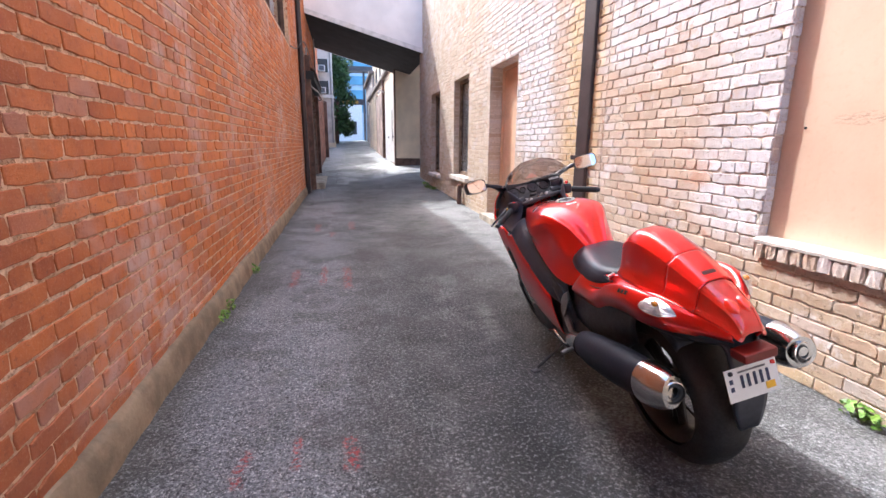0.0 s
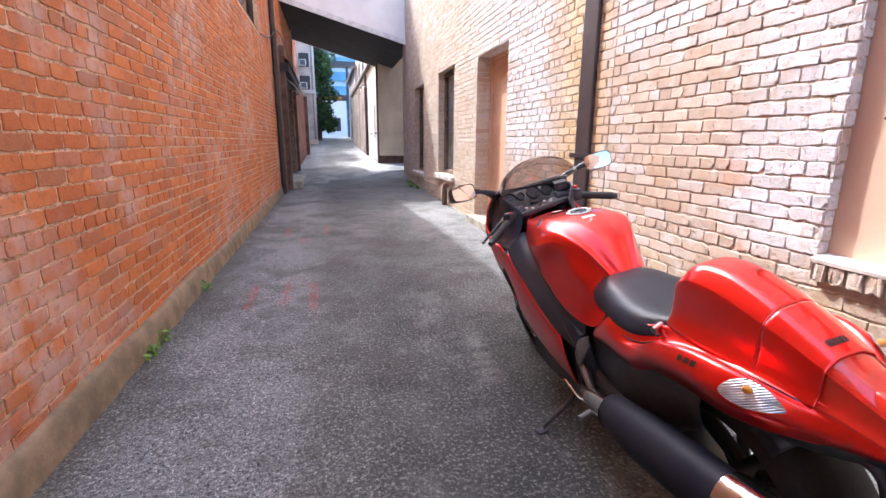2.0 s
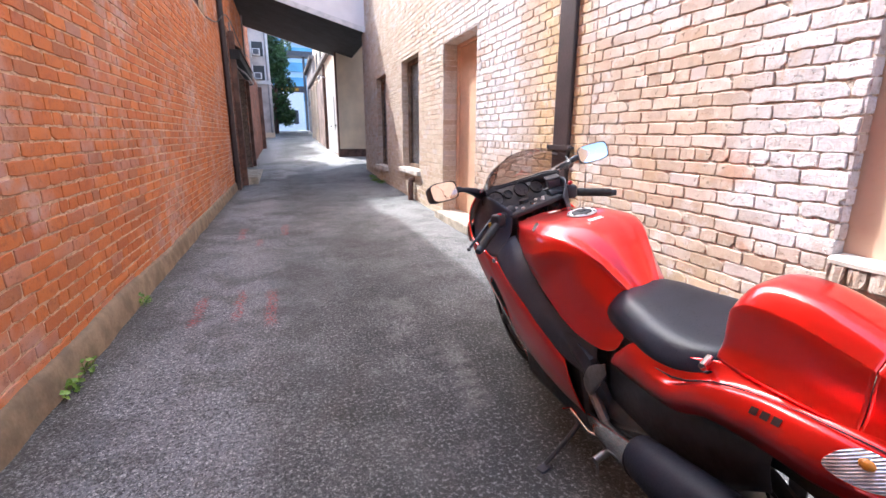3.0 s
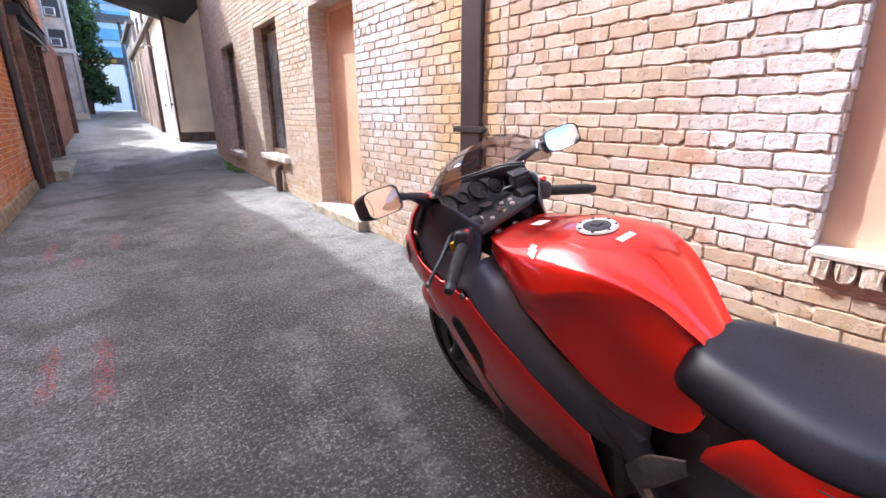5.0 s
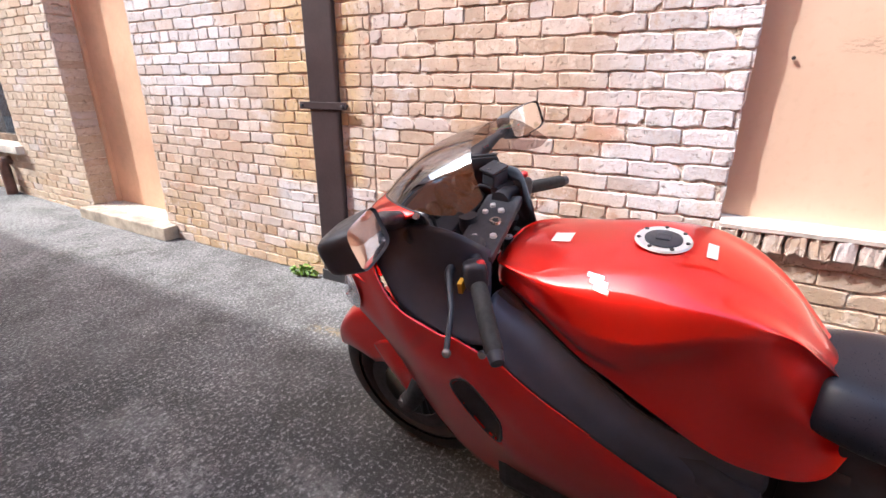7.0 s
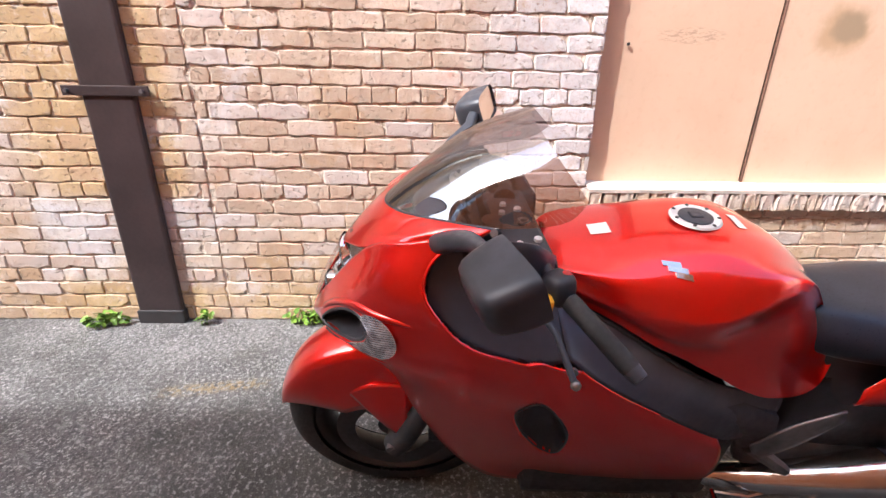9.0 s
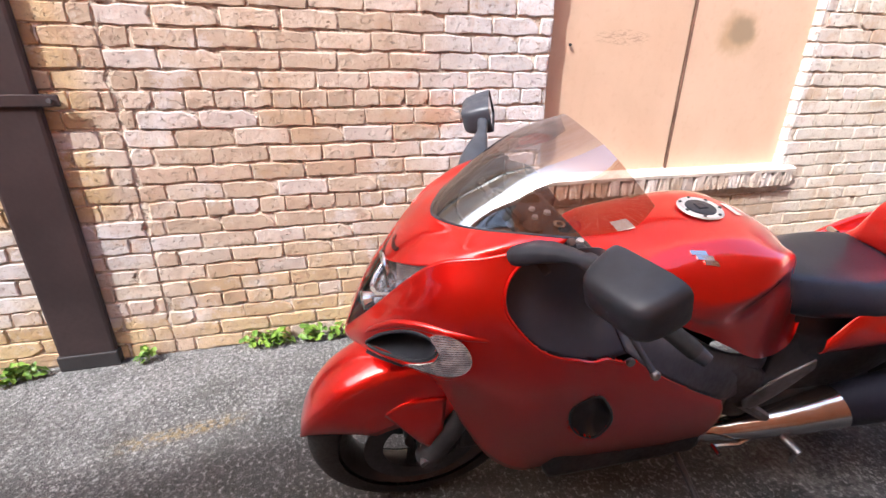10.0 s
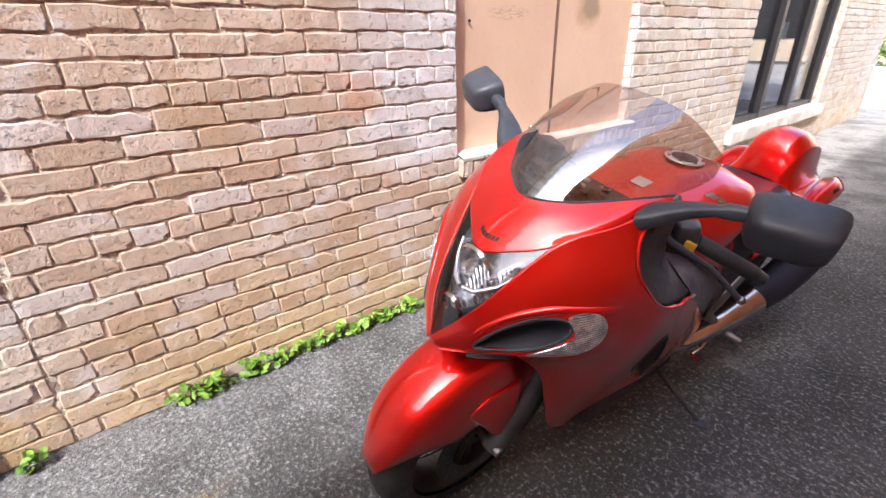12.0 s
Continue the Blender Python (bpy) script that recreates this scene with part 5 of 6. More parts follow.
for side in (-1, 1):
    shell = Shell(TAIL_FRONT + TAIL_REAR, side)
    tail = link("tail_side", shell.sheet(64, 36), M_RED, bike, smooth=True, solid=0.004)
    lens = [(0.652, 0.715), (0.668, 0.60), (0.703, 0.505), (0.757, 0.51), (0.806, 0.60), (0.797, 0.665), (0.745, 0.745), (0.690, 0.758)]
    sig = link("indicator", shell.patch(lens, lambda r: 0.003 + 0.010 * (1 - r * r)), M_LENS, tail, "clear rear indicator lens", smooth=True)
    link("reflector", shell.patch(lens, lambda r: 0.002 + 0.004 * r * r, 8), M_FLUTED, sig, smooth=True)
    q = shell.at(0.715, 0.60) + shell.outward(0.715, 0.60) * 0.006
    link("bulb", ellipsoid(q, 0.009, 0.012, 0.009, 10, 8), M_AMBERBULB, sig, "amber bulb", smooth=True)
    link("lettering", strokes(shell, 0.50, 0.57, 0.60, 0.655, 3, False), M_INK, tail, "short dark lettering strokes")
    # black line along the valley paints in the shade of its crease
    link("seam", Build().tube([shell.at(0.20 + 0.042 * i, 0.25) + shell.outward(0.20 + 0.042 * i, 0.25) * 0.0002 for i in range(16)], [0.001] + [0.0026] * 13 + [0.0018, 0.0008], 6), M_BLACK, tail)
    link("latch", Build().tube([(side * 0.122, -0.574, 0.746), (side * 0.156, -0.586, 0.742)], 0.010, 10), M_CHROME, bike, "chrome seat latch", smooth=True)

link("undertail", Shell(both_sides([[(0, y, z), (w * 0.8, y, z), (w, y, z + 0.035), (w * 0.98, y, z + 0.07)] for y, z, w in ((-0.35, 0.56, 0.12), (-0.6, 0.59, 0.145), (-0.85, 0.605, 0.135), (-0.98, 0.615, 0.10), (-1.09, 0.635, 0.045))])).sheet(20, 20), M_BLACK, bike, smooth=True)
link("plate_hanger", Shell([[(x * k, y, z) for x in (-0.06, -0.03, 0.0, 0.03, 0.06)] for k, y, z in ((1.0, -0.98, 0.66), (1.0, -1.08, 0.635), (1.0, -1.10, 0.56), (1.0, -1.105, 0.46), (0.8, -1.10, 0.38), (0.55, -1.095, 0.335))]).sheet(16, 8), M_BLACK, bike, smooth=True, solid=0.012)
link("reflector", Build().box(-0.055, 0.055, -1.15, -1.09, 0.610, 0.640), M_REFLECTRED, bike, "dull red strip reflector over the plate", bevel=0.006)
plate_pose = pose(0.0, -1.112, 0.523, -14, 0, 0)
plate = link("licence_plate", Build().obox(plate_pose, 0.178, 0.003, 0.102), M_STICKER, bike, "white licence plate with dark bars", bevel=0.001)


def on_plate(x0, x1, z0, z1, material, label=""):
    link("plate_mark", Build().obox(plate_pose @ Matrix.Translation(((x0 + x1) / 2, -0.0022, (z0 + z1) / 2)), x1 - x0, 0.001, z1 - z0), material, plate, label)


on_plate(-0.045, 0.050, 0.034, 0.040, M_ALU)
for i in range(5):
    on_plate(-0.040 + 0.022 * i, -0.030 + 0.022 * i, -0.014, 0.026, M_NAVY)
on_plate(-0.078, -0.066, 0.006, 0.020, M_NAVY)
on_plate(-0.078, -0.066, -0.018, -0.004, M_NAVY)
on_plate(0.040, 0.072, -0.038, -0.016, M_YELLOW, "yellow renewal sticker")
for x in (-0.072, 0.074):
    link("plate_bolt", Build().obox(plate_pose @ Matrix.Translation((x, -0.006, 0.040)), 0.012, 0.009, 0.012), M_REDLENS if x > 0 else M_DARKMETAL, plate, bevel=0.003)

# front fairing: guide lines from the nose back, each from its upper to its lower edge
FAIR_FRONT = [[(0.000, 0.915, 0.700), (0.012, 0.915, 0.690), (0.020, 0.905, 0.676), (0.018, 0.890, 0.664), (0.000, 0.870, 0.657)],
              [(0.060, 0.860, 0.800), (0.088, 0.862, 0.765), (0.108, 0.853, 0.728), (0.104, 0.835, 0.697), (0.070, 0.800, 0.668)],
              [(0.111, 0.755, 0.936), (0.168, 0.757, 0.875), (0.205, 0.745, 0.805), (0.203, 0.735, 0.733), (0.140, 0.722, 0.620)],
              [(0.163, 0.668, 0.984), (0.214, 0.668, 0.915), (0.238, 0.648, 0.830), (0.232, 0.625, 0.700), (0.150, 0.655, 0.470)],
              [(0.189, 0.560, 1.008), (0.238, 0.565, 0.905), (0.262, 0.555, 0.800), (0.245, 0.540, 0.650), (0.140, 0.570, 0.300)]]
FAIR_REAR = [[(0.205, 0.460, 0.950), (0.247, 0.455, 0.855), (0.258, 0.445, 0.750), (0.236, 0.430, 0.570), (0.130, 0.470, 0.190)],
             [(0.239, 0.375, 0.787), (0.251, 0.370, 0.720), (0.248, 0.360, 0.620), (0.222, 0.345, 0.440), (0.122, 0.360, 0.165)],
             [(0.240, 0.270, 0.690), (0.243, 0.262, 0.620), (0.234, 0.255, 0.500), (0.198, 0.245, 0.340), (0.115, 0.245, 0.155)],
             [(0.216, 0.100, 0.568), (0.223, 0.100, 0.520), (0.214, 0.100, 0.420), (0.182, 0.100, 0.285), (0.105, 0.100, 0.145)],
             [(0.196, -0.020, 0.485), (0.202, -0.040, 0.440), (0.195, -0.055, 0.360), (0.166, -0.070, 0.255), (0.095, -0.080, 0.145)]]
SLOT = [(0.085, 0.42), (0.120, 0.32), (0.165, 0.32), (0.203, 0.385), (0.218, 0.47), (0.200, 0.565), (0.165, 0.61), (0.120, 0.55)]
LAMP = [(0.214, 0.385), (0.248, 0.395), (0.272, 0.46), (0.278, 0.56), (0.257, 0.655), (0.215, 0.715), (0.172, 0.69), (0.160, 0.645), (0.197, 0.60), (0.221, 0.50)]
VENT = [(0.525, 0.725), (0.545, 0.665), (0.60, 0.57), (0.65, 0.54), (0.680, 0.58), (0.672, 0.67), (0.65, 0.745), (0.60, 0.785), (0.55, 0.775)]
COCKPIT = [(0.460, -0.10), (0.405, 0.03), (0.375, 0.11), (0.363, 0.21), (0.370, 0.31), (0.408, 0.42), (0.470, 0.455), (0.540, 0.45), (0.578, 0.375), (0.620, 0.27), (0.665, 0.13), (0.705, -0.02), (0.75, -0.20), (0.58, -0.30)]
for side in (-1, 1):
    shell = Shell(FAIR_FRONT + FAIR_REAR, side)
    fairing = link("side_fairing", shell.sheet(150, 64, holes=[SLOT, VENT, COCKPIT]), M_RED, bike, smooth=True, solid=0.004)
    link("fairing_liner", shell.sheet(90, 32, 0.06, 1.0, holes=[SLOT, VENT, COCKPIT], lift=-0.0075), M_BLACK, fairing, "black inside of the fairing", smooth=True)
    link("air_intake", shell.patch(SLOT, lambda r: -0.055 * (1 - r ** 4) + 0.0005, 8), M_BLACK, fairing, "black air intake", smooth=True)
    link("intake_edge", shell.rim(SLOT, 0.0034, -0.001), M_BLACK, fairing, smooth=True)
    for ridge, fat in ((((0.085, 0.27), (0.112, 0.235), (0.150, 0.245), (0.190, 0.305), (0.240, 0.385), (0.290, 0.435), (0.335, 0.46)), 0.010), (((0.060, 0.42), (0.095, 0.52), (0.133, 0.625), (0.165, 0.70), (0.195, 0.755), (0.225, 0.765), (0.255, 0.735)), 0.009)):
        path = [spline([Vector((u, v, 0)) for u, v in ridge], i / 24) for i in range(25)]
        line = [shell.at(q.x, q.y) - shell.outward(q.x, q.y) * 0.004 for q in path]
        link("intake_lip", Build().tube(line, [fat * math.sin(math.pi * (i + 0.6) / 25.2) ** 0.6 for i in range(25)], 10), M_RED, fairing, smooth=True)
    link("side_vent", shell.patch(VENT, lambda r: -0.04 * (1 - r ** 4) + 0.0005, 8), M_BLACK, fairing, "black side vent", smooth=True)
    link("vent_lip", shell.rim(VENT, 0.0032, -0.001), M_BLACK, fairing, smooth=True)
    lamp = link("front_indicator", shell.patch(LAMP, lambda r: 0.006 + 0.010 * (1 - r * r)), M_LENS, fairing, "clear front indicator lens", smooth=True)
    link("reflector", shell.patch(LAMP, lambda r: 0.001 + 0.005 * r * r, 8), M_FLUTED, lamp, smooth=True)
    link("piping", Build().tube([shell.at(u, v) for u, v in loop(COCKPIT, 90) if v > 0.004], 0.0028, 8), M_RED, fairing, smooth=True)
    # round screw by the tab
    q = Vector((side * 0.247, 0.368, 0.760))
    link("screw", Build().tube([q, q + Vector((side * 0.007, 0, 0.001))], 0.009, 12), M_ALU, fairing, smooth=True)
    # cockpit side panel and long panel under the tank
    INNER = [[(0.160, 0.640, 0.965), (0.180, 0.642, 0.938), (0.206, 0.645, 0.890)], [(0.172, 0.560, 0.990), (0.200, 0.560, 0.900), (0.244, 0.560, 0.815)],
             [(0.176, 0.460, 0.992), (0.185, 0.455, 0.860), (0.247, 0.445, 0.770)], [(0.120, 0.400, 0.930), (0.150, 0.390, 0.840), (0.236, 0.370, 0.772)]]
    link("cockpit_panel", Shell(INNER, side).sheet(24, 16), M_SATIN, bike, "satin black inner panel", smooth=True, solid=0.003)
    MID = [[(0.085, 0.385, 0.815), (0.150, 0.390, 0.830), (0.236, 0.375, 0.778)], [(0.142, 0.280, 0.790), (0.200, 0.285, 0.760), (0.240, 0.290, 0.705)], [(0.168, 0.170, 0.730), (0.206, 0.180, 0.685), (0.228, 0.180, 0.622)],
           [(0.174, 0.060, 0.662), (0.200, 0.065, 0.608), (0.214, 0.070, 0.545)], [(0.160, -0.060, 0.612), (0.186, -0.050, 0.555), (0.196, -0.030, 0.480)], [(0.140, -0.150, 0.610), (0.155, -0.160, 0.540), (0.160, -0.130, 0.440)]]
    mid = link("mid_panel", Shell(MID, side).sheet(36, 14), M_SATIN, bike, "satin black panel below the tank", smooth=True, solid=0.003)
    link("panel_edge", Build().tube([Shell(MID, side).at(0.02 + 0.055 * i, 0.02) + Vector((side * 0.004, 0, 0.002)) for i in range(12)], 0.004, 8), M_BLACK, mid, smooth=True)

# nose cowl, headlight, screen
COWL = [[(0.000, 0.825, 0.885), (0.000, 0.796, 0.920), (0.000, 0.765, 0.952), (0.000, 0.730, 0.982)], [(0.055, 0.800, 0.905), (0.060, 0.771, 0.938), (0.063, 0.738, 0.968), (0.065, 0.700, 0.992)],
        [(0.111, 0.755, 0.936), (0.116, 0.724, 0.963), (0.116, 0.690, 0.985), (0.112, 0.650, 1.005)], [(0.163, 0.668, 0.984), (0.164, 0.645, 1.000), (0.160, 0.620, 1.012), (0.153, 0.596, 1.019)],
        [(0.189, 0.560, 1.008), (0.189, 0.548, 1.014), (0.186, 0.538, 1.019), (0.181, 0.527, 1.024)]]
cowl = Shell([[(-x, y, z) for x, y, z in line] for line in COWL[:0:-1]] + COWL)
nose = link("nose_cowl", cowl.sheet(72, 24), M_RED, bike, smooth=True, solid=0.004)
link("cowl_liner", cowl.sheet(40, 12, lift=-0.007), M_BLACK, nose, "black inner liner", smooth=True)
link("cowl_edging", Build().tube([cowl.at(i / 48, 1.0) + Vector((0, -0.002, -0.003)) for i in range(49)], 0.0045, 8), M_BLACK, nose, smooth=True)
def visor_row(drop, back, squeeze):
    return [cowl.at(i / 48, 1.0) + Vector((cowl.at(i / 48, 1.0).x * (squeeze - 1), -back, -drop)) for i in range(49)]


link("visor", Build().grid([visor_row(0.004, 0.0, 0.985), visor_row(0.006, 0.012, 0.975), visor_row(0.022, 0.020, 0.965), visor_row(0.042, 0.010, 0.955)]), M_BLACK, nose, "black inner hood round the dials", smooth=True, solid=0.003)
link("lettering", strokes(cowl, 0.445, 0.555, 0.20, 0.275, 6, False), M_INK, nose, "row of short dark lettering strokes")
for side in (-1, 1):
    q = Vector((side * 0.186, 0.528, 1.018))
    link("screw", Build().tube([q, q + Vector((side * 0.005, 0, 0.004))], 0.007, 10), M_ALU, nose, smooth=True)
LIGHT = [[(0.000, 0.825, 0.884), (0.000, 0.868, 0.820), (0.000, 0.897, 0.760), (0.000, 0.914, 0.703)], [(0.055, 0.800, 0.904), (0.052, 0.843, 0.848), (0.046, 0.872, 0.795), (0.030, 0.895, 0.745)],
         [(0.111, 0.755, 0.935), (0.094, 0.795, 0.893), (0.080, 0.828, 0.848), (0.060, 0.860, 0.800)]]
lens_shell = Shell([[(-x, y, z) for x, y, z in line] for line in LIGHT[:0:-1]] + LIGHT)
light = link("headlight", lens_shell.sheet(32, 24), M_LENS, bike, "clear headlight lens over two lamps", smooth=True)
back = Shell([[(x * 0.96, y - 0.034, z - 0.008) for x, y, z in line] for line in [[(-x, y, z) for x, y, z in line] for line in LIGHT[:0:-1]] + LIGHT])


def ripple(b, depth, step):
    """Presses fine upright folds into a reflector."""
    b.v = [(x, y + depth * math.sin(x / step), z + depth * 0.5 * math.sin(z / step)) for x, y, z in b.v]
    return b


link("lamp_housing", ripple(back.sheet(90, 30, 0.0, 1.0, 0.0, 0.66), 0.0012, 0.0060), M_FACET, light, "grey faceted lamp housing", smooth=True)
link("lower_housing", back.sheet(32, 8, 0.0, 1.0, 0.66, 1.0), M_BLACK, light, smooth=True)
for side in (-1, 1):
    b = Build()
    b.grid([[Vector((side * (0.040 + 0.060 * i / 30), 0.800 - 0.062 * i / 30 + 0.006 * (i % 2), 0.895 + 0.034 * i / 30 - 0.055 * j / 8 * (1 - 0.5 * i / 30) + 0.002 * (j % 2))) for j in range(9)] for i in range(31)])
    link("side_reflector", b, M_FLUTED, light)
    link("chrome_band", Build().tube([(side * 0.004, 0.852, 0.806), (side * 0.030, 0.842, 0.808), (side * 0.062, 0.815, 0.832), (side * 0.078, 0.792, 0.858)], [0.005, 0.006, 0.005, 0.003], 10), M_SILVER, light, smooth=True)
for y, z, r in ((0.826, 0.848, 0.046), (0.874, 0.768, 0.027)):
    m = Matrix.Translation((0, y - 0.035, z)) @ pose(0, 0, 0, 0, 12, 90)
    bowl = link("lamp_bowl", Build().lathe([(-0.026, 0.006), (-0.020, r * 0.35), (-0.008, r * 0.62), (0.006, r * 0.82), (0.03, r)], m, 36), M_SILVER, light, smooth=True)
    link("lamp_ring", Build().lathe([(0.028, r - 0.003), (0.034, r), (0.028, r + 0.004)], m, 36), M_CHROME, bowl, smooth=True)
    link("bulb", ellipsoid(m @ Vector((0.004, 0, 0)), r * 0.22, r * 0.45, r * 0.22, 12, 8), M_DARKMETAL, bowl, smooth=True)
SCREEN = [[(0.000, 0.730, 0.982), (0.000, 0.655, 1.052), (0.000, 0.570, 1.112), (0.000, 0.455, 1.155)], [(0.065, 0.700, 0.992), (0.070, 0.632, 1.056), (0.072, 0.552, 1.111), (0.060, 0.450, 1.151)],
          [(0.112, 0.650, 1.005), (0.120, 0.592, 1.056), (0.122, 0.520, 1.102), (0.106, 0.437, 1.138)], [(0.153, 0.596, 1.019), (0.161, 0.535, 1.055), (0.159, 0.478, 1.087), (0.142, 0.416, 1.114)],
          [(0.181, 0.527, 1.024), (0.189, 0.462, 1.032), (0.190, 0.410, 1.046), (0.178, 0.380, 1.074)]]
screen_shell = Shell([[(-x, y, z) for x, y, z in line] for line in SCREEN[:0:-1]] + SCREEN)
screen = link("windscreen", screen_shell.sheet(48, 28), M_SCREEN, bike, "smoked clear windscreen", smooth=True)
screen.visible_shadow = False

# mirrors
def mirror_pose(side):
    return Matrix.Translation((side * 0.357, 0.507, 1.064)) @ pose(0, 0, 0, -18, -side * 5, -side * 18)


def housing(side):
    """A rounded shell, open to the rear, that narrows to the front."""
    m, rows = mirror_pose(side), []
    for depth, k in ((0.006, 0.96), (-0.001, 1.0), (-0.003, 1.02), (0.004, 1.03), (0.022, 1.01), (0.044, 0.95), (0.060, 0.87), (0.069, 0.74), (0.073, 0.50), (0.074, 0.02)):
        rows.append([m @ Vector((0.0635 * k * math.copysign(abs(math.cos(a)) ** 0.42, math.cos(a)), depth, 0.038 * k * math.copysign(abs(math.sin(a)) ** 0.40, math.sin(a)))) for a in [2 * math.pi * i / 48 for i in range(49)]])
    return Build().grid(rows)


for side in (-1, 1):
    mirror = link("mirror", housing(side), M_BLACK, bike, "black wing mirror", smooth=True)
    gm = mirror_pose(side)
    rows = []
    for k in range(7):
        r = k / 6
        rows.append([gm @ Vector((0.0625 * r * math.copysign(abs(math.cos(a)) ** 0.55, math.cos(a)), 0.001 - 0.002 * (1 - r * r), 0.037 * r * math.copysign(abs(math.sin(a)) ** 0.45, math.sin(a)))) for a in [2 * math.pi * i / 32 for i in range(33)]])
    link("mirror_glass", Build().grid(rows), M_MIRROR, mirror, "silver mirror glass", smooth=True)
    rows = []
    for x, y, z, deep, high in ((0.160, 0.606, 0.984, 0.034, 0.024), (0.182, 0.596, 0.998, 0.033, 0.022), (0.206, 0.583, 1.015, 0.028, 0.018), (0.238, 0.566, 1.032, 0.018, 0.013), (0.266, 0.554, 1.043, 0.011, 0.010),
                                (0.276, 0.551, 1.047, 0.013, 0.013), (0.290, 0.547, 1.050, 0.013, 0.013), (0.318, 0.540, 1.056, 0.012, 0.012)):
        rows.append([Vector((side * (x + 0.42 * deep * c), y + 0.90 * deep * c, z + high * s)) for c, s in [(math.copysign(abs(math.cos(a)) ** 0.7, math.cos(a)), math.copysign(abs(math.sin(a)) ** 0.7, math.sin(a))) for a in [2 * math.pi * i / 24 for i in range(25)]]])
    link("stalk", Build().grid(rows), M_BLACK, mirror, smooth=True)

# cockpit: bars, yoke, dials
steer = Matrix.Translation((0, 0.46, 0.914)) @ Matrix.Rotation(radians(9.0), 4, Vector((0, -0.40, 0.917))) @ Matrix.Translation((0, -0.44, -0.9))


def steered(b):
    b.v = [tuple(steer @ Vector(p)) for p in b.v]
    return b


yoke = link("top_yoke", steered(Build().box(-0.138, 0.138, 0.392, 0.486, 0.890, 0.913)), M_BLACK, bike, "black top yoke with silver bolts", bevel=0.010)
for x, y, r, mat in ((0.0, 0.425, 0.016, M_CHROME), (0.0, 0.425, 0.008, M_DARKMETAL), (-0.072, 0.452, 0.008, M_RING), (-0.062, 0.412, 0.009, M_RING), (-0.116, 0.445, 0.010, M_ALU), (0.040, 0.462, 0.008, M_RING), (0.050, 0.425, 0.009, M_RING), (0.072, 0.452, 0.008, M_RING), (0.116, 0.445, 0.010, M_ALU)):
    link("yoke_bolt", steered(Build().tube([(x, y, 0.911), (x, y, 0.919 if r != 0.008 or x else 0.9205)], [r, r * 0.85], 12)), mat, yoke, smooth=True)
link("ignition_lock", steered(Build().tube([(0, 0.492, 0.89), (0, 0.492, 0.926)], [0.024, 0.022], 16)), M_BLACK, yoke, smooth=True)
for side in (-1, 1):
    bar = link("handlebar", steered(Build().tube([(side * 0.10, 0.442, 0.915), (side * 0.135, 0.435, 0.918), (side * 0.19, 0.412, 0.902), (side * 0.23, 0.390, 0.889)], [0.024, 0.018, 0.013, 0.012], 12)), M_BLACK, bike, smooth=True)
    link("grip", steered(Build().tube([(side * 0.215, 0.399, 0.894), (side * 0.222, 0.395, 0.892), (side * 0.335, 0.335, 0.857), (side * 0.34, 0.332, 0.855)], [0.017, 0.0175, 0.0175, 0.016], 14)), M_RUBBER, bar, "black rubber grip", smooth=True)
    link("bar_end", steered(Build().tube([(side * 0.34, 0.332, 0.855), (side * 0.358, 0.322, 0.850)], [0.016, 0.013], 12)), M_BLACK, bar, smooth=True)
    link("switch_box", steered(blocky((side * 0.192, 0.412, 0.905), 0.052, 0.05, 0.06, 0.5, (0, 12, side * -25))), M_BLACK, bar, smooth=True)
    link("switch", steered(ellipsoid((side * 0.188, 0.400, 0.938 + 0.008 * side), 0.011, 0.010, 0.009, 10, 8)), M_SWITCH, bar, "small red switch")
    link("lever", steered(Build().tube([(side * 0.155, 0.468, 0.905), (side * 0.19, 0.472, 0.900), (side * 0.27, 0.438, 0.875), (side * 0.345, 0.425, 0.838)], [0.011, 0.009, 0.006, 0.006], 10)), M_BLACK, bar, smooth=True)
    link("lever_end", steered(ellipsoid((side * 0.347, 0.424, 0.837), 0.009, 0.009, 0.009, 10, 8)), M_ALU, bar, smooth=True)
    link("lever_pivot", steered(Build().tube([(side * 0.155, 0.468, 0.888), (side * 0.155, 0.468, 0.928)], 0.012, 10)), M_ALU, bar, smooth=True)
    q = [(side * 0.17, 0.46, 0.90), (side * 0.16, 0.52, 0.92), (side * 0.10, 0.57, 0.88), (side * 0.07, 0.55, 0.80)]
    link("cable", steered(Build().tube([spline([Vector(p) for p in q], i / 10) for i in range(11)], 0.005, 8)), M_BLACK, bar, smooth=True)
reservoir = link("brake_reservoir", steered(Build().obox(pose(0.150, 0.466, 0.956, 8, 0, -22), 0.058, 0.042, 0.036)), M_BLACK, bike, "boxy black brake fluid reservoir", bevel=0.007)
link("reservoir_lid", steered(Build().obox(pose(0.150, 0.468, 0.979, 8, 0, -22), 0.062, 0.046, 0.008)), M_BLACK, reservoir, bevel=0.003)
for x in (-0.02, 0.02):
    link("lid_screw", steered(Build().obox(pose(0.150, 0.468, 0.979, 8, 0, -22) @ Matrix.Translation((x, 0, 0.0045)), 0.006, 0.006, 0.003)), M_ALU, reservoir)
link("master_cylinder", steered(Build().tube([(0.125, 0.462, 0.925), (0.180, 0.436, 0.918)], 0.014, 12)), M_BLACK, bike, "black master cylinder under its reservoir", smooth=True)
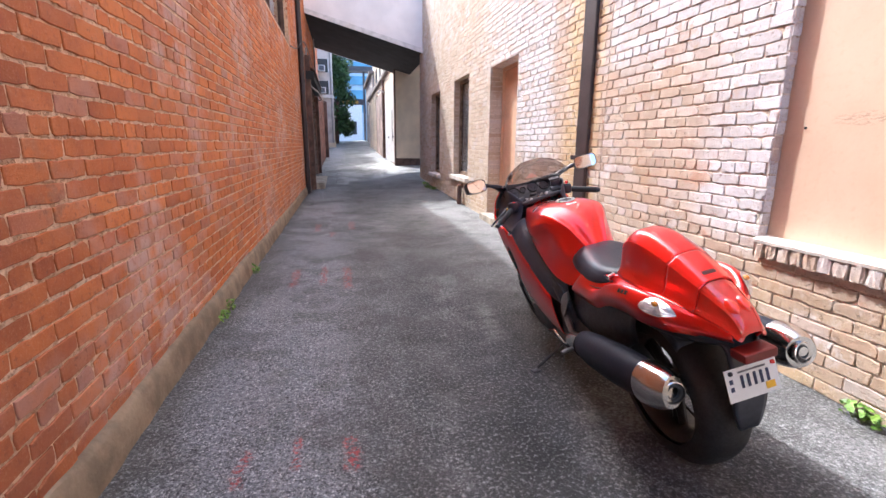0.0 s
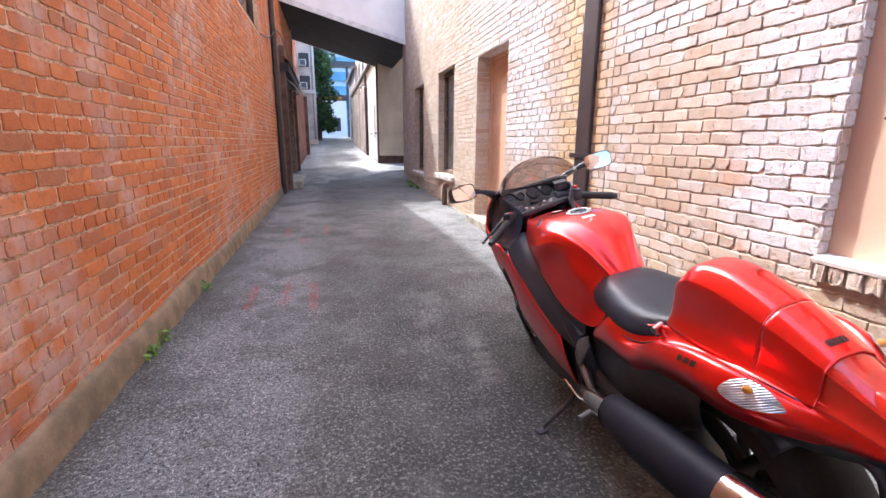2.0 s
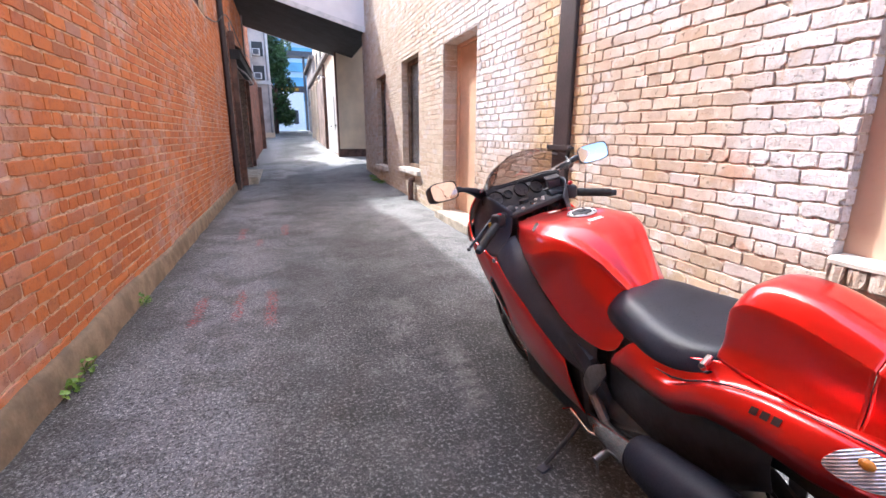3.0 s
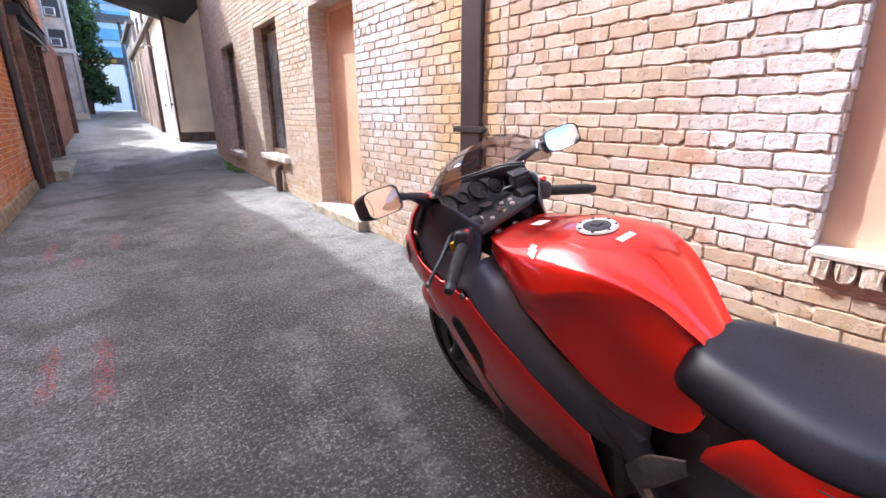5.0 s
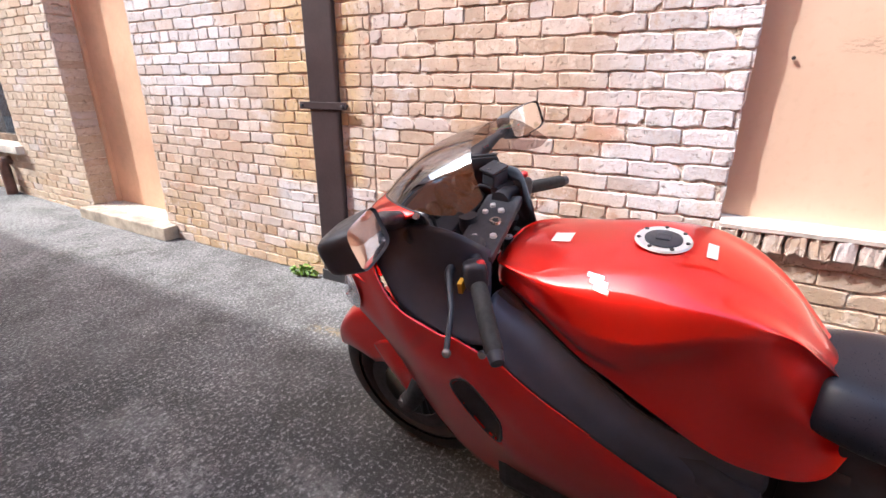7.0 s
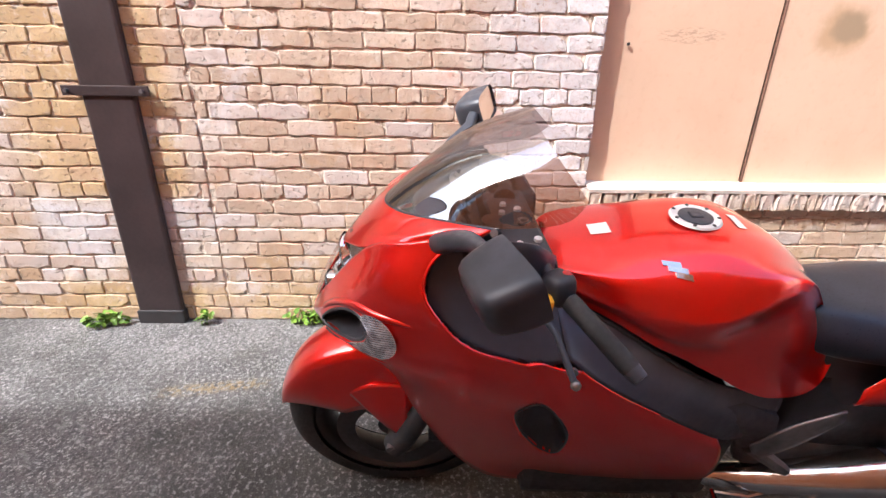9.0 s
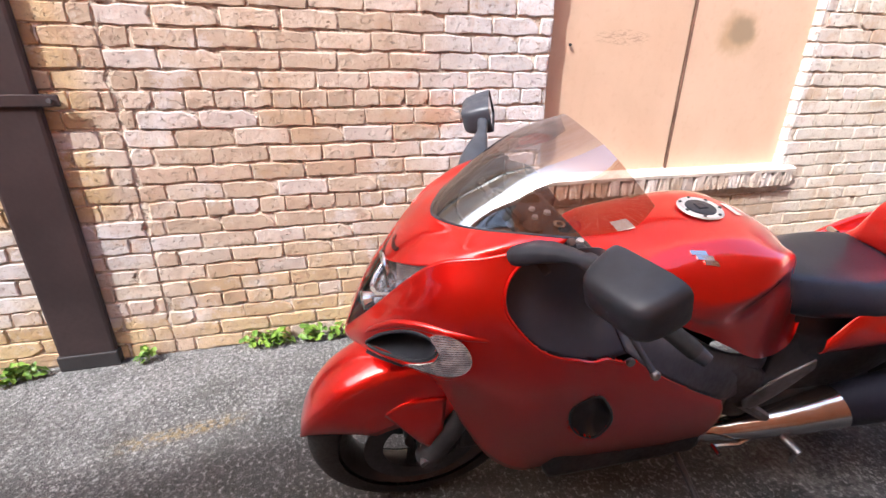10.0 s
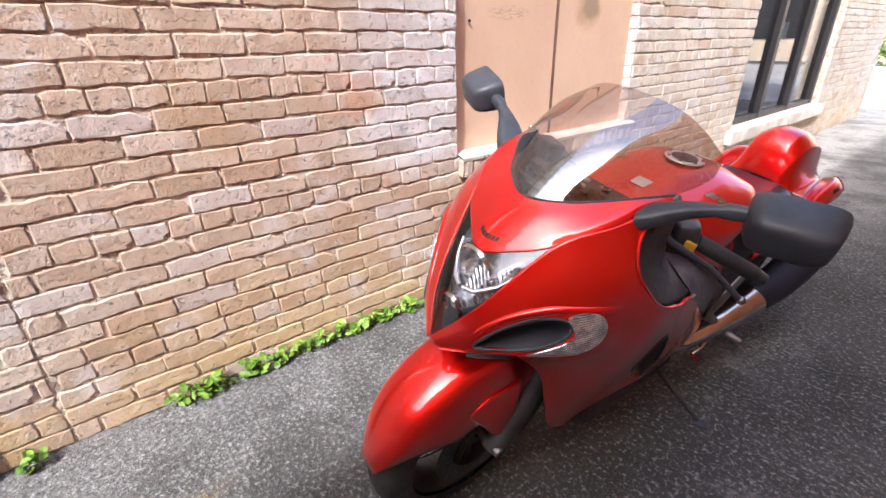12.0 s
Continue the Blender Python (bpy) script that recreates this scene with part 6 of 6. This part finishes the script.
for x in (-0.038, 0.034):
    mount = link("tank_mount", Build().tube([(x, 0.426, 0.845), (x, 0.428, 0.872)], [0.015, 0.014], 14), M_BLACK, bike, smooth=True)
    link("mount_bolt", Build().lathe([(0.0, 0.011), (0.004, 0.010), (0.004, 0.005), (0.001, 0.004)], Matrix.Translation((x, 0.428, 0.872)) @ pose(0, 0, 0, 0, -90, 0), 16), M_RING, mount, "silver ring bolt", smooth=True)
link("cable_tag", steered(Build().box(-0.226, -0.204, 0.430, 0.440, 0.878, 0.904)), M_YELLOW, bike, "small yellow tag on a cable", bevel=0.002)
dash = link("instrument_panel", Shell(both_sides([[(0, 0.530, 0.915), (0.10, 0.535, 0.913), (0.155, 0.545, 0.920)], [(0, 0.575, 0.940), (0.10, 0.580, 0.937), (0.16, 0.585, 0.945)], [(0, 0.630, 0.965), (0.09, 0.625, 0.965), (0.150, 0.60, 0.970)], [(0, 0.675, 0.978), (0.08, 0.650, 0.978), (0.140, 0.605, 0.985)]])).sheet(20, 20), M_BLACK, bike, "black dashboard with round dials", smooth=True, solid=0.006)
for x, y, z, r in ((-0.166, 0.566, 0.955, 0.021), (-0.114, 0.574, 0.956, 0.036), (-0.053, 0.578, 0.960, 0.021), (0.018, 0.584, 0.966, 0.036), (0.092, 0.582, 0.962, 0.032)):
    m = Matrix.Translation((x, y, z)) @ pose(0, 0, 0, 0, 0, -90) @ pose(0, 0, 0, 0, -38, 0)
    dial = link("dial", Build().lathe([(0.0, r), (0.012, r), (0.0135, r * 0.97), (0.012, r * 0.94), (0.004, r * 0.92)], m, 32), M_DARKMETAL, dash, "round dial with a thin dark rim", smooth=True)
    link("dial_face", Build().lathe([(0.005, r * 0.93), (0.005, 0.001)], m, 28), M_DIAL, dial)
    for k in range(9):
        a = math.pi * (0.75 + 1.5 * k / 8)
        link("tick", Build().tube([m @ Vector((0.006, r * 0.72 * math.sin(a), -r * 0.72 * math.cos(a))), m @ Vector((0.006, r * 0.84 * math.sin(a), -r * 0.84 * math.cos(a)))], 0.0005, 4), M_ALU, dial)


# wheels
def wheel(name, y, radius, width, rim_radius):
    m = Matrix.Translation((0, y, radius))
    prof = []
    for i in range(17):
        a = math.pi * (i / 16 - 0.5)
        prof.append((width / 2 * math.sin(a), rim_radius + 0.006 + (radius - rim_radius - 0.006) * max(0.0, math.cos(a)) ** 0.62))
    w = link(name, Build().lathe(prof, m, 64), M_RUBBER, bike, "black tyre on a dark wheel", smooth=True)
    r = rim_radius
    h = width * 0.40
    link("rim", Build().lathe([(-h, r + 0.012), (-h - 0.004, r), (-h + 0.012, r - 0.018), (0, r - 0.03), (h - 0.012, r - 0.018), (h + 0.004, r), (h, r + 0.012)], m, 64), M_RIM, w, smooth=True)
    link("hub", Build().lathe([(-0.055, 0.02), (-0.055, 0.045), (0.055, 0.045), (0.055, 0.02)], m, 24), M_RIM, w, smooth=True)
    for k in range(3):
        a = 2 * math.pi * k / 3 + 0.5
        for e in (-0.10, 0.10):
            link("spoke", Build().tube([m @ Vector((0, 0.04 * math.cos(a), 0.04 * math.sin(a))), m @ Vector((0, (r - 0.02) * math.cos(a + e), (r - 0.02) * math.sin(a + e)))], [0.022, 0.017], 8), M_RIM, w, smooth=True)
    return w, m


front, fm = wheel("front_wheel", 0.74, 0.300, 0.12, 0.216)
rear, rm = wheel("rear_wheel", -0.74, 0.312, 0.19, 0.216)
for side in (-1, 1):
    link("brake_disc", Build().lathe([(side * 0.066, 0.155), (side * 0.071, 0.155), (side * 0.071, 0.105), (side * 0.066, 0.105)], fm, 48, closed=True), M_DARKMETAL, front, smooth=False)
    link("caliper", Build().box(side * 0.05, side * 0.105, 0.58, 0.645, 0.30, 0.42), M_DARKMETAL, bike, bevel=0.012)
    link("fork_leg", Build().tube([(side * 0.10, 0.452, 0.90), (side * 0.10, 0.60, 0.56), (side * 0.10, 0.70, 0.33), (side * 0.10, 0.735, 0.28)], [0.025, 0.025, 0.031, 0.034], 14), M_DARKMETAL, bike, smooth=True)
link("brake_disc", Build().lathe([(0.075, 0.13), (0.08, 0.13), (0.08, 0.085), (0.075, 0.085)], rm, 40, closed=True), M_ALU, rear)
link("axle", Build().tube([(-0.13, 0.74, 0.30), (0.13, 0.74, 0.30)], 0.014, 12), M_ALU, front, smooth=True)
link("axle", Build().tube([(-0.15, -0.74, 0.312), (0.15, -0.74, 0.312)], 0.016, 12), M_ALU, rear, smooth=True)


def fender():
    rows = []
    for i in range(41):
        t = i / 40
        a = radians(10 + 128 * t)
        grow = min(1.0, t / 0.28)
        grow = grow * (2 - grow)
        r0 = 0.316 + 0.016 * math.sin(math.pi * min(1.0, t * 1.3))
        w = 0.030 + 0.055 * grow + 0.010 * t
        low = max(r0 - 0.155 - 0.12 * t, 0.085 / max(0.2, math.sin(a)))
        d = max(0.012, r0 - 0.035 * grow - low)
        half = [(0.0, r0), (w * 0.55, r0 - 0.006 * grow), (w * 0.90, r0 - 0.030 * grow), (w, r0 - 0.035 * grow - d * 0.5), (w * 0.97, r0 - 0.035 * grow - d)]
        full = [(-s, r) for s, r in half[:0:-1]] + half
        line = [Vector((s, 0.74 + r * math.cos(a), 0.30 + r * math.sin(a))) for s, r in full]
        rows.append([spline(line, j / 28) for j in range(29)])
    return Build().grid(rows)


link("front_fender", fender(), M_RED, bike, "glossy red front fender", smooth=True, solid=0.003)

for side in (-1, 1):
    EAR = [[(0.088, 0.845, 0.480), (0.097, 0.800, 0.425), (0.098, 0.750, 0.350)], [(0.094, 0.780, 0.520), (0.106, 0.755, 0.430), (0.106, 0.725, 0.340)], [(0.094, 0.690, 0.520), (0.106, 0.695, 0.430), (0.104, 0.700, 0.345)]]
    link("fork_guard", Shell(EAR, side).sheet(14, 14), M_RED, bike, smooth=True, solid=0.003)

# side covers under the seat
for side in (-1, 1):
    COVER = [[(0.070, -0.150, 0.690), (0.095, -0.145, 0.640), (0.125, -0.120, 0.560), (0.140, -0.100, 0.460)], [(0.075, -0.210, 0.712), (0.095, -0.215, 0.670), (0.115, -0.215, 0.580), (0.130, -0.200, 0.480)],
             [(0.105, -0.330, 0.715), (0.125, -0.330, 0.680), (0.140, -0.330, 0.600), (0.140, -0.330, 0.500)], [(0.130, -0.450, 0.730), (0.145, -0.450, 0.690), (0.148, -0.450, 0.630), (0.142, -0.450, 0.540)]]
    link("side_cover", Shell(COVER, side).sheet(18, 14), M_BLACK, bike, "matt black cover under the seat", smooth=True, solid=0.003)

# engine, frame, swing arm, exhausts, stand
link("engine", Build().box(-0.17, 0.17, -0.10, 0.40, 0.17, 0.52), M_DARKMETAL, bike, "dark engine block", bevel=0.03)
link("air_box", Build().box(-0.06, 0.06, -0.08, 0.34, 0.50, 0.78), M_BLACK, bike, bevel=0.02)
link("radiator", Build().box(-0.15, 0.15, 0.44, 0.48, 0.30, 0.66), M_DARKMETAL, bike, bevel=0.01)
link("belly_pan", Build().box(-0.10, 0.10, -0.06, 0.40, 0.135, 0.20), M_BLACK, bike, bevel=0.03)
for side in (-1, 1):
    far = 0.040 if side > 0 else 0.0
    link("frame_spar", Build().tube([(side * 0.11, 0.40, 0.80), (side * 0.16, 0.15, 0.64), (side * 0.16, -0.12, 0.50), (side * 0.14, -0.18, 0.34)], [0.045, 0.05, 0.05, 0.045], 10, flat=0.6), M_BLACK, bike, smooth=True)
    link("subframe", Build().tube([(side * 0.08, -0.12, 0.58), (side * 0.09, -0.45, 0.65), (side * 0.09, -0.90, 0.67)], 0.018, 10), M_BLACK, bike, smooth=True)
    link("swing_arm", Build().tube([(side * 0.13, -0.16, 0.36), (side * 0.145, -0.45, 0.345), (side * 0.14, -0.80, 0.312)], [0.05, 0.042, 0.032], 12, flat=0.6), M_DARKMETAL, bike, smooth=True)
    HEEL = [[(0.186, -0.115, 0.445), (0.190, -0.125, 0.420), (0.192, -0.150, 0.400)], [(0.194, -0.175, 0.530), (0.198, -0.185, 0.500), (0.198, -0.205, 0.462)], [(0.196, -0.262, 0.588), (0.199, -0.266, 0.572), (0.199, -0.270, 0.556)]]
    heel = link("heel_guard", Shell(HEEL, side).sheet(12, 8), M_ALU, bike, "grey alloy heel guard", smooth=True, solid=0.006)
    link("peg_bracket", Build().tube([(side * 0.17, -0.13, 0.42), (side * 0.19, -0.22, 0.36), (side * 0.20, -0.30, 0.29)], [0.02, 0.016, 0.016], 8), M_ALU, heel, smooth=True)
    peg = link("foot_peg", Build().tube([(side * 0.20, -0.28, 0.30), (side * 0.285, -0.295, 0.295)], [0.014, 0.012], 10), M_ALU, bike, smooth=True)
    link("peg_feeler", Build().tube([(side * 0.275, -0.294, 0.295), (side * 0.28, -0.295, 0.245)], [0.005, 0.005], 8), M_ALU, peg, smooth=True)
    link("pedal", Build().tube([(side * 0.20, -0.27, 0.30), (side * 0.215, -0.16, 0.27), (side * 0.22, -0.06, 0.30), (side * 0.25, -0.055, 0.305)], 0.007, 8), M_CHROME, bike, smooth=True)
    ex = link("exhaust", Build().tube([spline([Vector((side * x + far, y, z)) for x, y, z in ((0.215, -0.43, 0.385), (0.232, -0.58, 0.425), (0.236, -0.78, 0.466), (0.232, -0.930, 0.490))], i / 14) for i in range(15)], [0.058 + 0.020 * math.sin(math.pi * min(1, (i + 2) / 20)) for i in range(15)], 28, flat=0.86), M_MUFFLER, bike, "black muffler with polished end cap", smooth=True)
    link("link_pipe", Build().tube([spline([Vector((side * x + far, y, z)) for x, y, z in ((0.09, 0.02, 0.215), (0.155, -0.12, 0.265), (0.198, -0.28, 0.335), (0.215, -0.432, 0.385))], i / 14) for i in range(15)], [0.028 + 0.033 * (i / 14) ** 1.6 for i in range(15)], 20), M_CHROME, ex, "polished tapering exhaust pipe", smooth=True)
    link("end_cap", Build().tube([spline([Vector((side * x + far, y, z)) for x, y, z in ((0.232, -0.931, 0.490), (0.230, -0.968, 0.495), (0.224, -1.005, 0.500), (0.216, -1.035, 0.503))], i / 12) for i in range(13)], [0.0790 - 0.024 * (i / 12) ** 2.6 for i in range(13)], 28, flat=0.86), M_CHROME, ex, "polished steel end cap", smooth=True)
    tip = Matrix.Translation((side * 0.216 + far, -1.033, 0.503)) @ pose(0, 0, 0, 0, 0, -90 + side * 6) @ pose(0, 0, 0, 0, -9, 0)
    out = link("outlet", Build().lathe([(0.0, 0.038), (0.010, 0.038), (0.012, 0.034), (0.004, 0.032)], tip, 28), M_CHROME, ex, smooth=True)
    link("outlet_pipe", Build().lathe([(0.003, 0.033), (0.006, 0.024), (0.010, 0.023), (0.010, 0.020), (-0.06, 0.018), (-0.06, 0.001)], tip, 28), M_DARKMETAL, out, smooth=True)
    for a in (0.6, 2.7):
        q = Vector((side * 0.227 + far, -0.985, 0.498)) + Vector((0.052 * math.cos(a), 0, 0.062 * math.sin(a)))
        link("rivet", ellipsoid(q, 0.008, 0.008, 0.008, 8, 6), M_CHROME, ex, smooth=True)
    # added black sheet in place of the deep shade under the tail
    PANEL = [[(0.120, -0.18, 0.60), (0.140, -0.18, 0.48), (0.135, -0.18, 0.36)], [(0.125, -0.36, 0.62), (0.150, -0.36, 0.48), (0.140, -0.36, 0.32)], [(0.130, -0.56, 0.64), (0.155, -0.56, 0.52), (0.145, -0.56, 0.38)], [(0.120, -0.74, 0.66), (0.150, -0.74, 0.60), (0.145, -0.74, 0.52)]]
    link("rear_shade_sheet", Shell(PANEL, side).sheet(16, 10), M_BLACK, bike, "added black sheet for the shade beside the rear wheel", smooth=True, solid=0.003)
link("side_stand", Build().tube([(-0.12, -0.01, 0.22), (-0.22, -0.03, 0.16), (-0.345, -0.045, 0.098)], [0.011, 0.009, 0.008], 10), M_DARKMETAL, bike, "black side stand", smooth=True)
link("stand_foot", Build().obox(pose(-0.355, -0.05, 0.088, 0, 12.5, 20), 0.05, 0.035, 0.01), M_BLACK, bike, bevel=0.003)
link("hugger", Build().grid([[(s, -0.74 + r * math.cos(a), 0.312 + r * math.sin(a)) for s, r in ((-0.105, 0.29), (-0.10, 0.325), (-0.05, 0.337), (0, 0.34), (0.05, 0.337), (0.10, 0.325), (0.105, 0.29))] for a in [radians(15 + 110 * i / 24) for i in range(25)]]), M_BLACK, bike, smooth=True, solid=0.003)


# ---- weeds along the walls ----
def weed(x, y, spread, leaves, seed, label):
    """A low tuft of lobed leaves on thin stalks."""
    r = random.Random(seed)
    b = Build()
    for _ in range(leaves):
        a, d = r.uniform(0, 6.28), r.uniform(0.1, 1.0) * spread
        ox, oy = 0.45 * d * math.cos(a), d * math.sin(a)
        h = r.uniform(0.015, 0.075) * (1.2 - 0.5 * d / spread)
        s = r.uniform(0.012, 0.028)
        m = Matrix.Translation((ox, oy, h)) @ Euler((r.uniform(-0.7, 0.7), r.uniform(-0.7, 0.7), r.uniform(0, 6.28))).to_matrix().to_4x4()
        v = [(-s, 0, 0), (-0.5 * s, -0.55 * s, 0.1 * s), (0.1 * s, -0.4 * s, 0.15 * s), (0.5 * s, -0.62 * s, 0.1 * s), (1.2 * s, 0, -0.25 * s), (0.5 * s, 0.62 * s, 0.1 * s), (0.1 * s, 0.4 * s, 0.15 * s), (-0.5 * s, 0.55 * s, 0.1 * s), (0.1 * s, 0, 0.02 * s)]
        b.add([m @ Vector(p) for p in v], [(8, i, (i + 1) % 8) for i in range(8)])
        b.add([(ox * 0.5, oy * 0.6, -0.02), (ox * 0.5 + 0.002, oy * 0.6, -0.02), (ox + 0.001, oy, h), (ox - 0.001, oy, h)], [(0, 1, 2, 3)])
    ob = link("weed", b, M_LEAF, recalc=False)
    ob.location = (x, y, rise(x, y))
    return tagged(ob, label, "weed", "weeds at the wall foot")


rnd = random.Random(77)
for i in range(13):
    big = rnd.random()
    weed(EAST - 0.035 - 0.02 * big, 2.52 + 0.085 * i + rnd.uniform(-0.03, 0.03), 0.05 + 0.05 * big, int(12 + 26 * big), 20 + i, "green leafy weed at the foot of the painted wall")
for i, y in enumerate((11.2, 11.7, 12.3)):
    weed(EAST - 0.12 - 0.05 * (i % 2), y, 0.22, 70, 80 + i, "low green weed where the painted wall meets the alley")
weed(EAST - 0.07, 4.42, 0.11, 56, 50, "green leafy weed beside the downpipe")
weed(EAST - 0.05, 3.95, 0.04, 14, 51, "small green weed beside the downpipe")
weed(EAST - 0.05, 1.42, 0.10, 45, 52, "green leafy weed at the foot of the painted wall")
weed(EAST - 0.06, 6.9, 0.06, 14, 53, "small green weed by the door step")
for i, y in enumerate((3.3, 3.5, 4.5)):
    weed(WEST + 0.06, y, 0.10, 18, 60 + i, "sparse green weed at the foot of the red wall")

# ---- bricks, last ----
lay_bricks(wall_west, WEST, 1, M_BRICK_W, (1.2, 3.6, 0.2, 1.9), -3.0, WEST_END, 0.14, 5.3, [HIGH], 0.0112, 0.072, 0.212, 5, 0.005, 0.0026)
lay_bricks(wall_east, EAST, -1, M_BRICK_E, (2.1, 4.0, 0.0, 2.0), -6.2, EAST_END, 0.0, 5.3, HOLES_E, 0.0064, 0.070, 0.208, 8, 0.0045, 0.0038, breaks=(3.84,))
